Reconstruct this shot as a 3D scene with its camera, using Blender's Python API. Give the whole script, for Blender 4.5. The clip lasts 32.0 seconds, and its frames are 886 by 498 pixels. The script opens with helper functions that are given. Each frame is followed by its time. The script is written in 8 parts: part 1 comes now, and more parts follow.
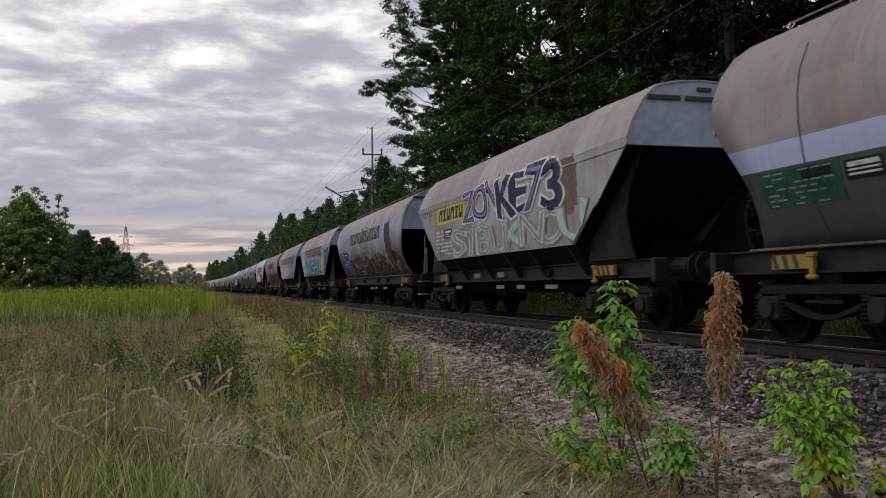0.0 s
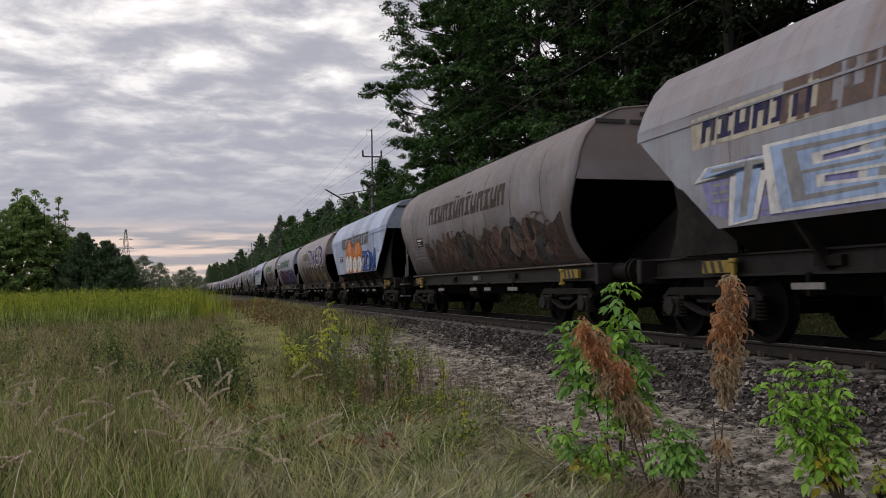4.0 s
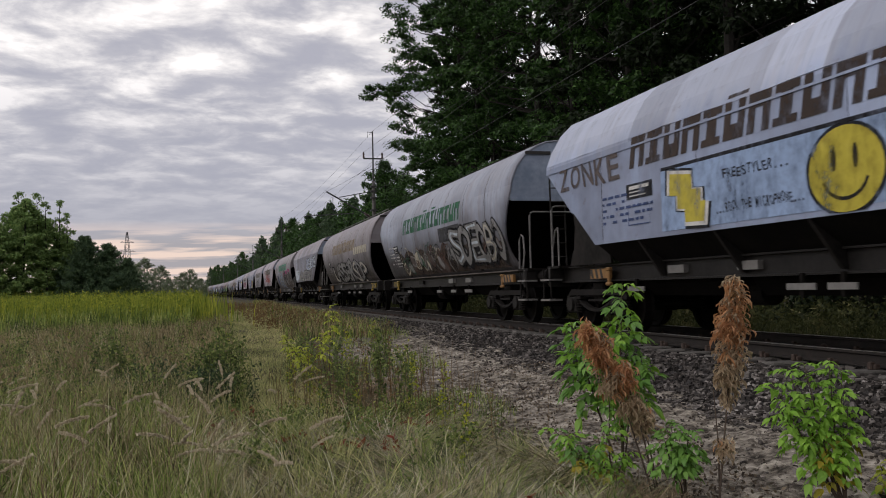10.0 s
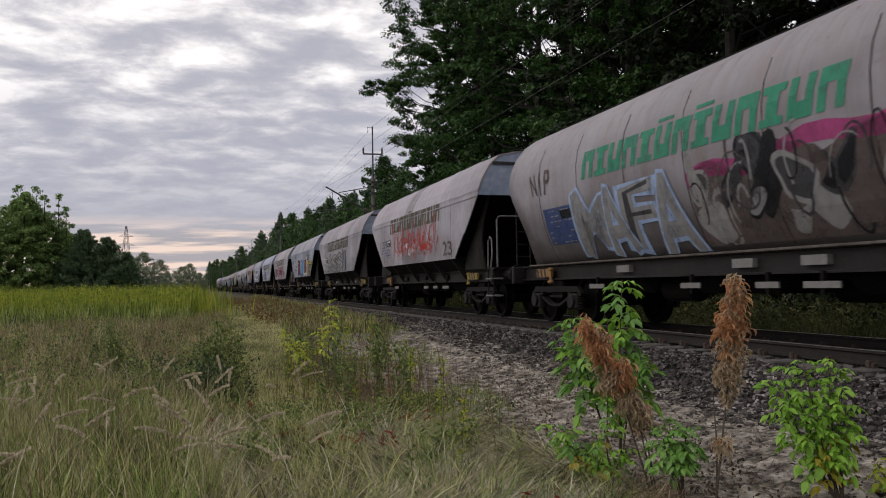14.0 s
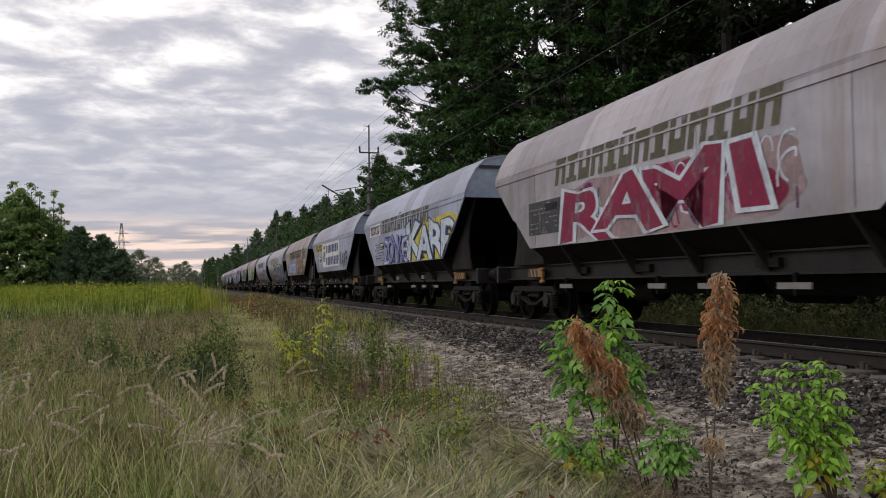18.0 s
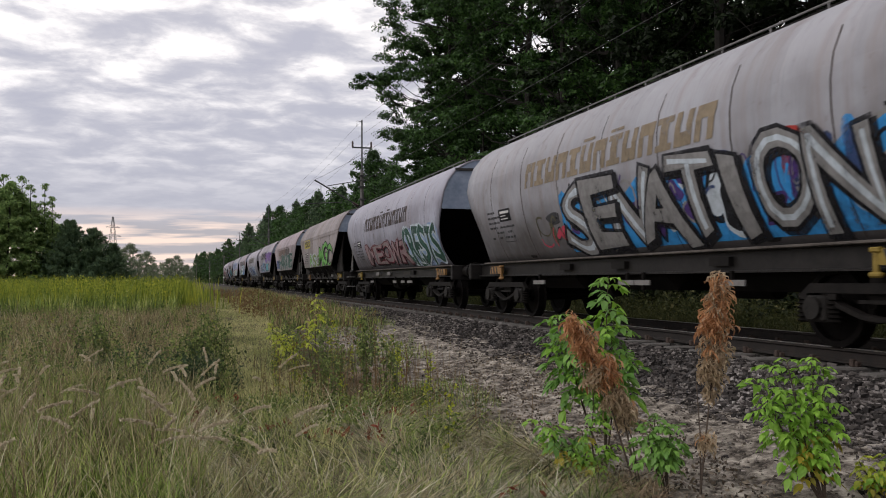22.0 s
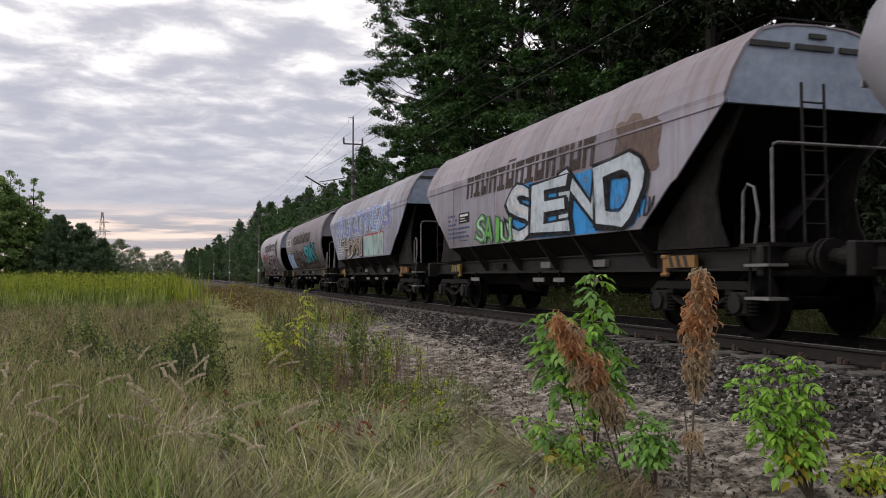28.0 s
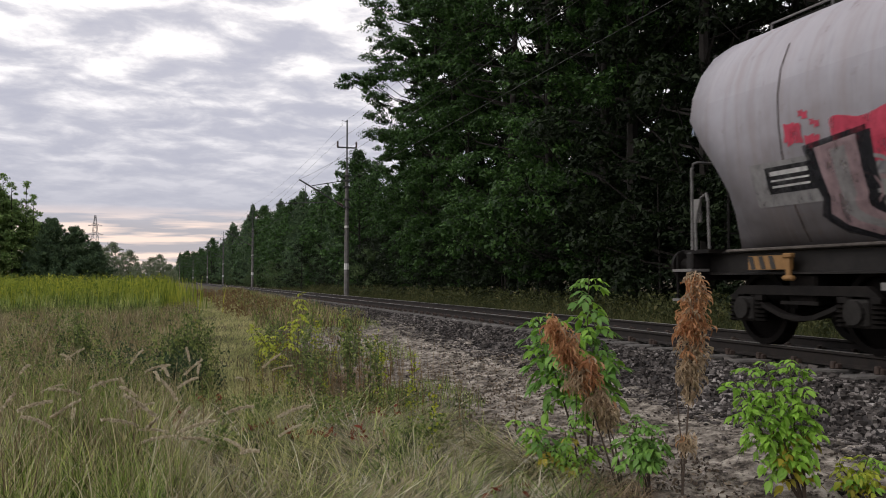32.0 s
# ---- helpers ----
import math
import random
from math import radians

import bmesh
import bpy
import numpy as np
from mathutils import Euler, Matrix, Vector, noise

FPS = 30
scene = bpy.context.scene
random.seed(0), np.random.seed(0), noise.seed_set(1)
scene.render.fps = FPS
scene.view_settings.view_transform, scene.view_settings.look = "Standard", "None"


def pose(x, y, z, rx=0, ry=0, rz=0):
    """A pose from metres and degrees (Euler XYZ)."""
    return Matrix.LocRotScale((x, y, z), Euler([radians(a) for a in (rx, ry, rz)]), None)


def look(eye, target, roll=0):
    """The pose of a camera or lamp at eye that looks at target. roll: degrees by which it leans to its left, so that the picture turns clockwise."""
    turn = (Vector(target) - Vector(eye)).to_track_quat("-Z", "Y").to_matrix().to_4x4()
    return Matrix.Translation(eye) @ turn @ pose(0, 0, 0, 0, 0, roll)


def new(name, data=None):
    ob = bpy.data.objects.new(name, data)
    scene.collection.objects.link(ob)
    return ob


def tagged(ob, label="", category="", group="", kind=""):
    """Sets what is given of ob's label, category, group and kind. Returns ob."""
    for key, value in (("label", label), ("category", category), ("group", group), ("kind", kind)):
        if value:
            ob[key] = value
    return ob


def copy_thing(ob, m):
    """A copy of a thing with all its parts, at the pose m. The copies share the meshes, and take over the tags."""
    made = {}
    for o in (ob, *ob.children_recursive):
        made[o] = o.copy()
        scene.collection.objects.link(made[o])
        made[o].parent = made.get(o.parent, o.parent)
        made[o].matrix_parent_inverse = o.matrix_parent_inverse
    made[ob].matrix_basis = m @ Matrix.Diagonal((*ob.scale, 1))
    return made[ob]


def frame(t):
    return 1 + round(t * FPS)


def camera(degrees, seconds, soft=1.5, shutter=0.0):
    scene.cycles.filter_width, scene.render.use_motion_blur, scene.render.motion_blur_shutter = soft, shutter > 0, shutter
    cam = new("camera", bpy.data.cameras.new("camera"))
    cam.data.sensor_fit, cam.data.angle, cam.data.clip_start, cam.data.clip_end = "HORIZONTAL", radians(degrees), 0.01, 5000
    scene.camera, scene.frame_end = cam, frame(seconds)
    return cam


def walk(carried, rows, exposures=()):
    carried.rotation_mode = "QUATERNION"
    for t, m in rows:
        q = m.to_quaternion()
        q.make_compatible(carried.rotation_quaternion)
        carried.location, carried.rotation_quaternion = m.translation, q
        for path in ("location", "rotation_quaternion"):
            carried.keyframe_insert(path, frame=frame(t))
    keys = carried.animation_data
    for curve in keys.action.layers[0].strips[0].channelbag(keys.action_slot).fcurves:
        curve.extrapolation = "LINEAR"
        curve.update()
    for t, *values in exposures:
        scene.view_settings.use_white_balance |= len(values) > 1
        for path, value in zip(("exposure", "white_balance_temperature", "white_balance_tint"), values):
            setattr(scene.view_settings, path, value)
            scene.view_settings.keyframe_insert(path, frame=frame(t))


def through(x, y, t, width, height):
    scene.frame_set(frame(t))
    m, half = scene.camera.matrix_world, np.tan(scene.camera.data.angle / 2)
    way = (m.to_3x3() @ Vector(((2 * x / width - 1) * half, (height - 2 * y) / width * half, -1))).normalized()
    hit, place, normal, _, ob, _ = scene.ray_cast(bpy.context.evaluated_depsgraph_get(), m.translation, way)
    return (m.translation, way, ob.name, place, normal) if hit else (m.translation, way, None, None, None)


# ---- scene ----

# ---- light and exposure ----
EXPOSURES = [(0, -0.27), (12, -0.21), (22, 0.03), (32, 0.06)]
SUN_ELEVATION, SUN_ROTATION = 40.0, -95.0
SKY_STRENGTH, SKY_SHARE, SUN_POWER = 1.0, 0.012, 1.05

# ---- camera ----
EYE = Vector((0.0, 0.0, 0.805))      # z = 0 is the railhead
CAM_ROWS = [  # seconds, yaw to the right of the track, pitch, roll
    (0, 16.27, 2.48, -0.97), (0.5, 16.27, 2.51, -0.95), (1, 16.28, 2.53, -0.97), (1.5, 16.28, 2.55, -1.00), (2, 16.28, 2.57, -1.01),
    (2.5, 16.30, 2.59, -0.98), (3, 16.30, 2.61, -0.98), (3.5, 16.30, 2.62, -1.04), (5.5, 16.20, 2.62, -1.18), (6, 16.19, 2.63, -1.24),
    (6.5, 16.20, 2.65, -1.24), (7, 16.21, 2.67, -1.22), (7.5, 16.22, 2.70, -1.20), (8, 16.22, 2.71, -1.22), (8.5, 16.22, 2.72, -1.24),
    (9, 16.22, 2.74, -1.25), (9.5, 16.21, 2.74, -1.27), (10, 16.20, 2.74, -1.29), (10.5, 16.20, 2.76, -1.29), (11, 16.19, 2.78, -1.29),
    (11.5, 16.19, 2.79, -1.33), (12, 16.20, 2.78, -1.31), (12.5, 16.21, 2.72, -1.22), (13, 16.22, 2.60, -1.10), (13.5, 16.23, 2.51, -0.97),
    (14, 16.25, 2.46, -0.92), (14.5, 16.26, 2.42, -0.99), (16.5, 16.27, 2.52, -0.91), (17, 16.32, 2.51, -0.84), (17.5, 16.42, 2.45, -0.70),
    (18, 16.54, 2.39, -0.59), (18.5, 16.62, 2.36, -0.56), (19, 16.69, 2.33, -0.53), (19.5, 16.78, 2.27, -0.48), (20, 16.88, 2.19, -0.41),
    (20.5, 16.94, 2.14, -0.35), (21, 16.96, 2.13, -0.33), (21.5, 17.00, 2.11, -0.32), (22, 17.05, 2.09, -0.30), (22.5, 17.08, 2.09, -0.29),
    (23, 17.10, 2.10, -0.31), (23.5, 17.11, 2.10, -0.33), (24, 17.18, 2.08, -0.29), (24.5, 17.30, 2.03, -0.17), (25, 17.41, 1.99, -0.07),
    (25.5, 17.51, 1.94, -0.04), (27.5, 17.68, 1.88, -0.02), (28, 17.68, 1.88, -0.04), (28.5, 17.68, 1.89, -0.05), (29, 17.68, 1.92, -0.05),
    (29.5, 17.68, 1.94, -0.07), (30, 17.71, 1.95, -0.09), (30.5, 17.83, 2.00, -0.06), (31, 18.00, 2.06, -0.02), (31.5, 18.09, 2.09, 0.00),
    (32, 18.10, 2.13, 0.00)]


def camera_pose(yaw, pitch, roll):
    a, b = radians(yaw), radians(pitch)
    return look(EYE, EYE + Vector((math.sin(a) * math.cos(b), math.cos(a) * math.cos(b), math.sin(b))), roll)


cam = camera(55.82, 32.0, 1.0, 0.08)
walk(cam, [(t, camera_pose(y, p, r)) for t, y, p, r in CAM_ROWS], EXPOSURES)


# ---- sky and sun ----
def make_world():
    w = bpy.data.worlds.new("evening_sky")
    scene.world = w
    w.use_nodes = True
    nt = w.node_tree
    nt.nodes.clear()
    N = lambda kind, **kw: node(nt, kind, **kw)
    L = nt.links.new
    out = N("ShaderNodeOutputWorld")
    bg = N("ShaderNodeBackground")
    sky = N("ShaderNodeTexSky")
    sky.sky_type, sky.sun_disc = "NISHITA", False
    sky.sun_elevation, sky.sun_rotation = radians(SUN_ELEVATION), radians(SUN_ROTATION)
    co = N("ShaderNodeTexCoord")
    sep = N("ShaderNodeSeparateXYZ")
    L(co.outputs["Generated"], sep.inputs[0])
    # clouds lie on a flat layer overhead: divide by the height
    zmax = math_node(nt, "MAXIMUM", sep.outputs["Z"], 0.0)
    den = math_node(nt, "ADD", zmax, 0.17)
    px = math_node(nt, "DIVIDE", sep.outputs["X"], den)
    py = math_node(nt, "DIVIDE", sep.outputs["Y"], den)
    comb = N("ShaderNodeCombineXYZ")
    L(px, comb.inputs[0])
    L(py, comb.inputs[1])
    mp = N("ShaderNodeMapping")
    L(comb.outputs[0], mp.inputs["Vector"])
    mp.inputs["Scale"].default_value = (0.86, 1.0, 1.0)
    mp.inputs["Location"].default_value = (3.1, 1.7, 0.0)
    n1 = N("ShaderNodeTexNoise")
    n1.inputs["Scale"].default_value, n1.inputs["Detail"].default_value, n1.inputs["Roughness"].default_value = 5.6, 8.0, 0.56
    n1.inputs["Distortion"].default_value = 0.22
    L(mp.outputs[0], n1.inputs["Vector"])
    n2 = N("ShaderNodeTexNoise")
    n2.inputs["Scale"].default_value, n2.inputs["Detail"].default_value = 1.0, 3.0
    L(mp.outputs[0], n2.inputs["Vector"])
    s1 = math_node(nt, "MULTIPLY", n1.outputs["Fac"], 0.74)
    s2 = math_node(nt, "MULTIPLY", n2.outputs["Fac"], 0.26)
    s = math_node(nt, "ADD", s1, s2)
    ramp = N("ShaderNodeValToRGB")
    e = ramp.color_ramp.elements
    e[0].position, e[0].color = 0.40, (1.30, 1.23, 1.20, 1)
    e[1].position, e[1].color = 0.64, (0.50, 0.49, 0.56, 1)
    for p, c in ((0.45, (1.04, 0.99, 0.98, 1)), (0.51, (0.75, 0.72, 0.75, 1)), (0.57, (0.57, 0.555, 0.61, 1))):
        el = ramp.color_ramp.elements.new(p)
        el.color = c
    L(s, ramp.inputs[0])
    # a warm, thin streaked gap low over the horizon
    low = N("ShaderNodeMapRange")
    low.inputs["From Min"].default_value, low.inputs["From Max"].default_value = 0.058, 0.085
    L(sep.outputs["Z"], low.inputs["Value"])
    mp2 = N("ShaderNodeMapping")
    mp2.inputs["Scale"].default_value = (5.0, 5.0, 60.0)
    L(co.outputs["Generated"], mp2.inputs["Vector"])
    n3 = N("ShaderNodeTexNoise")
    n3.inputs["Scale"].default_value, n3.inputs["Detail"].default_value = 1.6, 4.0
    L(mp2.outputs[0], n3.inputs["Vector"])
    ramp2 = N("ShaderNodeValToRGB")
    f = ramp2.color_ramp.elements
    f[0].position, f[0].color = 0.45, (0.43, 0.40, 0.44, 1)
    f[1].position, f[1].color = 0.58, (0.98, 0.76, 0.66, 1)
    L(n3.outputs["Fac"], ramp2.inputs[0])
    mix = N("ShaderNodeMixRGB")
    L(low.outputs[0], mix.inputs[0])
    L(ramp2.outputs[0], mix.inputs[1])
    # a smooth grey-blue bank of cloud above the gap
    bank = N("ShaderNodeMapRange")
    for k, v in (("From Min", 0.09), ("From Max", 0.26), ("To Min", 0.9), ("To Max", 0.0)):
        bank.inputs[k].default_value = v
    L(sep.outputs["Z"], bank.inputs["Value"])
    mixb = N("ShaderNodeMixRGB")
    L(bank.outputs[0], mixb.inputs[0])
    L(ramp.outputs[0], mixb.inputs[1])
    mixb.inputs[2].default_value = (0.43, 0.425, 0.505, 1)
    L(mixb.outputs[0], mix.inputs[2])
    # the thin cloud lets some of the sky's own colour through
    skyx = N("ShaderNodeMixRGB")
    skyx.blend_type = "ADD"
    skyx.inputs[0].default_value = SKY_SHARE
    L(mix.outputs[0], skyx.inputs[1])
    L(sky.outputs[0], skyx.inputs[2])
    L(skyx.outputs[0], bg.inputs["Color"])
    bg.inputs["Strength"].default_value = SKY_STRENGTH
    L(bg.outputs[0], out.inputs["Surface"])


def node(nt, kind, **kw):
    n = nt.nodes.new(kind)
    for k, v in kw.items():
        n.inputs[k].default_value = v
    return n


def math_node(nt, op, a, b):
    n = nt.nodes.new("ShaderNodeMath")
    n.operation = op
    for i, v in enumerate((a, b)):
        if isinstance(v, (int, float)):
            n.inputs[i].default_value = v
        else:
            nt.links.new(v, n.inputs[i])
    return n.outputs[0]


make_world()
sun = new("sun", bpy.data.lights.new("sun", "SUN"))
sun.data.energy, sun.data.angle, sun.data.color = SUN_POWER, radians(45), (1.0, 0.96, 0.92)
a, e = radians(SUN_ROTATION), radians(SUN_ELEVATION)
sun.matrix_world = look((80 * math.sin(a) * math.cos(e), 80 * math.cos(a) * math.cos(e), 80 * math.sin(e)), (0, 0, 0))


# ---- materials ----
def material(name, rough=0.8, metal=0.0):
    m = bpy.data.materials.new(name)
    m.use_nodes = True
    b = m.node_tree.nodes["Principled BSDF"]
    b.inputs["Roughness"].default_value, b.inputs["Metallic"].default_value = rough, metal
    return m, m.node_tree, b


def noise_tex(nt, vec, scale, detail=4.0, rough=0.55, distortion=0.0):
    n = nt.nodes.new("ShaderNodeTexNoise")
    n.inputs["Scale"].default_value, n.inputs["Detail"].default_value = scale, detail
    n.inputs["Roughness"].default_value, n.inputs["Distortion"].default_value = rough, distortion
    nt.links.new(vec, n.inputs["Vector"])
    return n.outputs["Fac"]


def ramp_of(nt, fac, *stops):
    r = nt.nodes.new("ShaderNodeValToRGB")
    e = r.color_ramp.elements
    while len(e) < len(stops):
        e.new(0.5)
    for el, (p, c) in zip(e, stops):
        el.position, el.color = p, (*c, 1) if len(c) == 3 else c
    nt.links.new(fac, r.inputs[0])
    return r.outputs["Color"]


def mix_of(nt, fac, a, b, blend="MIX"):
    n = nt.nodes.new("ShaderNodeMixRGB")
    n.blend_type = blend
    for i, v in enumerate((fac, a, b)):
        if isinstance(v, (int, float)):
            n.inputs[i].default_value = v
        elif isinstance(v, tuple):
            n.inputs[i].default_value = (*v, 1)
        else:
            nt.links.new(v, n.inputs[i])
    return n.outputs[0]


def coords(nt, kind="Object", scale=(1, 1, 1), shift=None):
    c = nt.nodes.new("ShaderNodeTexCoord")
    m = nt.nodes.new("ShaderNodeMapping")
    m.inputs["Scale"].default_value = scale
    nt.links.new(c.outputs[kind], m.inputs["Vector"])
    if shift is not None:
        nt.links.new(shift, m.inputs["Location"])
    return m.outputs[0]


def bump_of(nt, b, height, strength=0.4, distance=0.02):
    n = nt.nodes.new("ShaderNodeBump")
    n.inputs["Strength"].default_value, n.inputs["Distance"].default_value = strength, distance
    nt.links.new(height, n.inputs["Height"])
    nt.links.new(n.outputs[0], b.inputs["Normal"])


def simple(name, c1, c2, scale=8.0, rough=0.8, metal=0.0, bump=0.3, kind="Object", spec=0.5, spread=(0.35, 0.65)):
    """Two tones blended by noise at two scales, with a fine relief."""
    m, nt, b = material(name, rough, metal)
    v = coords(nt, kind)
    f = mix_of(nt, 0.4, noise_tex(nt, v, scale), noise_tex(nt, v, scale * 6.3, 3.0))
    col = ramp_of(nt, f, (spread[0], c1), (spread[1], c2))
    nt.links.new(col, b.inputs["Base Color"])
    b.inputs["Specular IOR Level"].default_value = spec
    if bump:
        bump_of(nt, b, f, bump, 0.01)
    return m


def island(name, *stops, rough=0.75, spec=0.3, through=0.0, patch=0.55):
    """Colour that changes from leaf to leaf or blade to blade."""
    m, nt, b = material(name, rough)
    g = nt.nodes.new("ShaderNodeNewGeometry")
    big = noise_tex(nt, coords(nt, "Object"), patch, 2.0)
    own, wide = (0.72, 0.5) if patch < .8 else (0.62, 1.6)
    f = math_node(nt, "ADD", math_node(nt, "MULTIPLY", g.outputs["Random Per Island"], own), math_node(nt, "MULTIPLY", math_node(nt, "SUBTRACT", big, 0.22 if patch < .8 else .37), wide))
    col = ramp_of(nt, f, *stops)
    nt.links.new(col, b.inputs["Base Color"])
    b.inputs["Specular IOR Level"].default_value = spec
    if through:
        t = nt.nodes.new("ShaderNodeBsdfTranslucent")
        nt.links.new(col, t.inputs["Color"])
        mx = nt.nodes.new("ShaderNodeMixShader")
        mx.inputs[0].default_value = through
        nt.links.new(b.outputs[0], mx.inputs[1])
        nt.links.new(t.outputs[0], mx.inputs[2])
        nt.links.new(mx.outputs[0], nt.nodes["Material Output"].inputs["Surface"])
    return m


# ---- mesh helpers ----
def mesh_of(name, bm, mats):
    me = bpy.data.meshes.new(name)
    bm.to_mesh(me)
    bm.free()
    for m in (mats if isinstance(mats, (list, tuple)) else [mats]):
        me.materials.append(m)
    return me


def part(name, bm, mat, parent, label=""):
    me = bm if isinstance(bm, bpy.types.Mesh) else mesh_of(name, bm, mat)
    ob = new(name, me)
    ob.parent = parent
    if label:
        tagged(ob, label)
    return ob


def thing(name, label, category, group="", kind=""):
    return tagged(new(name), label, category, group, kind)


def box(bm, x0, x1, y0, y1, z0, z1, bevel=0.0):
    r = bmesh.ops.create_cube(bm, size=1.0, matrix=Matrix.Translation(((x0 + x1) / 2, (y0 + y1) / 2, (z0 + z1) / 2)) @ Matrix.Diagonal((x1 - x0, y1 - y0, z1 - z0, 1)))
    if bevel:
        es = list({e for v in r["verts"] for e in v.link_edges})
        bmesh.ops.bevel(bm, geom=es, offset=bevel, segments=1, affect="EDGES")


def boxed(*a, **k):
    bm = bmesh.new()
    box(bm, *a, **k)
    return bm


def tube(bm, pts, r, seg=6, r2=None):
    """A round bar along points, tapering from r to r2."""
    pts = [Vector(p) for p in pts]
    rings = []
    for i, p in enumerate(pts):
        d = (pts[min(i + 1, len(pts) - 1)] - pts[max(i - 1, 0)]).normalized()
        a = d.orthogonal().normalized()
        if abs(d.z) < 0.9:
            a = d.cross(Vector((0, 0, 1))).normalized()
        c = d.cross(a)
        rr = r if r2 is None else r + (r2 - r) * i / (len(pts) - 1)
        rings.append([bm.verts.new(p + (a * math.cos(t) + c * math.sin(t)) * rr) for t in (2 * math.pi * k / seg for k in range(seg))])
    for ra, rb in zip(rings, rings[1:]):
        for k in range(seg):
            bm.faces.new((ra[k], ra[(k + 1) % seg], rb[(k + 1) % seg], rb[k]))
    bm.faces.new(rings[0][::-1])
    bm.faces.new(rings[-1])


def disc(bm, x0, x1, y, z, r, seg=20):
    bmesh.ops.create_cone(bm, cap_ends=True, segments=seg, radius1=r, radius2=r, depth=abs(x1 - x0), matrix=Matrix.Translation(((x0 + x1) / 2, y, z)) @ Matrix.Rotation(math.pi / 2, 4, "Y"))


def plate(bm, outline, x0, x1):
    """A flat plate whose outline lies in the y, z plane, between x0 and x1."""
    a = [bm.verts.new((x0, y, z)) for y, z in outline]
    b = [bm.verts.new((x1, y, z)) for y, z in outline]
    n = len(outline)
    bm.faces.new(a)
    bm.faces.new(b[::-1])
    for i in range(n):
        bm.faces.new((a[i], b[i], b[(i + 1) % n], a[(i + 1) % n]))


def mesh_np(name, verts, faces, mat):
    me = bpy.data.meshes.new(name)
    me.from_pydata(verts.tolist() if hasattr(verts, "tolist") else verts, [], faces.tolist() if hasattr(faces, "tolist") else faces)
    for m in (mat if isinstance(mat, (list, tuple)) else [mat]):
        me.materials.append(m)
    return me


def smoothstep(a, b, x):
    t = np.clip((x - a) / (b - a), 0, 1)
    return t * t * (3 - 2 * t)


# ---- ground and track ----
TRACK_X = 7.95
BEND_Y, BEND_R = 200.0, 2400.0


def track_x(y):
    """The track's middle: straight, then a wide bend to the left."""
    return TRACK_X - max(0.0, y - BEND_Y) ** 2 / (2 * BEND_R)


def ground_np(x, y):
    tx = x + np.maximum(0, y - BEND_Y) ** 2 / (2 * BEND_R)
    near = -0.74 + 0.40 * smoothstep(7, 32, y)
    z = near + 0.10 * smoothstep(4.0, 5.8, tx) * (1 - smoothstep(9, 12, tx))
    z = np.where(tx > 9.5, near * (1 - smoothstep(9.5, 11, tx)) + -0.42 * smoothstep(9.5, 11, tx), z)
    z = z + 0.035 * np.sin(x * 1.3 + 0.7 * y) * np.cos(y * 0.9 - 0.4 * x) + 0.02 * np.sin(3.1 * x + 1.7) * np.sin(2.7 * y)
    return z


def ground_z(x, y):
    return float(ground_np(np.array([x]), np.array([y]))[0])


def soil_material():
    m, nt, b = material("meadow_soil", 0.95)
    v = coords(nt, "Object")
    sep = nt.nodes.new("ShaderNodeSeparateXYZ")
    nt.links.new(v, sep.inputs[0])
    f = mix_of(nt, 0.45, noise_tex(nt, v, 0.9, 5.0), noise_tex(nt, v, 7.0, 4.0))
    grass = ramp_of(nt, f, (0.32, (0.020, 0.020, 0.009)), (0.5, (0.062, 0.054, 0.027)), (0.66, (0.125, 0.102, 0.058)))
    g = mix_of(nt, 0.28, noise_tex(nt, v, 4.6, 7.0, 0.68), noise_tex(nt, v, 19.0, 5.0, 0.75))
    dirt = ramp_of(nt, g, (0.39, (0.022, 0.018, 0.014)), (0.455, (0.10, 0.085, 0.070)), (0.53, (0.25, 0.222, 0.186)), (0.61, (0.44, 0.40, 0.34)))
    # bare sandy soil along the foot of the ballast
    wob = math_node(nt, "MULTIPLY", math_node(nt, "SUBTRACT", noise_tex(nt, v, 0.8, 4.0), 0.5), 3.2)
    edge = math_node(nt, "ADD", sep.outputs["X"], wob)
    mr = nt.nodes.new("ShaderNodeMapRange")
    mr.inputs["From Min"].default_value, mr.inputs["From Max"].default_value = 2.5, 3.3
    nt.links.new(edge, mr.inputs["Value"])
    mr2 = nt.nodes.new("ShaderNodeMapRange")
    mr2.inputs["From Min"].default_value, mr2.inputs["From Max"].default_value = 10.5, 9.5
    nt.links.new(sep.outputs["X"], mr2.inputs["Value"])
    mr3 = nt.nodes.new("ShaderNodeMapRange")
    mr3.inputs["From Min"].default_value, mr3.inputs["From Max"].default_value = 30.0, 18.0
    nt.links.new(math_node(nt, "ADD", sep.outputs["Y"], wob), mr3.inputs["Value"])
    fac = math_node(nt, "MULTIPLY", math_node(nt, "MULTIPLY", mr.outputs[0], mr2.outputs[0]), mr3.outputs[0])
    nt.links.new(mix_of(nt, fac, grass, dirt), b.inputs["Base Color"])
    b.inputs["Specular IOR Level"].default_value = 0.2
    bump_of(nt, b, mix_of(nt, 0.5, f, g), 1.0, 0.06)
    return m


def grid_axis(*segs):
    out = []
    for a, b, step in segs:
        out += list(np.arange(a, b, step))
    return np.array(sorted(set(np.round(out + [segs[-1][1]], 3))))


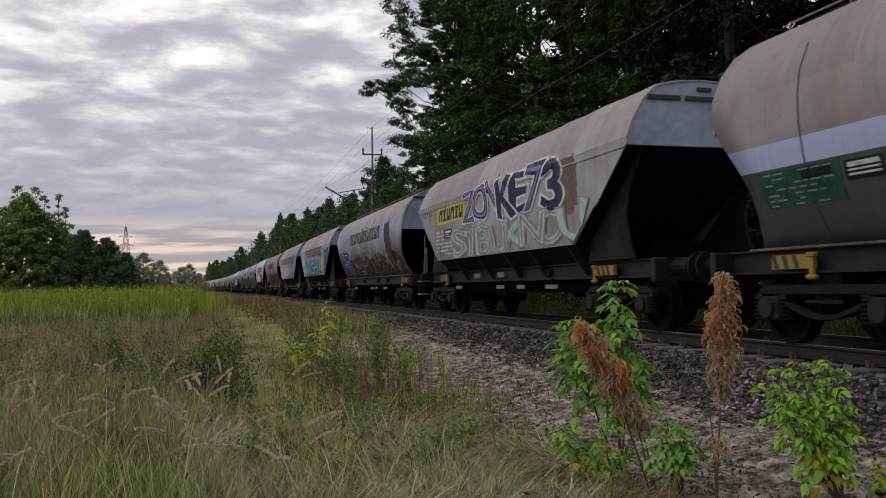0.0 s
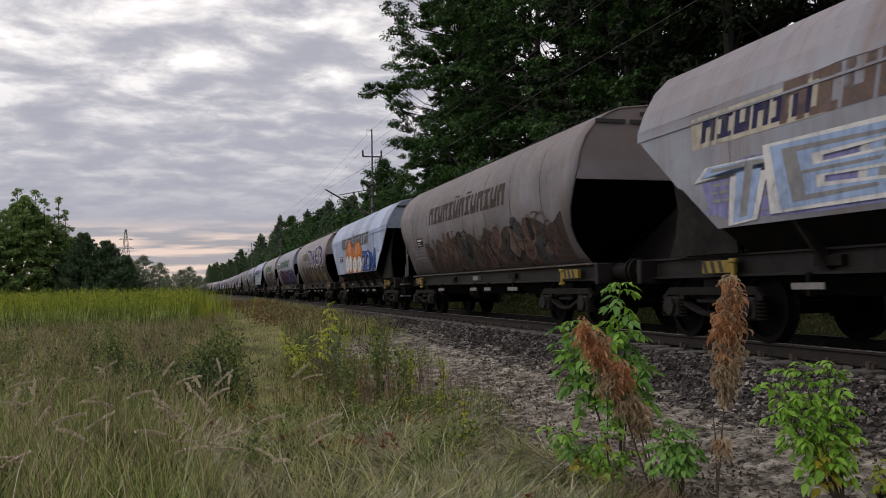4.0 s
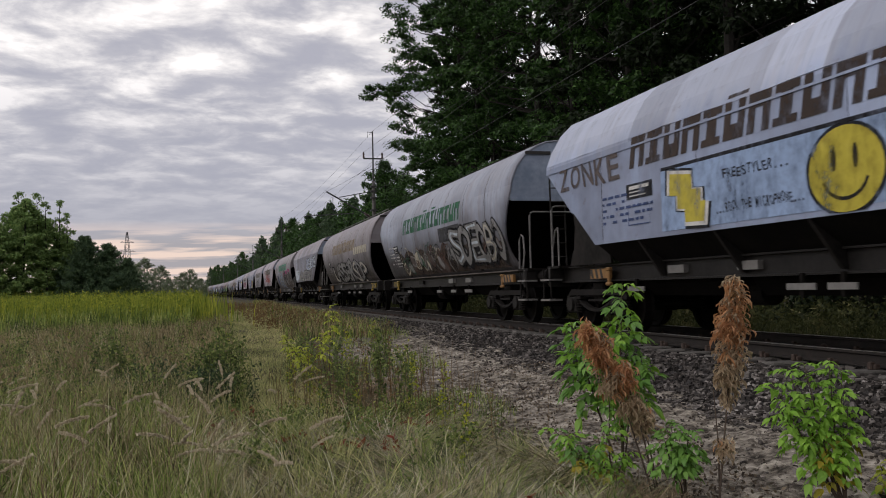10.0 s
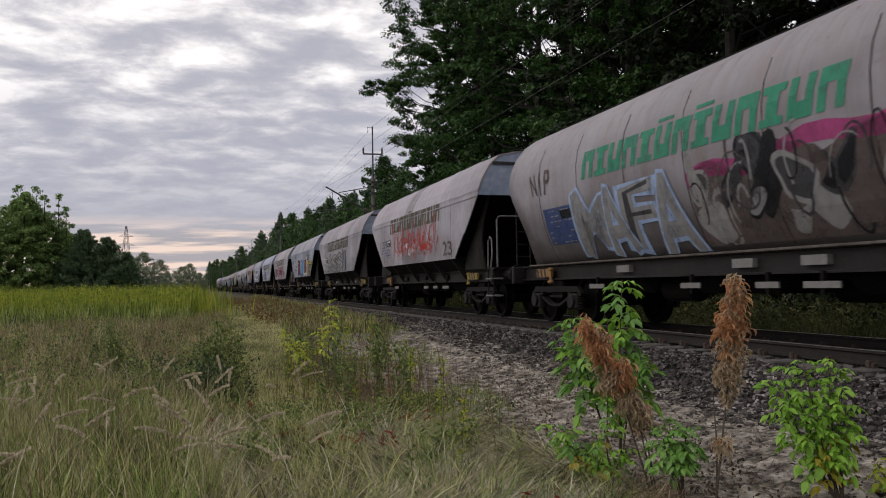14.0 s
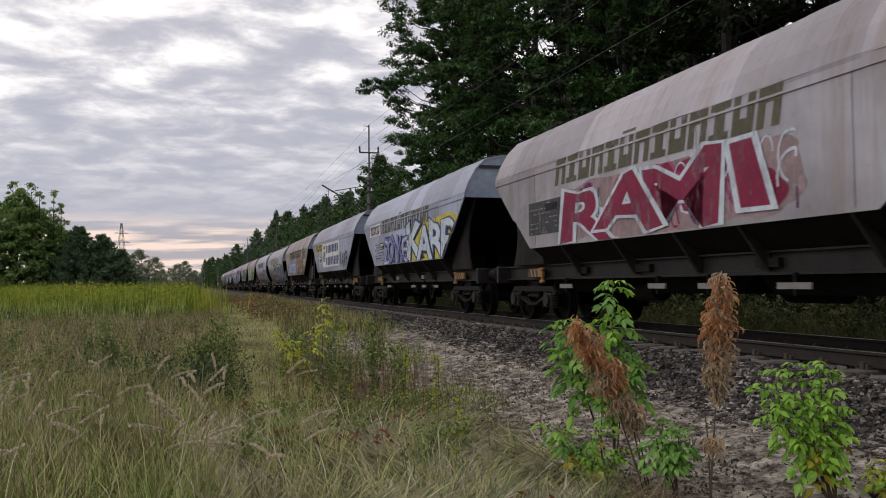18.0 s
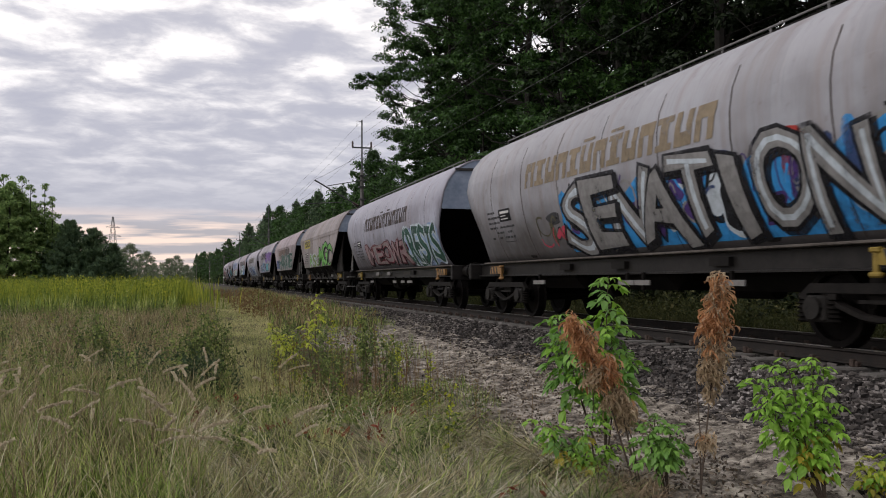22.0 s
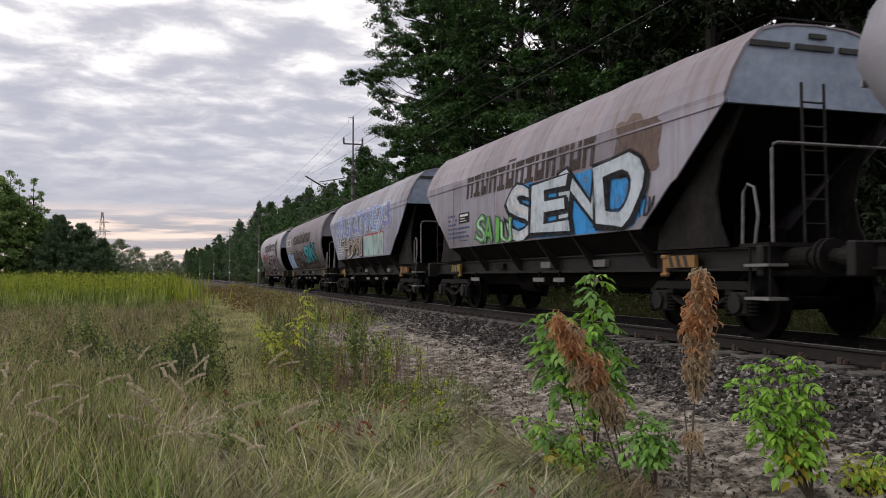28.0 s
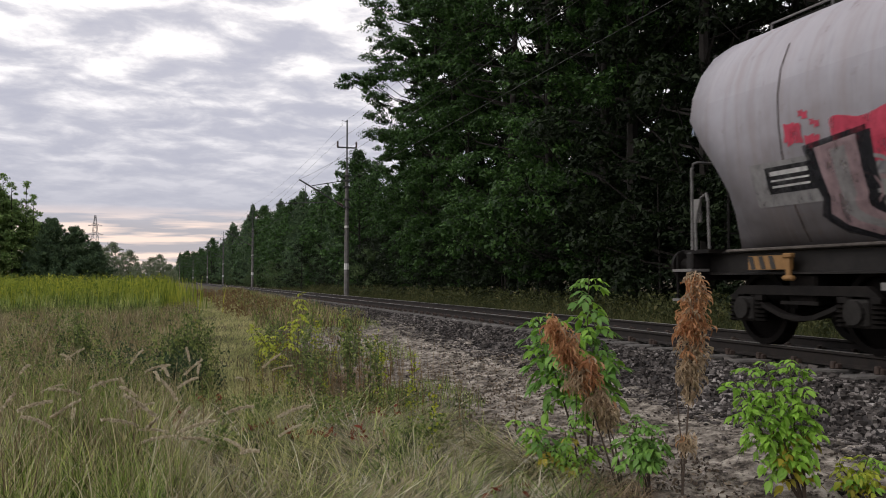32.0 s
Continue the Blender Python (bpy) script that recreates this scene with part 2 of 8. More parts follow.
def build_ground():
    xs = grid_axis((-3000, -300, 300), (-300, -30, 30), (-30, -6, 2.0), (-6, 2.4, 0.25), (2.4, 6.4, 0.08), (6.4, 12, 0.25), (12, 40, 2.0), (40, 400, 40), (400, 3000, 400))
    ys = grid_axis((-1500, -200, 200), (-200, -10, 20), (-10, 2, 1.0), (2, 4.4, 0.25), (4.4, 14, 0.08), (14, 24, 0.25), (24, 60, 1.5), (60, 600, 20), (600, 4500, 400))
    X, Y = np.meshgrid(xs, ys, indexing="ij")
    Z = ground_np(X, Y)
    near = (np.abs(X) < 12) & (Y > 0) & (Y < 30)
    Z = Z + np.where(near, 0.008 * np.random.RandomState(2).randn(*Z.shape), 0)
    lump = np.sin(9.1 * X + 3 * np.sin(2.3 * Y)) * np.sin(8.3 * Y + 2.6 * np.sin(3.1 * X)) + .7 * np.sin(17 * X + 4 * Y + 2 * np.sin(5 * Y)) * np.sin(15 * Y - 6 * X)
    Z = Z + np.where(near & (X > 2) & (X < 6.2), 0.013 * lump * smoothstep(2, 3, X), 0)
    n, k = X.shape
    V = np.stack([X, Y, Z], -1).reshape(-1, 3)
    i = (np.arange(n - 1)[:, None] * k + np.arange(k - 1)[None]).ravel()
    F = np.stack([i, i + k, i + k + 1, i + 1], -1)
    me = mesh_np("ground", V, F, soil_material())
    me.polygons.foreach_set("use_smooth", [True] * len(me.polygons))
    tagged(new("ground", me), "rough meadow ground with bare grey sandy soil beside the track", "ground", kind="structure")


def track_stations(y0=-60.0, y1=620.0):
    ys = list(np.arange(y0, BEND_Y, 20.0)) + list(np.arange(BEND_Y, y1, 10.0))
    return [(track_x(y), y) for y in ys]


def swept(name, profile, mat, label, stations=None):
    """A profile of (offset across, height) swept along the track."""
    bm = bmesh.new()
    rows = []
    for x, y in (stations or track_stations()):
        rows.append([bm.verts.new((x + u, y, z)) for u, z in profile])
    n = len(profile)
    for a, b in zip(rows, rows[1:]):
        for k in range(n):
            bm.faces.new((a[k], b[k], b[(k + 1) % n], a[(k + 1) % n]))
    bm.faces.new(rows[0][::-1])
    bm.faces.new(rows[-1])
    bmesh.ops.recalc_face_normals(bm, faces=bm.faces[:])
    return tagged(new(name, mesh_of(name, bm, mat)), label, name.split("_")[0], kind="structure")


RAIL = [(-0.036, 0.0), (-0.036, -0.03), (-0.01, -0.045), (-0.01, -0.13), (-0.07, -0.15), (-0.07, -0.165), (0.07, -0.165), (0.07, -0.15), (0.01, -0.13), (0.01, -0.045), (0.036, -0.03), (0.036, 0.0)]


def build_track():
    rust = simple("rail_rust", (0.006, 0.0045, 0.004), (0.020, 0.014, 0.011), 9.0, 0.85, 0.1)
    steel = simple("worn_steel", (0.48, 0.46, 0.45), (0.62, 0.60, 0.58), 6.0, 0.42, 1.0, 0.02)
    ballast = simple("ballast_bed", (0.010, 0.009, 0.009), (0.055, 0.048, 0.046), 9.0, 0.95, 0.0, 1.0)
    for nm, off in (("rail_1", -0.75), ("rail_2", 0.75)):
        swept(nm, [(off + u, z) for u, z in RAIL], rust, "rusty brown steel rail with a polished running surface")
        swept(nm.replace("rail", "railhead"), [(off - 0.030, -0.001), (off + 0.030, -0.001), (off + 0.030, 0.003), (off - 0.030, 0.003)], steel, "polished steel running surface of the rail")
    swept("ballast", [(-3.0, -0.80), (-2.15, -0.60), (-1.55, -0.27), (-1.3, -0.235), (1.3, -0.235), (1.6, -0.27), (2.5, -0.62), (3.0, -0.8)], ballast, "dark grey crushed stone ballast bed under the track")
    sleep_mat = simple("old_concrete", (0.06, 0.055, 0.05), (0.14, 0.13, 0.12), 5.0, 0.9, 0.0, 0.6)
    bm = bmesh.new()
    box(bm, -1.28, 1.28, -0.13, 0.13, -0.36, -0.185, 0.02)
    me = mesh_of("sleeper", bm, sleep_mat)
    y = 2.0
    while y < 150:
        ob = new("sleeper", me)
        ob.location = (track_x(y), y, 0)
        tagged(ob, "weathered concrete railway sleeper bedded in dark ballast", "sleeper", "sleepers under the rails")
        y += 0.62 if y < 60 else 1.24


build_ground()
build_track()


# ---- the train ----
SPEED, SPEED_CHANGE = 15.058, -0.00335
TYPES = "BABAABABBBABBABAAAAAAABBAAABAABB"     # A: angular hopper, B: rounded hopper
CENTRES = [2.7, 18.32, 33.94, 49.7, 65.15, 80.69, 96.23, 111.75, 127.54, 143.37, 158.93, 174.35, 189.9, 205.3, 220.73, 236.2,
           251.36, 266.51, 281.7, 296.96, 312.18, 327.35, 342.81, 358.65, 374.23, 389.42, 404.67, 420.15, 435.64, 450.76, 466.3, 482.7]

# half profiles: distance out from the middle, height above the rail
ROOF_A = [(1.45, 3.10), (1.33, 3.40), (1.13, 3.74), (0.88, 3.98), (0.50, 4.07), (0.0, 4.10)]
PROFILE_B = [(0.98, 1.19), (1.10, 1.38), (1.22, 1.62), (1.32, 1.90), (1.40, 2.22), (1.445, 2.56), (1.45, 2.90), (1.40, 3.20), (1.27, 3.50), (1.05, 3.77), (0.78, 3.95), (0.55, 4.04), (0.0, 4.10)]
HALF = {"A": 6.5, "B": 6.85}
BUFFER_END = {"A": 7.60, "B": 7.86}


def end_b(z):
    """How far the side of the rounded hopper reaches along the wagon at height z."""
    if z >= 2.9:
        return 6.85
    return float(np.interp(z, [1.19, 1.40, 1.65, 1.95, 2.25, 2.60, 2.90], [6.43, 6.31, 6.22, 6.24, 6.40, 6.66, 6.85]))


def out_at(kind, z):
    """How far the wagon's skin stands out from its middle at height z."""
    if kind == "A":
        pts = [(1.45, 1.2)] + ROOF_A
    else:
        pts = PROFILE_B
    return float(np.interp(z, [p[1] for p in pts], [p[0] for p in pts]))


def wagon_rows(n):
    rows = []
    for t in [0, 1, 2, 3, 4, 5, 6, 7, 8, 10, 12, 14, 16, 18, 20, 22, 24, 26, 28, 30, 32]:
        y = CENTRES[n] - SPEED * t - SPEED_CHANGE * t * t / 2
        ang = math.degrees(math.atan2(max(0.0, y - BEND_Y), BEND_R))
        rows.append((t, pose(track_x(y), y, 0, 0, 0, ang)))
    return rows


# base paint, roof tint, dust on the roof, dirt, old overpaint and some painted shade low down, words for the label
LOOKS = [
    ((.38, .33, .31), (.34, .29, .27), .5, .0, "pinkish grey body with pale blue band and dark green foot"),
    ((.46, .44, .41), (.40, .35, .32), .6, .1, "pale grey body with navy blue and white graffiti letters"),
    ((.42, .43, .48), (.37, .31, .28), .6, .9, "pale blue-grey body with dark brown stains low down"),
    ((.44, .45, .51), (.40, .32, .30), .7, .1, "pale blue-grey body with green, yellow and blue graffiti blobs"),
    ((.37, .37, .38), (.34, .30, .29), .7, .2, "grey body with pale blue graffiti and a white skull"),
    ((.30, .27, .26), (.27, .23, .21), .7, .6, "grimy brown-grey body"),
    ((.50, .56, .69), (.56, .60, .68), .2, .0, "clean pale blue body with orange and blue graffiti"),
    ((.43, .38, .35), (.41, .35, .32), .5, .9, "beige body, brown low down, with purple graffiti letters"),
    ((.42, .41, .43), (.42, .40, .41), .4, .3, "pale grey body with purple and white graffiti"),
    ((.46, .43, .39), (.44, .40, .36), .4, .9, "off-white body with big grey and black graffiti letters"),
    ((.48, .54, .67), (.58, .59, .63), .2, .1, "pale blue body with a yellow smiling face"),
    ((.44, .45, .49), (.42, .42, .44), .4, .8, "pale grey body with dark scrawled graffiti low down"),
    ((.41, .37, .36), (.38, .34, .33), .5, .8, "mauve-grey body with black-outlined graffiti letters"),
    ((.40, .40, .43), (.38, .34, .33), .7, .2, "grey body with block letters in black outline"),
    ((.38, .34, .33), (.37, .33, .31), .5, .5, "brownish grey body with green lettering and pink-edged graffiti"),
    ((.45, .41, .41), (.43, .38, .37), .5, .1, "pale grey body with red scribbled graffiti"),
    ((.43, .40, .40), (.41, .36, .35), .5, .2, "pale grey body with faded lettering"),
    ((.40, .42, .46), (.42, .38, .38), .5, .1, "blue-grey body with maroon and bright blue graffiti blobs"),
    ((.47, .44, .43), (.44, .39, .37), .5, .1, "pale grey body with pink graffiti"),
    ((.43, .45, .52), (.47, .47, .51), .3, .1, "pale blue-grey body with white and yellow graffiti letters"),
    ((.38, .40, .46), (.41, .39, .41), .4, .1, "blue-grey body with a large white sign board"),
    ((.40, .34, .29), (.38, .31, .28), .7, .2, "beige-brown weathered body with yellow graffiti letters"),
    ((.46, .44, .43), (.44, .41, .39), .4, .2, "pale grey body with blue graffiti"),
    ((.49, .47, .50), (.45, .42, .43), .4, .2, "pale lilac-grey body with dark green graffiti letters"),
    ((.38, .33, .30), (.34, .29, .26), .9, .2, "beige rain-streaked body with green graffiti letters"),
    ((.43, .36, .34), (.42, .34, .32), .8, .2, "pinkish beige weathered body with dark green graffiti letters"),
    ((.45, .42, .43), (.42, .37, .36), .6, .1, "pale pinkish grey body with purple graffiti"),
    ((.44, .42, .43), (.43, .39, .39), .4, .4, "pale grey body with dark blue flowing graffiti"),
    ((.44, .40, .42), (.40, .34, .33), .7, .2, "pinkish grey body with white graffiti letters edged in blue"),
    ((.44, .44, .50), (.42, .39, .38), .8, .1, "pale blue-grey body covered with lilac graffiti letters"),
    ((.31, .27, .27), (.30, .25, .25), .6, .6, "mauve-brown grimy body with a big turquoise graffiti letter"),
    ((.52, .48, .47), (.50, .45, .43), .4, .4, "off-white body with black and red graffiti"),
]


def wagon_paint(n):
    """Weathered paint: fading, dust on the roof, rain streaks, rust spots, grime, and shade painted low on rounded
    hoppers.
    """
    base, roof, dust, low, _ = LOOKS[n]
    base, roof = (tuple(c * k for c, k in zip(q, (0.76, 0.815, 0.925))) for q in (base, roof))
    m, nt, b = material("wagon_paint", 0.5)
    co = nt.nodes.new("ShaderNodeTexCoord")
    sh = nt.nodes.new("ShaderNodeVectorMath")
    sh.operation = "ADD"
    nt.links.new(co.outputs["Object"], sh.inputs[0])
    sh.inputs[1].default_value = (n * 3.7, n * 11.3, 0.0)
    v = sh.outputs[0]
    sep = nt.nodes.new("ShaderNodeSeparateXYZ")
    nt.links.new(co.outputs["Object"], sep.inputs[0])
    st = nt.nodes.new("ShaderNodeMapping")
    st.inputs["Scale"].default_value = (0.3, 3.2, 0.28)
    nt.links.new(v, st.inputs["Vector"])
    big = noise_tex(nt, v, 0.55, 5.0, 0.6)
    fine = noise_tex(nt, v, 5.0, 5.0, 0.6)
    streak = noise_tex(nt, st.outputs[0], 1.3, 5.0, 0.65)
    c = mix_of(nt, ramp_of(nt, big, (0.40, (0, 0, 0)), (0.62, (1, 1, 1))), base, tuple(x * k for x, k in zip(base, (0.70, 0.67, 0.65))))
    # dust and rust on the roof, ragged below the crease
    zn = math_node(nt, "ADD", sep.outputs["Z"], math_node(nt, "MULTIPLY", math_node(nt, "SUBTRACT", streak, 0.5), 0.9))
    mr = nt.nodes.new("ShaderNodeMapRange")
    mr.inputs["From Min"].default_value, mr.inputs["From Max"].default_value = 2.95, 3.35
    nt.links.new(zn, mr.inputs["Value"])
    c = mix_of(nt, math_node(nt, "MULTIPLY", mr.outputs[0], 0.85), c, roof)
    rusty = math_node(nt, "MULTIPLY", ramp_of(nt, streak, (0.48, (0, 0, 0)), (0.68, (1, 1, 1))), dust * 0.75)
    c = mix_of(nt, rusty, c, (0.20, 0.135, 0.10))
    # every sheet has faded in its own way
    for width, top in ((1.083, True), (2.8, False)):
        wn = nt.nodes.new("ShaderNodeTexWhiteNoise")
        wn.noise_dimensions = "1D"
        nt.links.new(math_node(nt, "FLOOR", math_node(nt, "ADD", math_node(nt, "DIVIDE", sep.outputs["Y"], width), 0.5 * (not top) + n * 37), 0), wn.inputs["W"])
        side = math_node(nt, "GREATER_THAN" if top else "LESS_THAN", sep.outputs["Z"], 3.06)
        c = mix_of(nt, math_node(nt, "MULTIPLY", side, 0.9 if TYPES[n] == "A" else 0.35), c, mix_of(nt, 1.0, c, ramp_of(nt, wn.outputs["Value"], (0.0, (0.72, 0.70, 0.70)), (1.0, (1.14, 1.12, 1.12))), "MULTIPLY"))
    # dirt, overpaint and painted shade low down, with its own ragged upper edge
    # rounded hoppers are darkened more, as shade where the side curves under
    if TYPES[n] == "B":
        low = max(low, 0.62)
    if low > 0.05:
        zl = math_node(nt, "ADD", sep.outputs["Z"], math_node(nt, "MULTIPLY", math_node(nt, "SUBTRACT", noise_tex(nt, v, 0.9, 4.0), 0.5), 1.3))
        ml = nt.nodes.new("ShaderNodeMapRange")
        ml.inputs["From Min"].default_value, ml.inputs["From Max"].default_value = ((2.80, 1.75) if low > .75 else (2.55, 1.5)) if TYPES[n] == "B" else (2.25, 1.75)
        nt.links.new(zl, ml.inputs["Value"])
        c = mix_of(nt, math_node(nt, "MULTIPLY", ml.outputs[0], min(0.90, low + .12)), c, (0.030, 0.024, 0.020))
    if n == 0:
        for z0, col in ((2.42, (0.36, 0.40, 0.58)), (2.12, (0.05, 0.065, 0.055))):
            step = math_node(nt, "LESS_THAN", sep.outputs["Z"], z0)
            c = mix_of(nt, step, c, col)
    # grime specks and vertical runs
    spots = ramp_of(nt, fine, (0.62, (0, 0, 0)), (0.74, (1, 1, 1)))
    c = mix_of(nt, math_node(nt, "MULTIPLY", spots, 0.35), c, (0.13, 0.085, 0.06))
    runs = ramp_of(nt, noise_tex(nt, st.outputs[0], 4.5, 3.0, 0.6), (0.55, (0, 0, 0)), (0.75, (1, 1, 1)))
    c = mix_of(nt, math_node(nt, "MULTIPLY", runs, 0.30), c, tuple(x * 0.45 for x in base))
    nt.links.new(c, b.inputs["Base Color"])
    b.inputs["Specular IOR Level"].default_value = 0.22
    nt.links.new(ramp_of(nt, fine, (0.3, (0.5, 0.5, 0.5)), (0.7, (0.78, 0.78, 0.78))), b.inputs["Roughness"])
    bump_of(nt, b, mix_of(nt, 0.25, big, fine), 0.25, 0.03)
    return m


PAINTS = {
    "navy": (.022, .022, .07), "white": (.62, .61, .60), "yellow": (.50, .42, .06), "paleteal": (.34, .46, .45), "brown": (.10, .06, .05),
    "rust": (.15, .105, .09), "dbrown": (.055, .040, .034), "olive": (.095, .088, .058), "grime": (.10, .08, .075), "steel": (.24, .235, .235),
    "teal": (.09, .33, .38), "green": (.14, .36, .09), "black": (.014, .014, .017), "blue": (.03, .09, .33), "cream": (.48, .44, .36),
    "skyblue": (.30, .40, .60), "dgreen": (.022, .075, .05), "orange": (.55, .17, .04), "violet": (.065, .035, .15), "palegreen": (.22, .30, .14),
    "pinkgrey": (.28, .20, .21), "tan": (.24, .19, .13), "lilac": (.22, .22, .42), "emerald": (.045, .24, .15), "magenta": (.33, .055, .17),
    "dblue": (.045, .07, .17), "red": (.42, .05, .04), "maroon": (.11, .018, .03), "azure": (.04, .26, .60), "ice": (.50, .56, .62),
    "dgrey": (.05, .05, .055), "olivegreen": (.15, .20, .06), "purple": (.22, .08, .38), "cyan": (.03, .30, .36), "pinkred": (.48, .06, .10), "ochre": (.34, .20, .07), "pine": (.05, .12, .10), "crimson": (.20, .020, .055), "plum": (.10, .03, .09), "brandgreen": (.030, .125, .065)}
PAINT_MATS = {}


def spray(name):
    if name not in PAINT_MATS:
        c = PAINTS[name]
        m, nt, b = material("spray_" + name, 0.6)
        v = coords(nt, "Object")
        f = mix_of(nt, 0.5, noise_tex(nt, v, 1.6, 5.0), noise_tex(nt, v, 9.0, 4.0))
        col = ramp_of(nt, f, (0.30, tuple(x * 0.72 + 0.004 for x in c)), (0.52, c), (0.70, tuple(min(0.8, x * 1.12 + 0.012) for x in c)))
        nt.links.new(col, b.inputs["Base Color"])
        b.inputs["Specular IOR Level"].default_value = 0.12
        # flaked and rain-worn: the wagon's own paint shows through
        oi = nt.nodes.new("ShaderNodeObjectInfo")
        w = coords(nt, "Object", (1, 1, .55), mix_of(nt, 1.0, oi.outputs["Random"], (17.0, 29.0, 7.0), "MULTIPLY"))
        worn = mix_of(nt, 0.5, noise_tex(nt, w, 1.9, 5.0, 0.65), noise_tex(nt, w, 7.0, 5.0, 0.7))
        clear = nt.nodes.new("ShaderNodeBsdfTransparent")
        mx = nt.nodes.new("ShaderNodeMixShader")
        nt.links.new(ramp_of(nt, worn, (0.47, (0.06, 0.06, 0.06)), (0.56, (0.30, 0.30, 0.30)), (0.66, (0.80, 0.80, 0.80))), mx.inputs[0])
        nt.links.new(b.outputs[0], mx.inputs[1])
        nt.links.new(clear.outputs[0], mx.inputs[2])
        nt.links.new(mx.outputs[0], nt.nodes["Material Output"].inputs["Surface"])
        PAINT_MATS[name] = m
    return PAINT_MATS[name]


GLYPHS = {}


def glyph(ch, offset):
    """Vertices and faces of one letter, filling the unit square."""
    key = (ch, offset)
    if key not in GLYPHS:
        cu = bpy.data.curves.new("glyph", "FONT")
        cu.body, cu.offset, cu.resolution_u, cu.size = ch, offset, 4, 1.0
        ob = new("glyph", cu)
        dg = bpy.context.evaluated_depsgraph_get()
        dg.update()
        me = bpy.data.meshes.new_from_object(ob.evaluated_get(dg))
        vs = [(v.co.x, v.co.y) for v in me.vertices]
        fs = [tuple(p.vertices) for p in me.polygons]
        bpy.data.objects.remove(ob)
        bpy.data.curves.remove(cu)
        bpy.data.meshes.remove(me)
        GLYPHS[key] = (vs, fs)
    return GLYPHS[key]


for ch in "ABCDEFGHIJKLMNOPRSTUVWXYZ0123789.!":
    for off in (-0.022, 0.0, 0.018, 0.026, 0.062):
        glyph(ch, off)


class Decal:
    """Flat painted shapes on a wagon's side: coordinates are along the wagon (y) and height (z)."""

    def __init__(self):
        self.layers = []

    def poly(self, pts, colour, level=0):
        self.layers.append((pts, [tuple(range(len(pts)))], colour, level))

    def shape(self, vs, fs, colour, level=0):
        self.layers.append((vs, fs, colour, level))

    def put(self, wagon, kind, name, label, many=False):
        bm = bmesh.new()
        mats = []
        for pts, fs, colour, level in self.layers:
            m = spray(colour)
            if m not in mats:
                mats.append(m)
            part_bm = bmesh.new()
            vs = [part_bm.verts.new((0, y, z)) for y, z in pts]
            for f in fs:
                try:
                    part_bm.faces.new([vs[i] for i in f])
                except ValueError:
                    pass
            zs = [p[1] for p in pts]
            levels = [3.10, 3.36] if kind == "A" else [1.38, 1.50, 1.62, 1.76, 1.90, 2.06, 2.22, 2.39, 2.56, 2.73, 2.90, 3.05, 3.20, 3.35, 3.5]
            for z in levels:
                if min(zs) < z < max(zs):
                    bmesh.ops.bisect_plane(part_bm, geom=part_bm.verts[:] + part_bm.edges[:] + part_bm.faces[:], plane_co=(0, 0, z), plane_no=(0, 0, 1))
            for v in part_bm.verts:
                if kind == "A":
                    v.co.z = max(v.co.z, 1.515)
                    edge = float(np.interp(v.co.z, [1.5, 2.1, 2.14, 3.0, 3.12], [4.46, 5.26, 5.38, 6.46, 6.46]))
                else:
                    edge = end_b(v.co.z) - .03
                v.co.y = min(max(v.co.y, -edge), edge)
                v.co.x = -(out_at(kind, v.co.z) + 0.005 + 0.003 * level)
            idx = mats.index(m)
            remap = {}
            for v in part_bm.verts:
                remap[v] = bm.verts.new(v.co)
            for f in part_bm.faces:
                nf = bm.faces.new([remap[v] for v in f.verts])
                nf.material_index = idx
            part_bm.free()
        bm.normal_update()
        for f in bm.faces:
            if f.normal.x > 0:
                f.normal_flip()
        ob = part(name, bm, mats, wagon, label)
        if many:
            tagged(ob, label, kind="stuff")


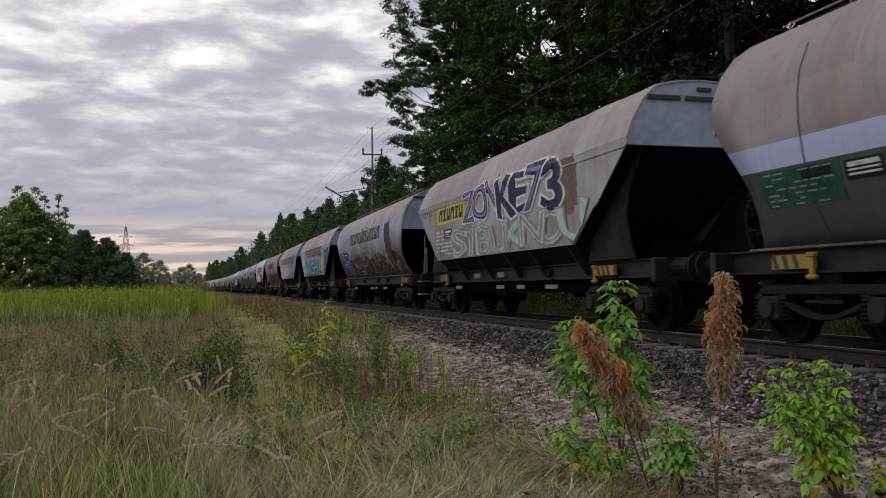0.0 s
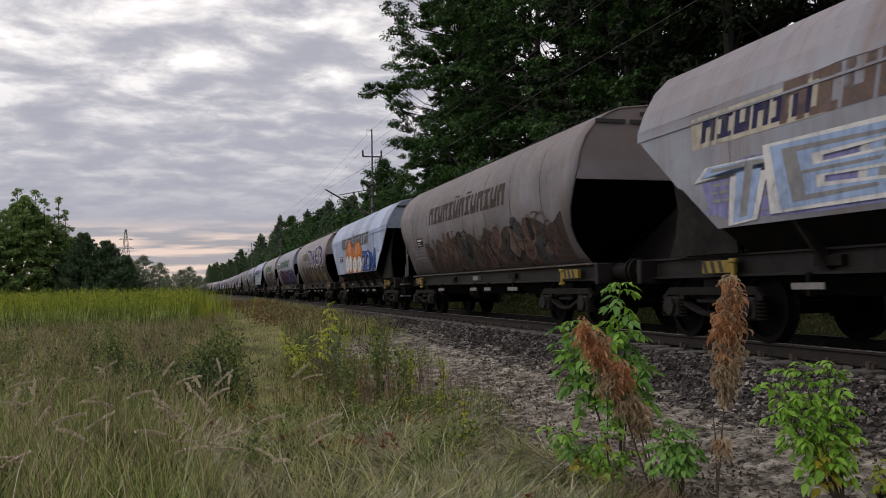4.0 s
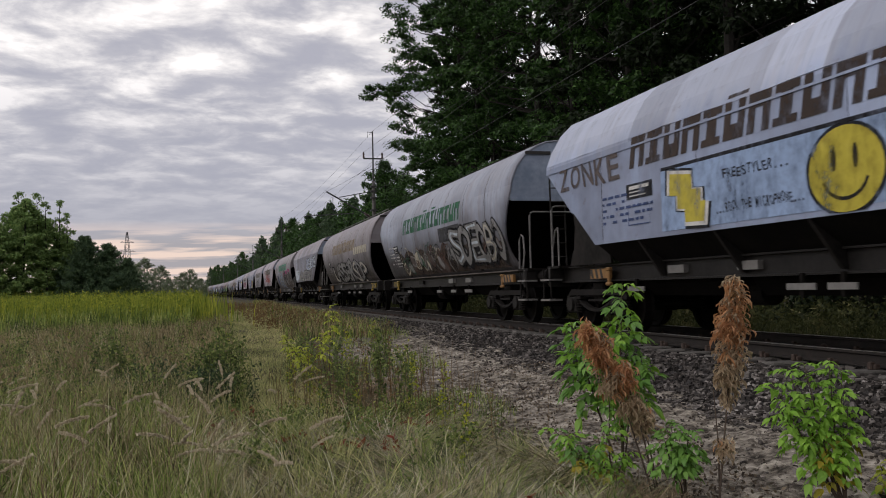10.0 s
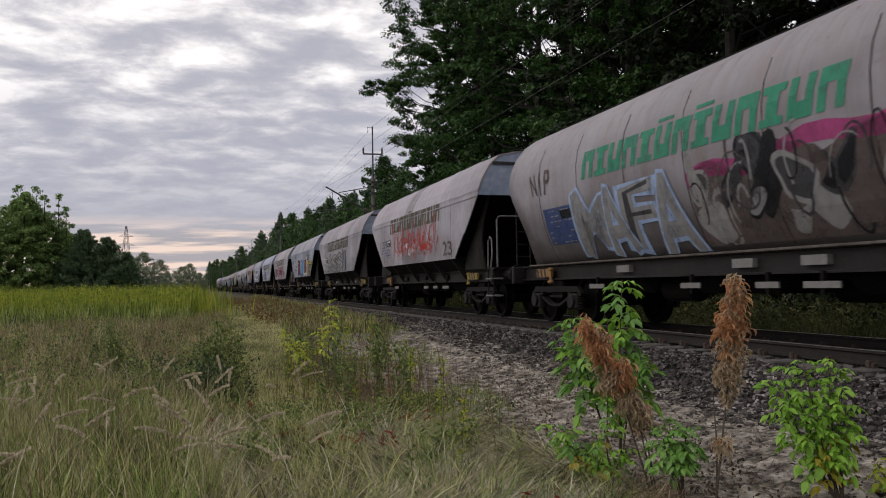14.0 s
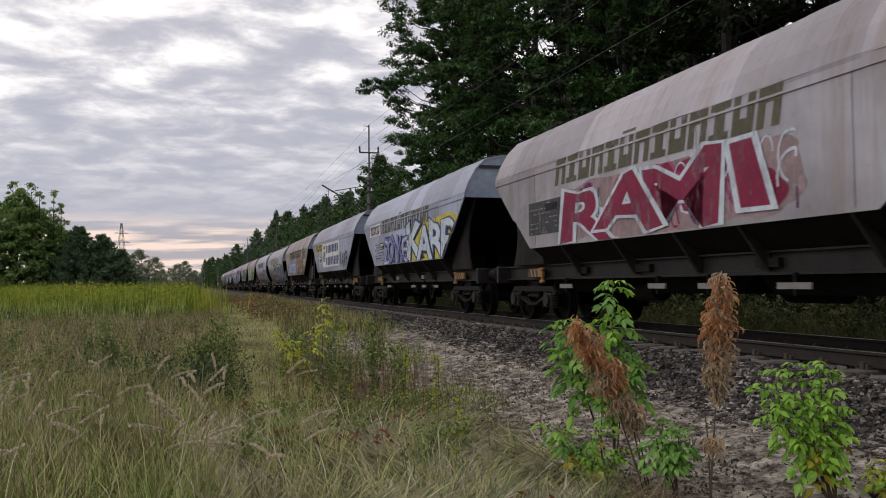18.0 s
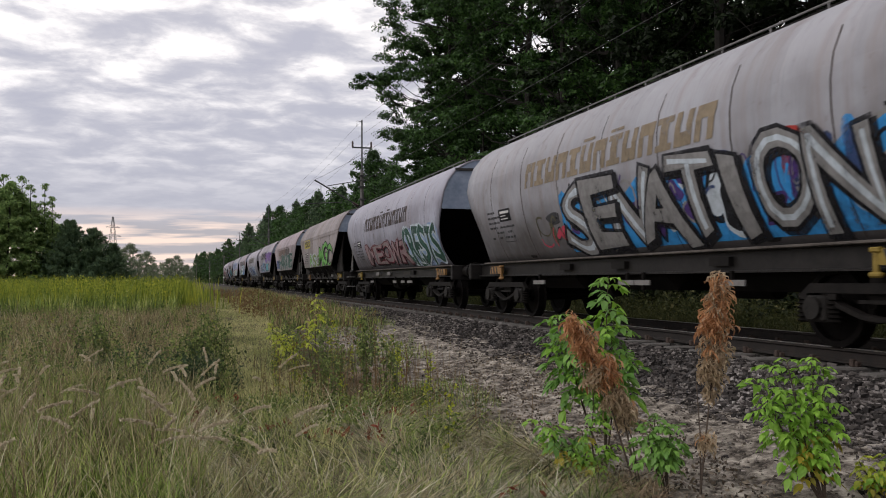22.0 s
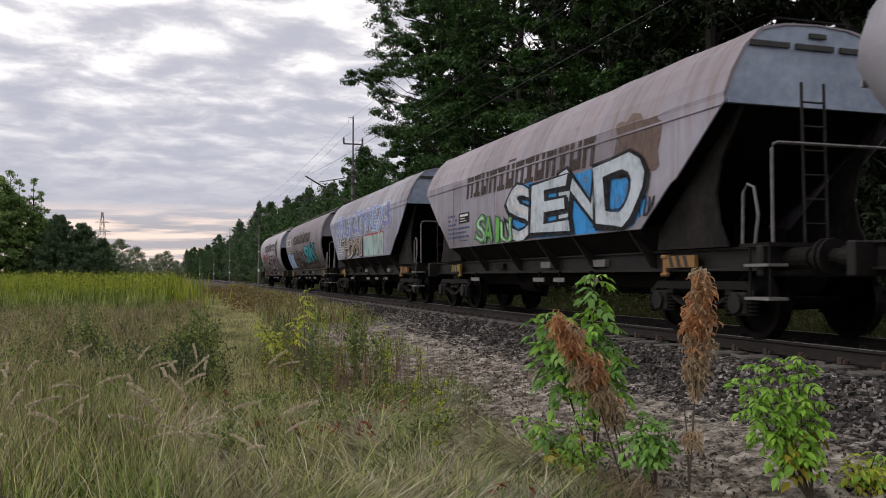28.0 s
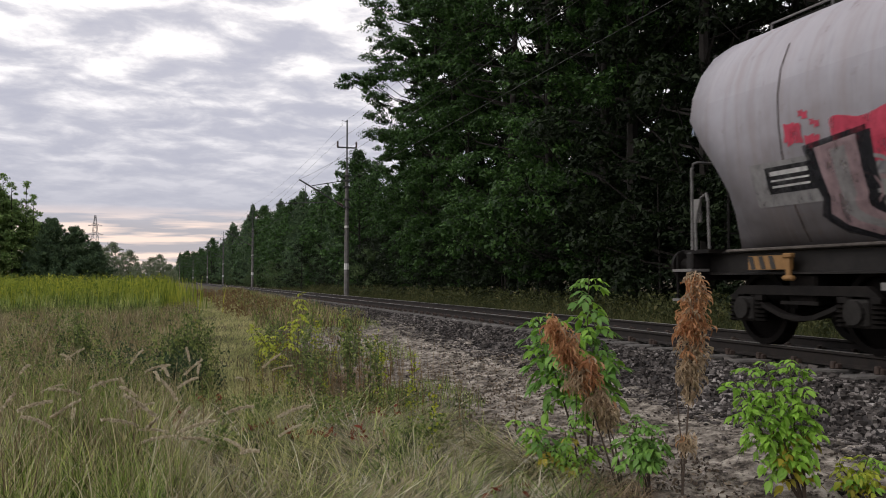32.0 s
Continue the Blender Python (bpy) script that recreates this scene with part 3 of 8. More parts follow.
def letters(d, text, y0, y1, z1, z0, fill, outline, rs, wild=True, each=None, inner=None):
    """A row of letters between y0 (start) and y1, heights z0 to z1; wild ones lean, swell and overlap."""
    n = len(text)
    w = (y1 - y0) / n          # negative: reading runs towards the engine
    h = z1 - z0
    for i, ch in enumerate(text):
        if ch == " ":
            continue
        big = wild and outline
        grow = (1.42 + .22 * rs.rand()) if big else 1.0 if wild else 0.86
        cx, cz = y0 + (i + 0.5) * w, (z0 + z1) / 2 + (rs.randn() * 0.05 * h if wild else 0)
        tilt = rs.randn() * 0.13 - (.15 if not outline else 0) if wild else -.12
        swell, ph = (.10 + .10 * rs.rand(), rs.rand() * 6.28) if big else (0, 0)
        vs0, _ = glyph(ch, 0.0)
        xs, zs = [p[0] for p in vs0], [p[1] for p in vs0]
        mx, mz = (min(xs) + max(xs)) / 2, (min(zs) + max(zs)) / 2
        sx = w * grow * 0.76 / max(0.25, max(xs) - min(xs))
        sz = h * ((0.88 + .14 * rs.rand()) if wild else 0.95) / max(0.12, max(zs) - min(zs)) if ch not in ".!" else h * 0.95 / 0.7
        if ch == "I":
            sx *= 0.5
        if ch == ".":
            sx, cz = w * 0.5 / 0.2, z0 + 0.08 * h
            sz = 0.16 * h / 0.1
        layers = [(0.062, outline, 1), (0.026, fill, 2)] if outline else [(0.018, fill, 2)]
        if big and h > .65 and outline in ("navy", "dblue", "grime", "brown", "dgreen", "maroon", "black"):
            layers.insert(0, (0.062, "black", 0))
        if big and inner and rs.rand() < .4:
            layers.append((-0.022, inner, 2.6))
        for off, colour, level in layers:
            vs, fs = glyph(ch, off)
            pts = []
            for x, z in vs:
                u, v = (x - mx) * sx / (w or 1), (z - mz) / max(.1, max(zs) - min(zs))
                a, b = (x - mx) * sx * (1 + swell * math.sin(4.4 * v + ph)) - .06 * (level == 0), (z - mz) * sz * (1 + swell * math.sin(4.0 * u + ph * 1.7)) - .05 * (level == 0)
                pts.append((cx + a - tilt * b, min(max(cz + b, 1.22), 3.3)))
            d.shape(pts, fs, colour, level + (2.4 + 3 * (i % 2) if big else 0))
        if each:
            each(d)
            d.layers = []


def ring(cy, cz, ry, rz, seg=20, wob=0.0, rs=None, power=1.0):
    out = []
    for k in range(seg):
        t = 2 * math.pi * k / seg
        r = 1 + (rs.randn() * wob if rs is not None else 0)
        c, s = math.cos(t), math.sin(t)
        out.append((cy + ry * r * math.copysign(abs(c) ** power, c), cz + rz * r * math.copysign(abs(s) ** power, s)))
    return out


def ribbon(d, pts, w, colour, level):
    """A sprayed stroke of even width along points."""
    vs, fs = [], []
    for i, (a, b) in enumerate(pts):
        p, q = pts[max(i - 1, 0)], pts[min(i + 1, len(pts) - 1)]
        L = math.hypot(q[0] - p[0], q[1] - p[1]) or 1
        nx, nz = -(q[1] - p[1]) / L * w / 2, (q[0] - p[0]) / L * w / 2
        vs += [(a + nx, b + nz), (a - nx, b - nz)]
        if i:
            fs.append((2 * i - 2, 2 * i, 2 * i + 1, 2 * i - 1))
    d.shape(vs, fs, colour, level)


def mural(d, y0, y1, z1, z0, base, inks, rs):
    """A crowded painted field: ragged ground, overlapping rounded forms with edges, and curling strokes."""
    w, h = y1 - y0, z1 - z0
    n = max(8, int(abs(w) * 5))
    top, vs, fs = z1, [], []
    ph = rs.rand() * 6
    for i in range(n + 1):
        y = y0 + w * i / n
        top = z1 - h * (.16 + .10 * math.sin(i * .9 + ph) + .12 * rs.rand())
        vs += [(y, z0), (y, top)]
        if i:
            fs.append((2 * i - 2, 2 * i, 2 * i + 1, 2 * i - 1))
    if base != "none":
        d.shape(vs, fs, base, 0)
    level = .4
    clamp = lambda pts: [(min(max(p, min(y0, y1)), max(y0, y1)), min(max(q, z0), z1)) for p, q in pts]
    for k in range(int(abs(w) * 3.6)):
        cy, cz = y0 + w * rs.rand(), z0 + h * (.22 + .56 * rs.rand())
        ry, rz = .10 + .28 * rs.rand(), h * (.14 + .22 * rs.rand())
        a, b = inks[rs.randint(len(inks))], inks[rs.randint(len(inks))]
        sh, lean = rs.rand() * 6, .5 * rs.randn()
        form = lambda g: clamp([(cy + ry * g * (1 + .22 * math.sin(3 * t + sh)) * math.cos(t) + lean * rz * math.sin(t), cz + rz * g * (1 + .16 * math.cos(2 * t + sh)) * math.sin(t)) for t in np.linspace(0, 5.98, 20)])
        d.poly(form(1.0), a, level)
        d.poly(form(.78), b, level + .025)
        level += .05
    for k in range(int(abs(w) * 5.5)):
        cy, cz = y0 + w * rs.rand(), z0 + h * (.15 + .65 * rs.rand())
        r, t0, sweep = .07 + .20 * rs.rand(), rs.rand() * 6.28, 1.4 + 2.6 * rs.rand()
        pts = clamp([(cy + r * 1.2 * math.cos(t0 + sweep * q), cz + h * .28 * math.sin(t0 + sweep * q) + .12 * h * q) for q in np.linspace(0, 1, 9)])
        ribbon(d, pts, .018 + .03 * rs.rand(), inks[rs.randint(len(inks))], level)
        level += .02


def painted(d, kind, text, y0, y1, z1, z0, colours, rs, each):
    a = colours[0] if colours else "black"
    b = colours[1] if len(colours) > 1 and colours[1] != "none" else None
    cy, cz, ry, rz = (y0 + y1) / 2, (z0 + z1) / 2, abs(y0 - y1) / 2, (z1 - z0) / 2
    w = y1 - y0
    if kind == "wild":
        if len(colours) > 3:     # a sprayed cloud behind the letters
            cloud = [(cy + ry * 1.07 * math.copysign(abs(math.cos(t)) ** .35, math.cos(t)) + .07 * math.sin(9 * t), min(max(cz + rz * (1.10 + .09 * math.sin(11 * t)) * math.copysign(abs(math.sin(t)) ** .5, math.sin(t)), 1.22), 3.3)) for t in np.linspace(0, 6.2, 60)]
            d.poly(cloud, colours[3], -.8)
            each(d)
            d.layers = []
        letters(d, text, y0, y1, z1, z0, a, b, rs, True, each, colours[2] if len(colours) > 2 and colours[2] != "none" else None)
        return "graffiti", "sprayed graffiti letters in %s edged with %s" % (a, b)
    if kind in ("tag", "text"):
        letters(d, text, y0, y1, z1, z0, a, None, rs, kind == "tag", each)
        return ("graffiti", "small sprayed tag") if kind == "tag" else ("painted_lettering", "painted lettering")
    if kind == "brand":
        n = 6 if not text.isdigit() else int(text)
        if b:
            d.poly([(y0 - w * .02, z0), (y1 + w * .02, z0 + .01), (y1 + w * .02, z1), (y0 - w * .02, z1 - .01)], b, 0)
            y0, y1, z1, z0 = y0 + w * .06, y1 - w * .06, z1 - rz * .3, z0 + rz * .3
            w = y1 - y0
        c = w / n
        h = z1 - z0
        lean = -0.22 * h
        for i in range(n):
            p, q = y0 + i * c + 0.04 * c, y0 + (i + 1) * c - 0.10 * c
            L = lambda y, z: (y + lean * (z - z0) / h, z)
            m, k = (p + q) / 2, .17 * (q - p)
            lo, hi = z0 + .20 * h, z1 - .20 * h
            up = z1
            if i % 3 == 0:        # slab with a slit from below
                d.poly([L(p, z0), L(m - k, z0), L(m - k, z0 + .62 * h), L(m + k, z0 + .62 * h), L(m + k, z0), L(q, z0), L(q, up), L(p, up)], a, 1)
            elif i % 3 == 1:      # waisted slab
                d.poly([L(p, z0), L(q, z0), L(q, lo), L(m + 1.5 * k, lo), L(m + 1.5 * k, hi), L(q, hi), L(q, up), L(p, up), L(p, hi), L(m - 1.5 * k, hi), L(m - 1.5 * k, lo), L(p, lo)], a, 1)
            else:                 # slab with a slit from above
                d.poly([L(p, z0), L(q, z0), L(q, up), L(m + k, up), L(m + k, z0 + .40 * h), L(m - k, z0 + .40 * h), L(m - k, up), L(p, up)], a, 1)
            if n == 13 and i in (5, 7):
                d.poly([L(p, up + .05), L(q, up + .05), L(q, up + .10), L(p, up + .10)], a, 1)
            if not b:
                each(d)
                d.layers = []
        return "painted_lettering", "row of slanted slab-shaped painted lettering blocks"
    if kind == "bars":
        n = int(text) if text.isdigit() else max(4, int(abs(w) / 0.42))
        for i in range(n):
            p, q = y0 + (i + .12) * w / n, y0 + (i + .88) * w / n
            d.poly([(p, z0), (q, z0), (q, z1), (p, z1)], a, 2)
            each(d)
            d.layers = []
        return "painted_lettering", "row of plain painted bars"
    if kind == "blob":
        sh = rs.rand() * 6
        def outline(k):
            out = []
            for i in range(44):
                t = 2 * math.pi * i / 44
                r = k * (1 + 0.07 * math.sin(3 * t + sh) - 0.15 * math.cos(4 * t) + .05 * math.sin(7 * t + 2 * sh))
                out.append((cy + ry * r * math.copysign(abs(math.cos(t)) ** .6, math.cos(t)), min(cz + rz * r * math.copysign(abs(math.sin(t)) ** .6, math.sin(t)), 3.3)))
            return out
        d.poly([(p - 0.06, q - 0.03) for p, q in outline(1.06)], b or a, 1)
        d.poly(outline(0.92), a, 2)
        if b != a:
            d.poly(ring(cy + ry * .45, cz + rz * .55, ry * .12, rz * .10), "white", 3)
        return "graffiti", "rounded sprayed graffiti blob in %s" % a
    if kind == "stain":
        out = []
        for k in range(26):
            t = 2 * math.pi * k / 26
            r = 0.85 + 0.28 * rs.rand()
            out.append((cy + ry * r * math.copysign(abs(math.cos(t)) ** .6, math.cos(t)), min(cz + rz * r * math.copysign(abs(math.sin(t)) ** .6, math.sin(t)), 3.45)))
        d.poly(out, a, 0)
        return "stain", "ragged patch where paint was covered or worn off"
    if kind == "dome":
        top = [(cy + ry * math.cos(t), cz + rz * math.sin(t)) for t in np.linspace(0, math.pi, 16)]
        d.poly([(p + math.copysign(.03, p - cy), q + .03) for p, q in top] + [(cy - ry - .03, cz - rz), (cy + ry + .03, cz - rz)], "black", 1)
        d.poly(top + [(cy - ry, cz - rz * .98), (cy + ry, cz - rz * .98)], a, 2)
        for s in (-.47, .47):
            d.poly(ring(cy + s * ry, cz - rz * .45, ry * .50, rz * .55), "black", 3)
            d.poly(ring(cy + s * ry, cz - rz * .45, ry * .45, rz * .51), b, 4)
            d.poly(ring(cy + s * ry * 1.0, cz - rz * .45, ry * .13, rz * .15), "black", 5)
            d.poly(ring(cy + s * ry * 1.0, cz - rz * .45, ry * .09, rz * .11), b, 6)
        for k in (-.5, -.2, .1, .4):
            ribbon(d, [(cy + ry * k, cz + rz * .25), (cy + ry * k * .6, cz + rz * .8)], .03, b, 3)
        return "graffiti", "orange domed graffiti shape with white ovals"
    if kind == "smile":
        d.poly(ring(cy, cz, ry * 1.06, rz * 1.04, 28), b, 3)
        d.poly(ring(cy, cz, ry * .97, rz * .96, 28), a, 4)
        for s in (-.28, .28):
            d.poly(ring(cy + s * ry, cz + .25 * rz, ry * .07, rz * .28, 12), b, 5)
        ribbon(d, [(cy + ry * .6 * math.cos(t), cz - .05 * rz + rz * .6 * math.sin(t)) for t in np.linspace(math.pi * 1.1, math.pi * 1.9, 10)], .04, b, 5)
        return "graffiti", "yellow sprayed smiling face"
    if kind == "bolt":
        q = [(-.9, 1), (.3, .8), (.3, .25), (.75, .2), (.75, -.25), (1, -.25), (.9, -1), (-.1, -.95), (-.1, -.45), (-.5, -.4), (-.5, .1), (-.95, .15)]
        for k, c, lv in ((1.12, "black", 3), (1.02, b, 4), (0.88, a, 5)):
            d.poly([(cy - p * ry * k, cz + s * rz * k) for p, s in q], c, lv)
        return "graffiti", "yellow sprayed stepped bolt"
    if kind == "skull":
        d.poly(ring(cy, cz + rz * .3, ry * .85, rz * .72, 22), b, 3)
        d.poly(ring(cy, cz + rz * .3, ry * .72, rz * .62, 22), a, 4)
        d.poly([(cy - ry * .45, cz), (cy + ry * .45, cz), (cy + ry * .38, cz - rz * .62), (cy - ry * .38, cz - rz * .62)], a, 4)
        for s in (-.28, .28):
            d.poly(ring(cy + s * ry, cz + rz * .25, ry * .17, rz * .22, 14), b, 5)
        for s in (-1, 1):
            ribbon(d, [(cy + s * ry * .9, cz - rz * .9), (cy + s * ry * 1.5, cz + rz * .1)], .17, b, 3)
            ribbon(d, [(cy + s * ry * .9, cz - rz * .85), (cy + s * ry * 1.5, cz + rz * .05)], .10, a, 4)
        return "graffiti", "white sprayed skull and bones"
    if kind == "data":
        d.poly([(y0, z0), (y1, z0), (y1, z1), (y0, z1)], a, 0)
        rows = 7
        for r in range(rows):
            zc = z1 - (r + .6) * (z1 - z0) / rows
            p = y0 + w * .06
            while (p - y0) / w < .86:
                q = p + w * (.05 + .09 * rs.rand())
                if rs.rand() < .6:
                    d.poly([(p, zc - .010), (q, zc - .010), (q, zc + .010), (p, zc + .010)], "steel", 1)
                p = q + w * .04
        d.poly([(y0 + w * .55, z1 - rz * .65), (y0 + w * .90, z1 - rz * .65), (y0 + w * .90, z1 - rz * .2), (y0 + w * .55, z1 - rz * .2)], "black", 2)
        return "data_panel", "painted data panel with rows of small white marks"
    if kind == "mural":
        mural(d, y0, y1, z1, z0, a, colours[1:], rs)
        return "graffiti", "crowded field of sprayed shapes in %s" % " and ".join(colours[1:3])
    if kind == "marks":
        ink = b or "steel"
        d.poly([(y0 + w * .52, z1 - rz * .75), (y1, z1 - rz * .75), (y1, z1), (y0 + w * .52, z1)], "black", 1)
        for r, f in ((.15, .36), (.42, .22), (.60, .30)):
            zc = z1 - r * rz
            d.poly([(y0 + w * .58, zc - .035 * (r < .2) - .008), (y0 + w * (.58 + f), zc - .035 * (r < .2) - .008), (y0 + w * (.58 + f), zc + .010), (y0 + w * .58, zc + .010)], "white", 2)
        for r in range(6):
            zc = z1 - (.12 + r * .32) * rz
            p = y0 + w * .02
            end = .46 if r < 3 else .96
            while (p - y0) / w < end:
                q = p + w * (.04 + .08 * rs.rand())
                if rs.rand() < .75:
                    d.poly([(p, zc - .022), (q, zc - .022), (q, zc + .022), (p, zc + .022)], ink, 1)
                p = q + w * .03
        ribbon(d, [(y0 + w * .55, z0), (y0 + w * .95, z0), (y0 + w * .95, cz - rz * .1), (y0 + w * .55, cz - rz * .1), (y0 + w * .55, z0)], .018, ink, 1.5)
        return "data_panel", "stencilled data marks beside a small black panel"
    if kind == "panel":
        d.poly([(y0, z0), (y1, z0), (y1, z1), (y0, z1)], a, 2)
        for r, hh in ((.25, .025), (.52, .010), (.75, .012)):
            zc = z1 - r * 2 * rz
            d.poly([(y0 + w * .1, zc - hh), (y1 - w * .1, zc - hh), (y1 - w * .1, zc + hh), (y0 + w * .1, zc + hh)], "white", 3)
        return "data_panel", "black panel with white bars"
    if kind == "fill":
        if b and b != a:
            d.poly([(y0, z0), (y1 + w * .015, z0), (y1 + w * .015, z1 + .05), (y0, z1 + .05)], b, 0)
        d.poly([(y0, z0), (y1, z0), (y1, z1), (y0, z1)], a, 1)
        return "painted_field", "flat field of %s paint" % a
    if kind == "band":
        n = 16
        up = [(y0 + w * i / n, z1 + 0.36 * i / n + .08 * math.sin(i * 1.1)) for i in range(n + 1)]
        d.poly(up + [(p, q - .22) for p, q in up[::-1]], a, 0)
        return "graffiti", "pink sprayed edge"
    if kind == "scrawl":
        k = 26 if ry > 2 else 9
        c = b or a
        for j in range(2 if ry > 2 else 1):
            knots = [(y0 + w * (i + .5 * rs.randn()) / k, min(max(cz + rz * (.75 * math.sin(i * 1.9 + j) + .25 * rs.randn()), z0), z1)) for i in range(k + 1)]
            pts = []
            for (p0, q0), (p1, q1) in zip(knots, knots[1:]):
                pts += [(p0 + (p1 - p0) * t, q0 + (q1 - q0) * (t * t * (3 - 2 * t))) for t in (0, .25, .5, .75)]
            ribbon(d, pts, .035 if ry > 2 else .06, c, 3 + j)
        return "graffiti", "thin scrawled spray lines"


WAGONS = []
rs_paint = np.random.RandomState(77)


def paint_on(n, kind, text, y0, y1, z1, z0, *colours):
    d = Decal()
    each = lambda q: q.put(WAGONS[n], TYPES[n], "graffiti_letter" if kind in ("wild", "tag") else "letter_block", "sprayed %s letter" % colours[0] if kind == "wild" else "")
    name, label = painted(d, kind, text, y0, y1, z1, z0, colours, rs_paint, each)
    if d.layers:
        d.put(WAGONS[n], TYPES[n], name, label, kind in ("mural", "marks", "data"))


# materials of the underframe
# grime, steel and sill colours are near-black, with shade beneath the wagons painted in
GRIME_SHADE = simple("underframe_grime_shade", (0.0033, 0.0029, 0.0025), (0.0099, 0.0083, 0.0073), 4.0, 0.85, 0.1, 0.4, spec=0.1)
GRIME_SHADE2 = simple("brake_dust_shade", (0.0040, 0.0034, 0.0031), (0.0135, 0.0112, 0.0099), 6.0, 0.7, 0.2, 0.4, spec=0.2)
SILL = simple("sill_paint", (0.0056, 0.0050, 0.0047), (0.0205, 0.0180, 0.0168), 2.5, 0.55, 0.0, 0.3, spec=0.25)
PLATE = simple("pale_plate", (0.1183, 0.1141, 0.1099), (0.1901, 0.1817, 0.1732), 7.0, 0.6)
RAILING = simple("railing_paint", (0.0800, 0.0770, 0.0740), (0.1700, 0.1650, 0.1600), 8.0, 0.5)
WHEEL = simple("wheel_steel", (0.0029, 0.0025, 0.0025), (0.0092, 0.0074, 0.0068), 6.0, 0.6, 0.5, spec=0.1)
HAZ_Y = simple("hazard_yellow", (0.1755, 0.1170, 0.0146), (0.2438, 0.1706, 0.0244), 9.0, 0.6)
HAZ_O = simple("hazard_orange", (0.1820, 0.0910, 0.0245), (0.2520, 0.1330, 0.0420), 9.0, 0.6)
HAZ_K = simple("hazard_black", (0.015, 0.014, 0.013), (0.03, 0.028, 0.026), 9.0, 0.7)
# hopper slopes and chutes: dirt, with the shade they sit in painted in
DARK = simple("hopper_dirt_shade", (0.0035, 0.0031, 0.0029), (0.0099, 0.0082, 0.0072), 2.0, 0.9, spec=0.1)
AXLE = simple("axlebox_grey", (0.007, 0.0063, 0.0056), (0.030, 0.0275, 0.0255), 5.0, 0.7, 0.2, 0.4, spec=0.2)
FLANGE = simple("pale_flange", (0.045, 0.038, 0.034), (0.13, 0.115, 0.105), 2.5, 0.8, 0.0, 0.3, spec=0.2)
END_BLUE = simple("end_panel_paint", (0.17, 0.215, 0.29), (0.31, 0.36, 0.46), 1.3, 0.5, 0.0, 0.2)
# dirt on the web plates, blackened further for shade inside the opening
WEB = simple("shaded_dirty_web_plate", (0.0055, 0.0049, 0.0045), (0.0240, 0.0207, 0.0190), 1.6, 0.8, spec=0.15)
SHARED = {}


def shared(name, build, mat):
    """One mesh for every wagon that has this part."""
    if name not in SHARED:
        bm = bmesh.new()
        build(bm)
        SHARED[name] = mesh_of(name, bm, mat)
    return SHARED[name]


def roof_mesh(mat):
    """Folded roof sheets with thickness, in twelve slightly uneven panels."""
    bm = bmesh.new()
    ys = np.linspace(-6.5, 6.5, 25)
    rr = np.random.RandomState(4)
    outer, inner = [], []
    half = ROOF_A
    full = [(-u, z) for u, z in half] + [(u, z) for u, z in half[-2::-1]]
    for y in ys:
        dent = rr.randn(len(full)) * 0.006
        outer.append([bm.verts.new((u + math.copysign(d, u), y, z + d)) for (u, z), d in zip(full, dent)])
        inner.append([bm.verts.new((u * 0.975, y, z - 0.03)) for u, z in full])
    for g, flip in ((outer, False), (inner, True)):
        for a, b in zip(g, g[1:]):
            for k in range(len(full) - 1):
                f = (a[k], a[k + 1], b[k + 1], b[k])
                bm.faces.new(f[::-1] if flip else f)
    for a, b in ((outer[0], inner[0]), (outer[-1], inner[-1])):
        for k in range(len(full) - 1):
            bm.faces.new((a[k], b[k], b[k + 1], a[k + 1]))
    for k in (0, -1):
        for j in range(len(ys) - 1):
            bm.faces.new((outer[j][k], outer[j + 1][k], inner[j + 1][k], inner[j][k]))
    bmesh.ops.recalc_face_normals(bm, faces=bm.faces[:])
    return mesh_of("roof", bm, mat)


def tank_mesh(mat):
    bm = bmesh.new()
    full = [(-u, z) for u, z in PROFILE_B] + [(u, z) for u, z in PROFILE_B[-2::-1]]
    fr = [-1, -0.93, -0.8, -0.6, -0.4, -0.2, 0, 0.2, 0.4, 0.6, 0.8, 0.93, 1]
    outer = [[bm.verts.new((u, f * end_b(z), z)) for f in fr] for u, z in full]
    inner = [[bm.verts.new((u * 0.97, f * (end_b(z) - 0.004), z - (0.03 if z > 3 else 0))) for f in fr] for u, z in full]
    for g in (outer, inner):
        for a, b in zip(g, g[1:]):
            for k in range(len(fr) - 1):
                bm.faces.new((a[k], b[k], b[k + 1], a[k + 1]))
    for k in (0, len(fr) - 1):
        for j in range(len(full) - 1):
            bm.faces.new((outer[j][k], outer[j + 1][k], inner[j + 1][k], inner[j][k]))
    for j in (0, len(full) - 1):
        for k in range(len(fr) - 1):
            bm.faces.new((outer[j][k], outer[j][k + 1], inner[j][k + 1], inner[j][k]))
    bmesh.ops.recalc_face_normals(bm, faces=bm.faces[:])
    for f in bm.faces:
        f.smooth = True
    return mesh_of("hopper_shell", bm, mat)


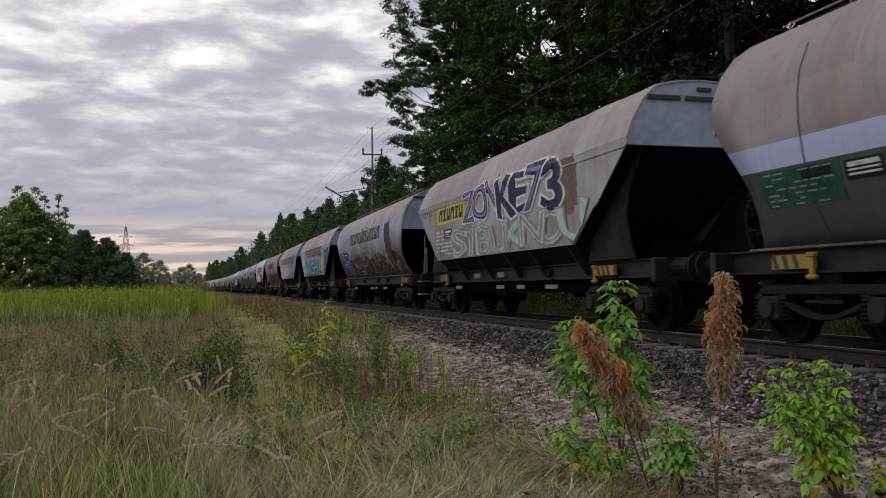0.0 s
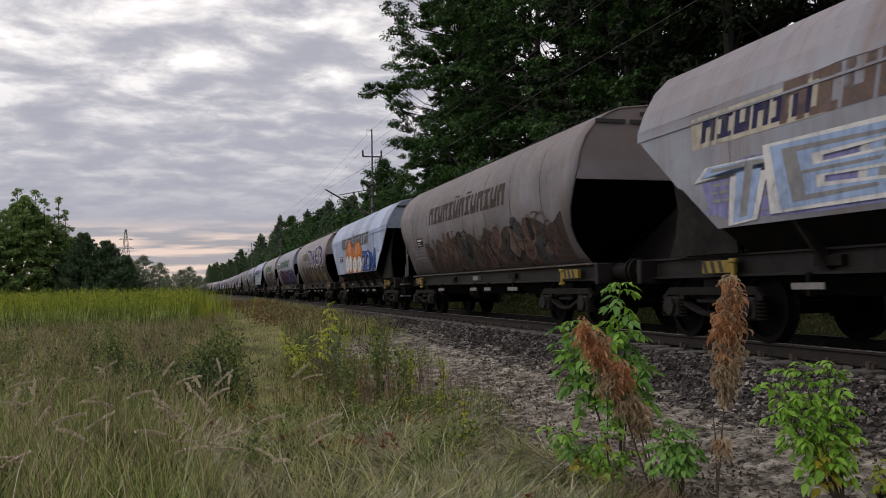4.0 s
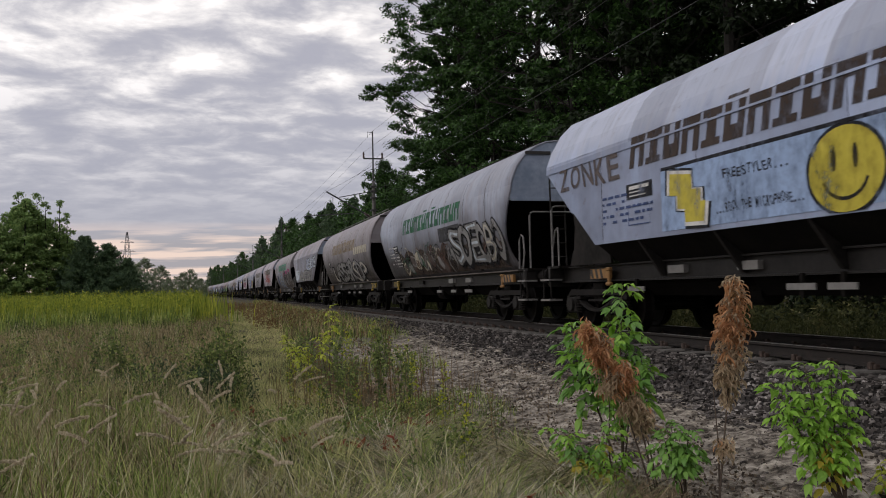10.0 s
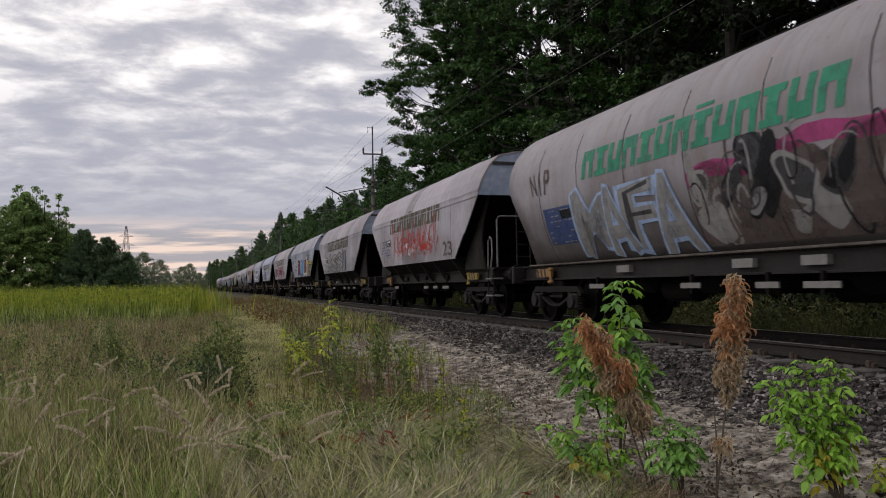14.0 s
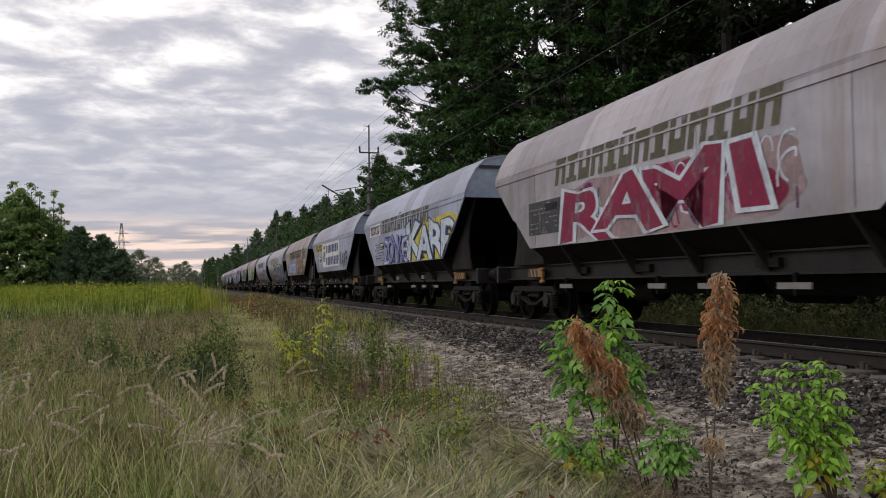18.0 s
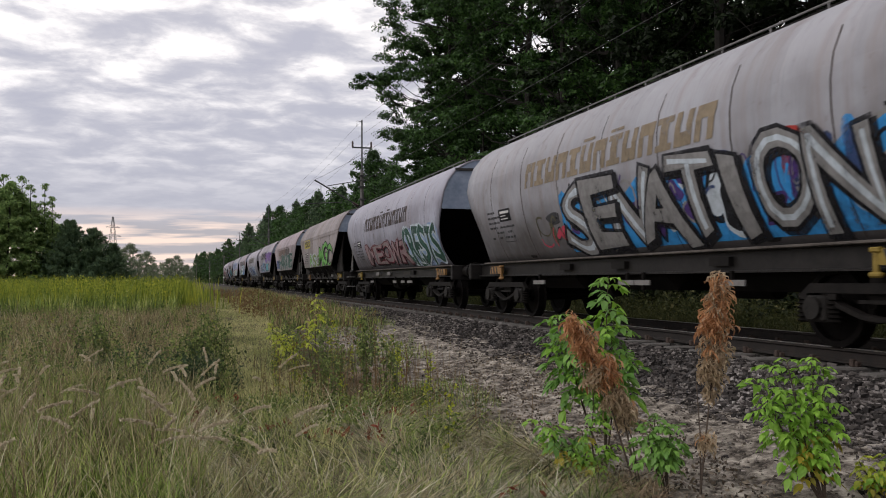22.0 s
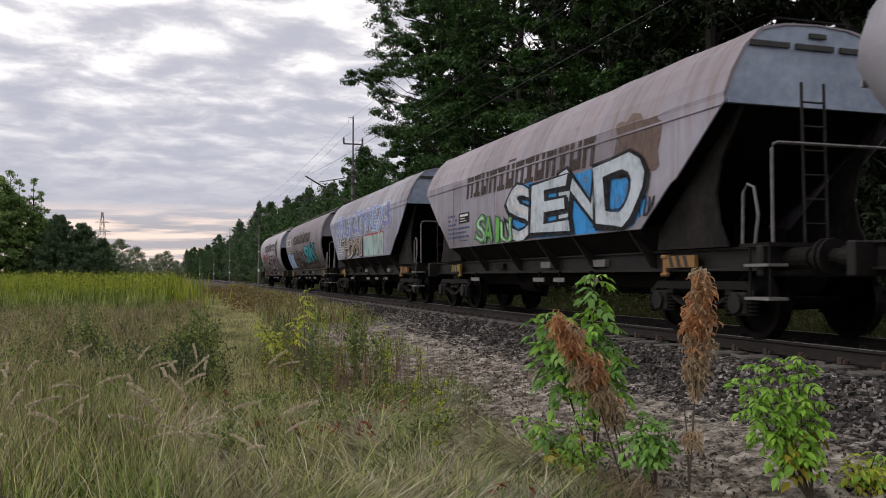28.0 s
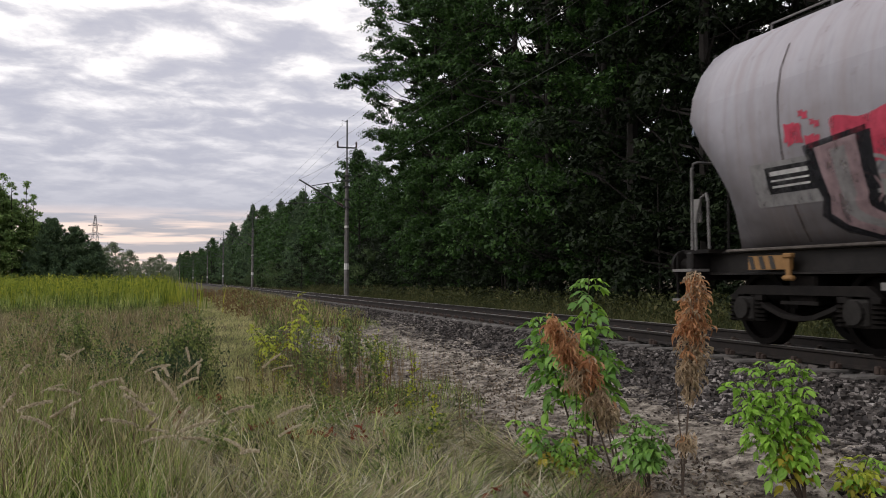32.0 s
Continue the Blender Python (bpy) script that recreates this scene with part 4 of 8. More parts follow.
def end_panel_bm(kind, s):
    prof = ROOF_A if kind == "A" else [p for p in PROFILE_B if p[1] >= 2.9]
    e = HALF[kind] - 0.02
    low = 3.0 if kind == "A" else 2.72
    out = [(-prof[0][0] * .985, low)] + [(-u * .97, z - .025) for u, z in prof] + [(u * .97, z - .025) for u, z in prof[-2::-1]] + [(prof[0][0] * .985, low)]
    bm = bmesh.new()
    a = [bm.verts.new((u, s * e, z)) for u, z in out]
    b = [bm.verts.new((u, s * (e - 0.03), z)) for u, z in out]
    bm.faces.new(a)
    bm.faces.new(b[::-1])
    for i in range(len(out)):
        bm.faces.new((a[i], b[i], b[(i + 1) % len(out)], a[(i + 1) % len(out)]))
    # stiffening ledge across the lower edge
    box(bm, -1.40, 1.40, s * e - 0.03, s * e + 0.03, low - 0.015, low + 0.035)
    bmesh.ops.recalc_face_normals(bm, faces=bm.faces[:])
    return bm


def slope_bm(kind, s):
    """The dark sloping end of the hopper, set back under the end panel."""
    e = HALF[kind] - 0.06
    bm = bmesh.new()
    top = 3.02 if kind == "A" else 2.86
    pts = [(e, top), (e - 1.5, 2.15), (e - 3.0, 1.25), (e - 3.2, 1.25), (e - 3.2, 1.6), (e - 0.1, top + .2)]
    w = 1.38 if kind == "A" else 1.30
    lows = [w, w * .93, w * .80, w * .80, w * .85, w]
    a = [bm.verts.new((-u, s * y, z)) for (y, z), u in zip(pts, lows)]
    b = [bm.verts.new((u, s * y, z)) for (y, z), u in zip(pts, lows)]
    n = len(pts)
    bm.faces.new(a)
    bm.faces.new(b[::-1])
    for i in range(n):
        bm.faces.new((a[i], b[i], b[(i + 1) % n], a[(i + 1) % n]))
    bmesh.ops.recalc_face_normals(bm, faces=bm.faces[:])
    return bm


def side_frame(bm, s):
    """Cast side of the bogie: sagging lower chord, straight top, axle guides."""
    plate(bm, [(-1.20, .60), (-1.02, .74), (1.02, .74), (1.20, .60), (1.0, .63), (-1.0, .63)], s * 1.06, s * .98)
    sag = [(-.80, .62), (-.52, .50), (-.25, .41), (0, .385), (.25, .41), (.52, .50), (.80, .62)]
    plate(bm, sag + [(y, z - .055) for y, z in sag[::-1]], s * 1.08, s * .96)
    plate(bm, [(-.30, .56), (.30, .56), (.30, .52), (-.30, .52)], s * 1.05, s * 1.0)
    for q in (-.9, .9):
        plate(bm, [(q - .3, .62), (q - .24, .30), (q - .14, .30), (q - .16, .62)], s * 1.07, s * .99)
        plate(bm, [(q + .3, .62), (q + .24, .30), (q + .14, .30), (q + .16, .62)], s * 1.07, s * .99)


def spring(bm, s, q, off):
    """A coil spring as one ringed spindle."""
    prof = []
    for k in range(6):
        prof += [(.055, .29 + .05 * k), (.088, .31 + .05 * k)]
    rings = [[bm.verts.new((s * 1.03 + r * math.cos(t), q + off + r * math.sin(t), z)) for t in (2 * math.pi * i / 7 for i in range(7))] for r, z in prof]
    for ra, rb in zip(rings, rings[1:]):
        for i in range(7):
            bm.faces.new((ra[i], ra[(i + 1) % 7], rb[(i + 1) % 7], rb[i]))
    bm.faces.new(rings[0][::-1])
    bm.faces.new(rings[-1])


def disc_z(bm, x, y, z, r, h, seg=10):
    bmesh.ops.create_cone(bm, cap_ends=True, segments=seg, radius1=r, radius2=r, depth=h, matrix=Matrix.Translation((x, y, z)))


def axlebox(bm, s, q):
    box(bm, s * 1.02 - .09, s * 1.02 + .09, q - .15, q + .15, .30, .60, .03)
    disc(bm, s * 1.10, s * 1.16, q, .46, .13, 14)


def wheel(bm, q, s):
    """Tyre, flange, dished web and hub turned as one body."""
    prof = [(.86, .0), (.86, .12), (.78, .14), (.74, .38), (.815, .39), (.815, .46), (.70, .465), (.655, .485), (.645, .47), (.66, .39), (.70, .37), (.71, .14), (.60, .12), (.60, .0)]
    n = 26
    rows = [[bm.verts.new((s * x, q + r * math.cos(2 * math.pi * k / n), .46 + r * math.sin(2 * math.pi * k / n))) for k in range(n)] for x, r in prof[1:-1]]
    for a, b in zip(rows, rows[1:]):
        for k in range(n):
            bm.faces.new((a[k], a[(k + 1) % n], b[(k + 1) % n], b[k]))
    bm.faces.new(rows[0])
    bm.faces.new(rows[-1][::-1])
    bmesh.ops.recalc_face_normals(bm, faces=bm.faces[:])


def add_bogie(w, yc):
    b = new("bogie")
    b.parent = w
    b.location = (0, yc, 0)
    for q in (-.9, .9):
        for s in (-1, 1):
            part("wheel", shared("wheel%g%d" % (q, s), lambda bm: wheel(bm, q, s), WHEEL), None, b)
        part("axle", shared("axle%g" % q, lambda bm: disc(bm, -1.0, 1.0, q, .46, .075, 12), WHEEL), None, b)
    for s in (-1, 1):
        part("side_frame", shared("side_frame%d" % s, lambda bm: side_frame(bm, s), GRIME_SHADE2), None, b)
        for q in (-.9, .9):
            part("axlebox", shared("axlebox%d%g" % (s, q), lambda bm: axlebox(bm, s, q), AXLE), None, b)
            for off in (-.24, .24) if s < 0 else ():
                part("spring", shared("spring%g%g" % (q, off), lambda bm: spring(bm, s, q, off), GRIME_SHADE), None, b)
    part("bolster", shared("bolster", lambda bm: box(bm, -1.0, 1.0, -.22, .22, .52, .88, .03), GRIME_SHADE), None, b)
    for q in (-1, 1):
        part("brake_beam", shared("brake_beam%d" % q, lambda bm: [box(bm, -.85, .85, q * .33 - .04, q * .33 + .04, .34, .46), box(bm, -.80, -.68, q * .38 - .08, q * .42 + .08, .30, .62), box(bm, .68, .80, q * .38 - .08, q * .42 + .08, .30, .62)], GRIME_SHADE), None, b)


def hoop(bm, y, x0, x1, z0, z1, r=.022):
    """An upright handrail hoop across the wagon."""
    k = .08
    tube(bm, [(x0, y, z0), (x0, y, z1 - k), (x0 + k * .3, y, z1 - k * .3), (x0 + k, y, z1), (x1 - k, y, z1), (x1 - k * .3, y, z1 - k * .3), (x1, y, z1 - k), (x1, y, z0)], r, 6)


def platform(w, kind, s):
    """The brakeman's end platform with handrails, steps and a ladder."""
    e = 6.95 if kind == "A" else 7.2
    y = s * e
    part("platform", boxed(-1.25, 1.25, min(y - s * .45, y + s * .1), max(y - s * .45, y + s * .1), 1.16, 1.21), GRIME_SHADE2, w)
    bm = bmesh.new()
    hoop(bm, y + s * .05, -1.15, 1.1, 1.2, 2.42)
    part("handrail", bm, RAILING, w, "pale painted handrail")
    bm = bmesh.new()
    tube(bm, [(-1.22, y - s * .42, 1.2), (-1.22, y - s * .40, 1.85), (-1.20, y - s * .34, 1.95), (-1.20, y - s * .22, 1.9), (-1.22, y - s * .12, 1.55), (-1.24, y - s * .16, 1.2)], .02, 6)
    part("handrail", bm, RAILING, w, "pale painted grab handle")
    bm = bmesh.new()
    for x in (-.62, -.28):
        tube(bm, [(x, y - s * .02, 1.2), (x, y - s * .05, 3.2)], .02, 5)
    for k in range(6):
        tube(bm, [(-.62, y - s * .03, 1.45 + .3 * k), (-.28, y - s * .03, 1.45 + .3 * k)], .014, 5)
    part("ladder", bm, AXLE, w)
    for z in (.92, .52):
        part("footstep", boxed(-1.36, -1.08, y - .22, y + .22, z, z + .035), PLATE, w, "pale worn footstep")
    for q in (-.18, .18):
        bm = bmesh.new()
        tube(bm, [(-1.30, y + q, 1.15), (-1.30, y + q, .52)], .018, 5)
        part("step_hanger", bm, GRIME_SHADE2, w)


def add_wagon(n):
    kind = TYPES[n]
    words = LOOKS[n][4]
    w = thing("hopper_wagon", words.replace("body", "hopper wagon", 1), "freight wagon", "wagons of the grain train")
    WAGONS.append(w)
    rr = np.random.RandomState(100 + n)
    mat = wagon_paint(n)
    e, be = HALF[kind], BUFFER_END[kind]
    hs = be - 0.64
    if kind == "A":
        side = [(-6.5, 3.12), (6.5, 3.12), (6.5, 3.0), (5.42, 2.14), (5.30, 2.10), (4.5, 1.5), (-4.5, 1.5), (-5.30, 2.10), (-5.42, 2.14), (-6.5, 3.0)]
        for s in (-1, 1):
            bm = bmesh.new()
            plate(bm, side, s * 1.45, s * 1.425)
            bmesh.ops.recalc_face_normals(bm, faces=bm.faces[:])
            part("side_panel", bm, mat, w)
            # overlapping joint along the top and the panel joints
            part("crease_lap", boxed(min(s * 1.452, s * 1.468), max(s * 1.452, s * 1.468), -6.48, 6.48, 2.955, 2.985), mat, w)
            for y in (-4.2, -1.4, 1.4, 4.2) if s < 0 else ():
                part("panel_joint", boxed(-1.4525, -1.4485, y - .004, y + .004, 1.55, 2.95), GRIME_SHADE2, w)
            for y in (-4.1, -2.2, -.7, 1.1, 3.1):
                bm = bmesh.new()
                q = [(1.42, 1.50), (1.30, 1.50), (.99, 1.18), (.99, .93), (1.05, .93)]
                a = [bm.verts.new((s * u, y - .03 - .12 * (1.5 - z), z)) for u, z in q]
                b = [bm.verts.new((s * u, y + .03 - .12 * (1.5 - z), z)) for u, z in q]
                bm.faces.new(a)
                bm.faces.new(b[::-1])
                for i in range(5):
                    bm.faces.new((a[i], b[i], b[(i + 1) % 5], a[(i + 1) % 5]))
                bmesh.ops.recalc_face_normals(bm, faces=bm.faces[:])
                part("rib", bm, SILL, w)
            for t in (-1, 1):
                web = [(4.5, 1.19), (6.15, 1.19), (5.98, 1.5), (5.90, 1.9), (6.0, 2.3), (6.25, 2.65), (6.46, 2.95), (6.46, 3.0), (5.35, 2.12), (4.55, 1.48)]
                bm = bmesh.new()
                plate(bm, [(t * y, z) for y, z in web], s * 1.16, s * 1.12)
                bmesh.ops.recalc_face_normals(bm, faces=bm.faces[:])
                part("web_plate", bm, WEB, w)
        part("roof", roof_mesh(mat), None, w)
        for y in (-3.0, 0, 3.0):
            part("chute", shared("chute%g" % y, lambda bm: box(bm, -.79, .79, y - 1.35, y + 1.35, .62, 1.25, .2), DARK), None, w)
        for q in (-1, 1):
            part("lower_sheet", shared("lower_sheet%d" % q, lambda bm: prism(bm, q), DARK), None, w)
    else:
        part("hopper_shell", tank_mesh(mat), None, w)
        for y in (-3.2, 0, 3.2):
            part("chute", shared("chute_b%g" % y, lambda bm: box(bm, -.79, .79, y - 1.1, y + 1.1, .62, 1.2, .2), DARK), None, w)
        for y in (-5.16, -3.44, -1.74, 0, 1.72, 3.44, 5.17):
            d = Decal()
            d.poly([(y + .012, 1.24), (y + .012, 3.5), (y - .012, 3.5), (y - .012, 1.24)], "dbrown", 0)
            d.put(w, kind, "weld_seam", "dark weld seam")
        for s in (-1, 1):
            part("flange", boxed(min(s * .96, s * 1.10), max(s * .96, s * 1.10), -6.6, 6.6, 1.165, 1.20, .008), FLANGE, w)
    for s in (-1, 1):
        part("end_panel", end_panel_bm(kind, s), END_BLUE if kind == "A" or n in (0, 2, 8, 11, 20, 22, 23, 31) else mat, w)
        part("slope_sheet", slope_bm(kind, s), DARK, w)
        for x in (-.75, -.05, .65):
            part("vent_slot", boxed(x - .3, x + .3, s * e - .022, s * e + .012, 3.74, 3.81), HAZ_K, w)
        part("vent_slot", boxed(-.13, .13, s * e - .022, s * e + .012, 3.90, 3.96), HAZ_K, w)
        bm = bmesh.new()
        hoop(bm, s * (e - .12), -.62, .75, 3.98, 4.17, .012)
        part("roof_handrail", bm, GRIME_SHADE2, w)
    part("roof_walkway", shared("roof_walkway", lambda bm: [box(bm, -.42, -.02, -6.2, 6.2, 4.10, 4.135)] + [box(bm, .02, .40, -6.2, 6.2, 4.10, 4.135)], GRIME_SHADE2), None, w)
    if n in (0, 2, 7, 12, 22, 23, 27, 30, 31):
        def rail_build(bm):
            tube(bm, [(-.58, -6.3, 4.12), (-.58, 6.3, 4.12)], .016, 5)
            for y in np.arange(-6.3, 6.31, 1.05):
                tube(bm, [(-.58, y, 3.98), (-.58, y, 4.12)], .014, 4)
        part("walkway_rail", shared("walkway_rail", rail_build, RAILING), None, w)
    # underframe
    for s in (-1, 1):
        def channel(bm):
            prof = [(.88, .875), (1.05, .875), (1.05, .90), (.98, .905), (.98, 1.15), (1.05, 1.155), (1.05, 1.18), (.88, 1.18), (.94, 1.15), (.94, .90), (.88, .90)]
            va = [bm.verts.new((s * u, -hs, z)) for u, z in prof]
            vb = [bm.verts.new((s * u, hs, z)) for u, z in prof]
            bm.faces.new(va)
            bm.faces.new(vb[::-1])
            for i in range(len(prof)):
                bm.faces.new((va[i], vb[i], vb[(i + 1) % len(prof)], va[(i + 1) % len(prof)]))
            bmesh.ops.recalc_face_normals(bm, faces=bm.faces[:])
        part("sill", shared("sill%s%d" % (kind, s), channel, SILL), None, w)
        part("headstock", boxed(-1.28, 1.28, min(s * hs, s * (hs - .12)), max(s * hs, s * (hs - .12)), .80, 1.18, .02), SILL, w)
        part("drawhook", boxed(-.10, .10, min(s * hs, s * (hs + .5)), max(s * hs, s * (hs + .5)), .92, 1.06, .03), GRIME_SHADE, w)
        for x in (-.875, .875):
            bf = new("buffer")
            bf.parent = w
            def barrel(bm):
                bmesh.ops.create_cone(bm, cap_ends=True, segments=14, radius1=.13, radius2=.13, depth=.42, matrix=Matrix.Translation((x, s * (hs + .2), 1.02)) @ Matrix.Rotation(math.pi / 2, 4, "X"))
            def head(bm):
                bmesh.ops.create_cone(bm, cap_ends=True, segments=16, radius1=.22, radius2=.22, depth=.05, matrix=Matrix.Translation((x, s * (be - .03), 1.02)) @ Matrix.Rotation(math.pi / 2, 4, "X"))
                bmesh.ops.create_cone(bm, cap_ends=True, segments=12, radius1=.10, radius2=.10, depth=.30, matrix=Matrix.Translation((x, s * (be - .15), 1.02)) @ Matrix.Rotation(math.pi / 2, 4, "X"))
            part("barrel", shared("barrel%s%d%g" % (kind, s, x), barrel, GRIME_SHADE2), None, bf)
            part("buffer_head", shared("head%s%d%g" % (kind, s, x), head, GRIME_SHADE2), None, bf)
        # warning board and tow hook on the sill
        y0 = s * (4.65 if kind == "A" else 5.4)
        y1 = y0 + s * .72
        hb = new("warning_board")
        hb.parent = w
        base = HAZ_Y if rr.rand() < .55 else HAZ_O
        part("board", boxed(-1.13, -1.07, min(y0, y1), max(y0, y1), .93, 1.10), base, hb)
        for k in range(3):
            bm = bmesh.new()
            q = y0 + s * (.22 + .18 * k)
            plate(bm, [(q, .935), (q + .08, .935), (q + .14, 1.095), (q + .06, 1.095)], -1.134, -1.128)
            part("stripe", bm, HAZ_K, hb)
        bm = bmesh.new()
        box(bm, -1.16, -1.08, y0 - .05, y0 + .09, 1.06, 1.12, .015)
        box(bm, -1.14, -1.09, y0 - .01, y0 + .06, .84, 1.08, .01)
        box(bm, -1.16, -1.08, y0 - .06, y0 + .11, .80, .86, .02)
        part("tow_hook", bm, base, hb)
        add_bogie(w, s * 5.35)
    # boards, brackets and brake gear under the sill
    for y, ln in ((3.45, .55), (.25, .5), (-1.1, .45), (-2.55, .6)):
        y += rr.randn() * .25
        part("label_board", boxed(-1.10, -1.075, y - ln / 2, y + ln / 2, .70, .78), PLATE, w, "pale metal label board")
        part("hanger", boxed(-1.09, -1.05, y - .03, y + .03, .62, .90), GRIME_SHADE, w)
    for y in (rr.rand() * 2 - 1, 2.0 + rr.rand(), -2.8 + rr.rand()):
        part("sill_mark", boxed(-1.062, -.98, y - .22, y + .22, .97, 1.09), PLATE if rr.rand() < .4 else GRIME_SHADE2, w)
    part("brake_cylinder", shared("brake_cylinder", lambda bm: bmesh.ops.create_cone(bm, cap_ends=True, segments=16, radius1=.2, radius2=.2, depth=.8, matrix=Matrix.Translation((-.45, 1.6, .68)) @ Matrix.Rotation(math.pi / 2, 4, "X")), GRIME_SHADE), None, w)
    part("air_tank", shared("air_tank", lambda bm: bmesh.ops.create_cone(bm, cap_ends=True, segments=16, radius1=.17, radius2=.17, depth=1.1, matrix=Matrix.Translation((.2, -1.7, .66)) @ Matrix.Rotation(math.pi / 2, 4, "X")), GRIME_SHADE), None, w)
    part("centre_sill", shared("centre_sill", lambda bm: box(bm, -.25, .25, -6.9, 6.9, .80, 1.16), GRIME_SHADE), None, w)
    if n in (3, 19, 25, 29, 28, 13):
        def wheel_build(bm):
            pts = [(-1.13, -2.3 + .19 * math.cos(t), .58 + .19 * math.sin(t)) for t in np.linspace(0, 2 * math.pi, 19)]
            tube(bm, pts, .014, 5)
            for k in range(3):
                t = k * 2.094
                tube(bm, [(-1.13, -2.3, .58), (-1.13, -2.3 + .19 * math.cos(t), .58 + .19 * math.sin(t))], .011, 4)
            tube(bm, [(-1.13, -2.3, .58), (-.95, -2.3, .62)], .02, 5)
        part("handwheel", shared("handwheel", wheel_build, GRIME_SHADE2), None, w)
    front, back = n in (8, 9, 11, 13, 14, 15, 18, 21, 22, 25, 27, 28, 29, 30), n in (1, 5, 10, 12, 17, 23, 29, 31)
    if front:
        platform(w, kind, -1)
    if back:
        platform(w, kind, 1)
    if n == 31:
        part("tail_board", boxed(-1.19, -1.16, 7.02, 7.16, 1.58, 1.90), PLATE, w, "white tail board on the handrail")


def prism(bm, side):
    """Sloping lower hopper sheet on one side."""
    for s in (side,):
        q = [(1.42, 1.50), (1.42, 1.53), (.2, 1.6), (.2, .9), (.80, 1.02)]
        a = [bm.verts.new((s * u, -4.45, z)) for u, z in q]
        b = [bm.verts.new((s * u, 4.45, z)) for u, z in q]
        fs = [bm.faces.new(a), bm.faces.new(b[::-1])] + [bm.faces.new((a[i], b[i], b[(i + 1) % 5], a[(i + 1) % 5])) for i in range(5)]
        bmesh.ops.recalc_face_normals(bm, faces=fs)


for n in range(32):
    add_wagon(n)

# lettering, graffiti and stains: wagon, kind, text, from and to along the wagon, top and bottom, colours

LETTER_ROW = (3.25, -3.12, 3.10, 2.62)     # the row of slab lettering on most wagons
for k, ink in ((2, "dbrown"), (3, "olive"), (4, "rust"), (5, "dbrown"), (6, "olive"), (8, "brandgreen"), (9, "brandgreen"), (10, "dbrown"), (11, "brandgreen"), (12, "tan"), (14, "emerald"),
               (15, "olive"), (16, "olive"), (18, "olive"), (19, "olive"), (21, "dbrown"), (22, "tan"), (23, "dbrown"), (27, "olive"), (28, "dbrown"), (30, "dbrown"), (31, "dbrown")):
    paint_on(k, "brand", "13", *LETTER_ROW, ink)
for k, ink in ((1, "white"), (3, "white"), (4, "steel"), (6, "ice"), (16, "white"), (21, "dblue"), (24, "dgrey"), (26, "steel"), (28, "dblue"), (29, "white")):
    paint_on(k, "marks", "", 4.62, 3.02, 2.32, 1.66, "black", ink)
for k, ink in ((2, "white"), (5, "steel"), (7, "steel"), (8, "steel"), (11, "white"), (12, "steel"), (22, "dgrey"), (23, "dgrey"), (30, "white")):
    paint_on(k, "marks", "", 5.55, 4.15, 2.32, 1.62, "black", ink)
paint_on(0, "panel", "", 4.61, 4.06, 2.06, 1.85, "black")
paint_on(0, "data", "", 6.00, 4.67, 2.09, 1.66, "dgreen")
paint_on(1, "brand", "MILLET", 4.45, 1.93, 2.96, 2.49, "navy", "yellow")
paint_on(1, "wild", "ZONKE73", 1.95, -4.01, 3.19, 2.33, "navy", "white", "lilac")
paint_on(1, "tag", "GLEISE", -1.75, -2.35, 3.18, 2.99, "white")
paint_on(1, "tag", "FLUSS", -2.62, -3.12, 3.12, 2.94, "white")
paint_on(1, "tag", "FLUSS", -3.35, -3.85, 3.13, 2.96, "white")
paint_on(1, "tag", "FLUSS", -3.26, -3.70, 2.40, 2.24, "white")
paint_on(1, "tag", "GLEISE", -1.73, -2.23, 2.78, 2.60, "white")
paint_on(1, "wild", "SIBUKNOU", 2.84, -4.99, 2.18, 1.55, "paleteal", "steel", "pinkgrey")
paint_on(1, "stain", "", -3.81, -4.72, 3.15, 2.11, "rust")
paint_on(1, "tag", "OTO", 5.95, 5.0, 2.98, 2.78, "grime")
paint_on(2, "text", "C.T.C.", 0.43, -0.92, 2.42, 2.14, "dbrown")
# black and dark brown mural grounds also hold the shade under curved sides
paint_on(2, "mural", "", 3.6, -6.0, 2.16, 1.26, "dbrown", "black", "steel", "brown", "dbrown", "rust")
paint_on(2, "fill", "", 6.05, 4.05, 2.40, 1.40, "dblue", "dblue")
paint_on(2, "stain", "", -3.92, -4.95, 3.19, 1.95, "dbrown")
paint_on(3, "wild", "WASH", 3.27, -1.90, 2.39, 1.60, "teal", "navy", "ice", "lilac")
paint_on(3, "blob", "", -1.96, -3.04, 2.66, 1.66, "green", "black")
paint_on(3, "blob", "", -3.27, -4.05, 2.76, 1.62, "yellow", "black")
paint_on(3, "blob", "", -4.33, -5.69, 2.90, 1.60, "blue", "navy")
paint_on(4, "brand", "MILLET", 4.98, 2.53, 3.04, 2.60, "navy", "cream")
paint_on(4, "wild", "TEN", 4.61, 0.10, 2.30, 1.62, "skyblue", "white", "steel", "lilac")
paint_on(4, "skull", "", -0.16, -1.44, 2.40, 1.66, "white", "black")
paint_on(4, "wild", "FX", -2.13, -3.76, 2.30, 1.56, "skyblue", "blue", "white")
paint_on(4, "blob", "", -3.79, -4.47, 2.11, 1.52, "dgrey", "white")
paint_on(4, "stain", "", -3.24, -4.62, 3.17, 2.48, "rust")
paint_on(5, "mural", "", 4.0, -6.0, 2.3, 1.26, "dbrown", "black", "brown", "rust", "dgrey", "dbrown")
paint_on(6, "dome", "", 2.20, 0.50, 3.02, 1.50, "orange", "white")
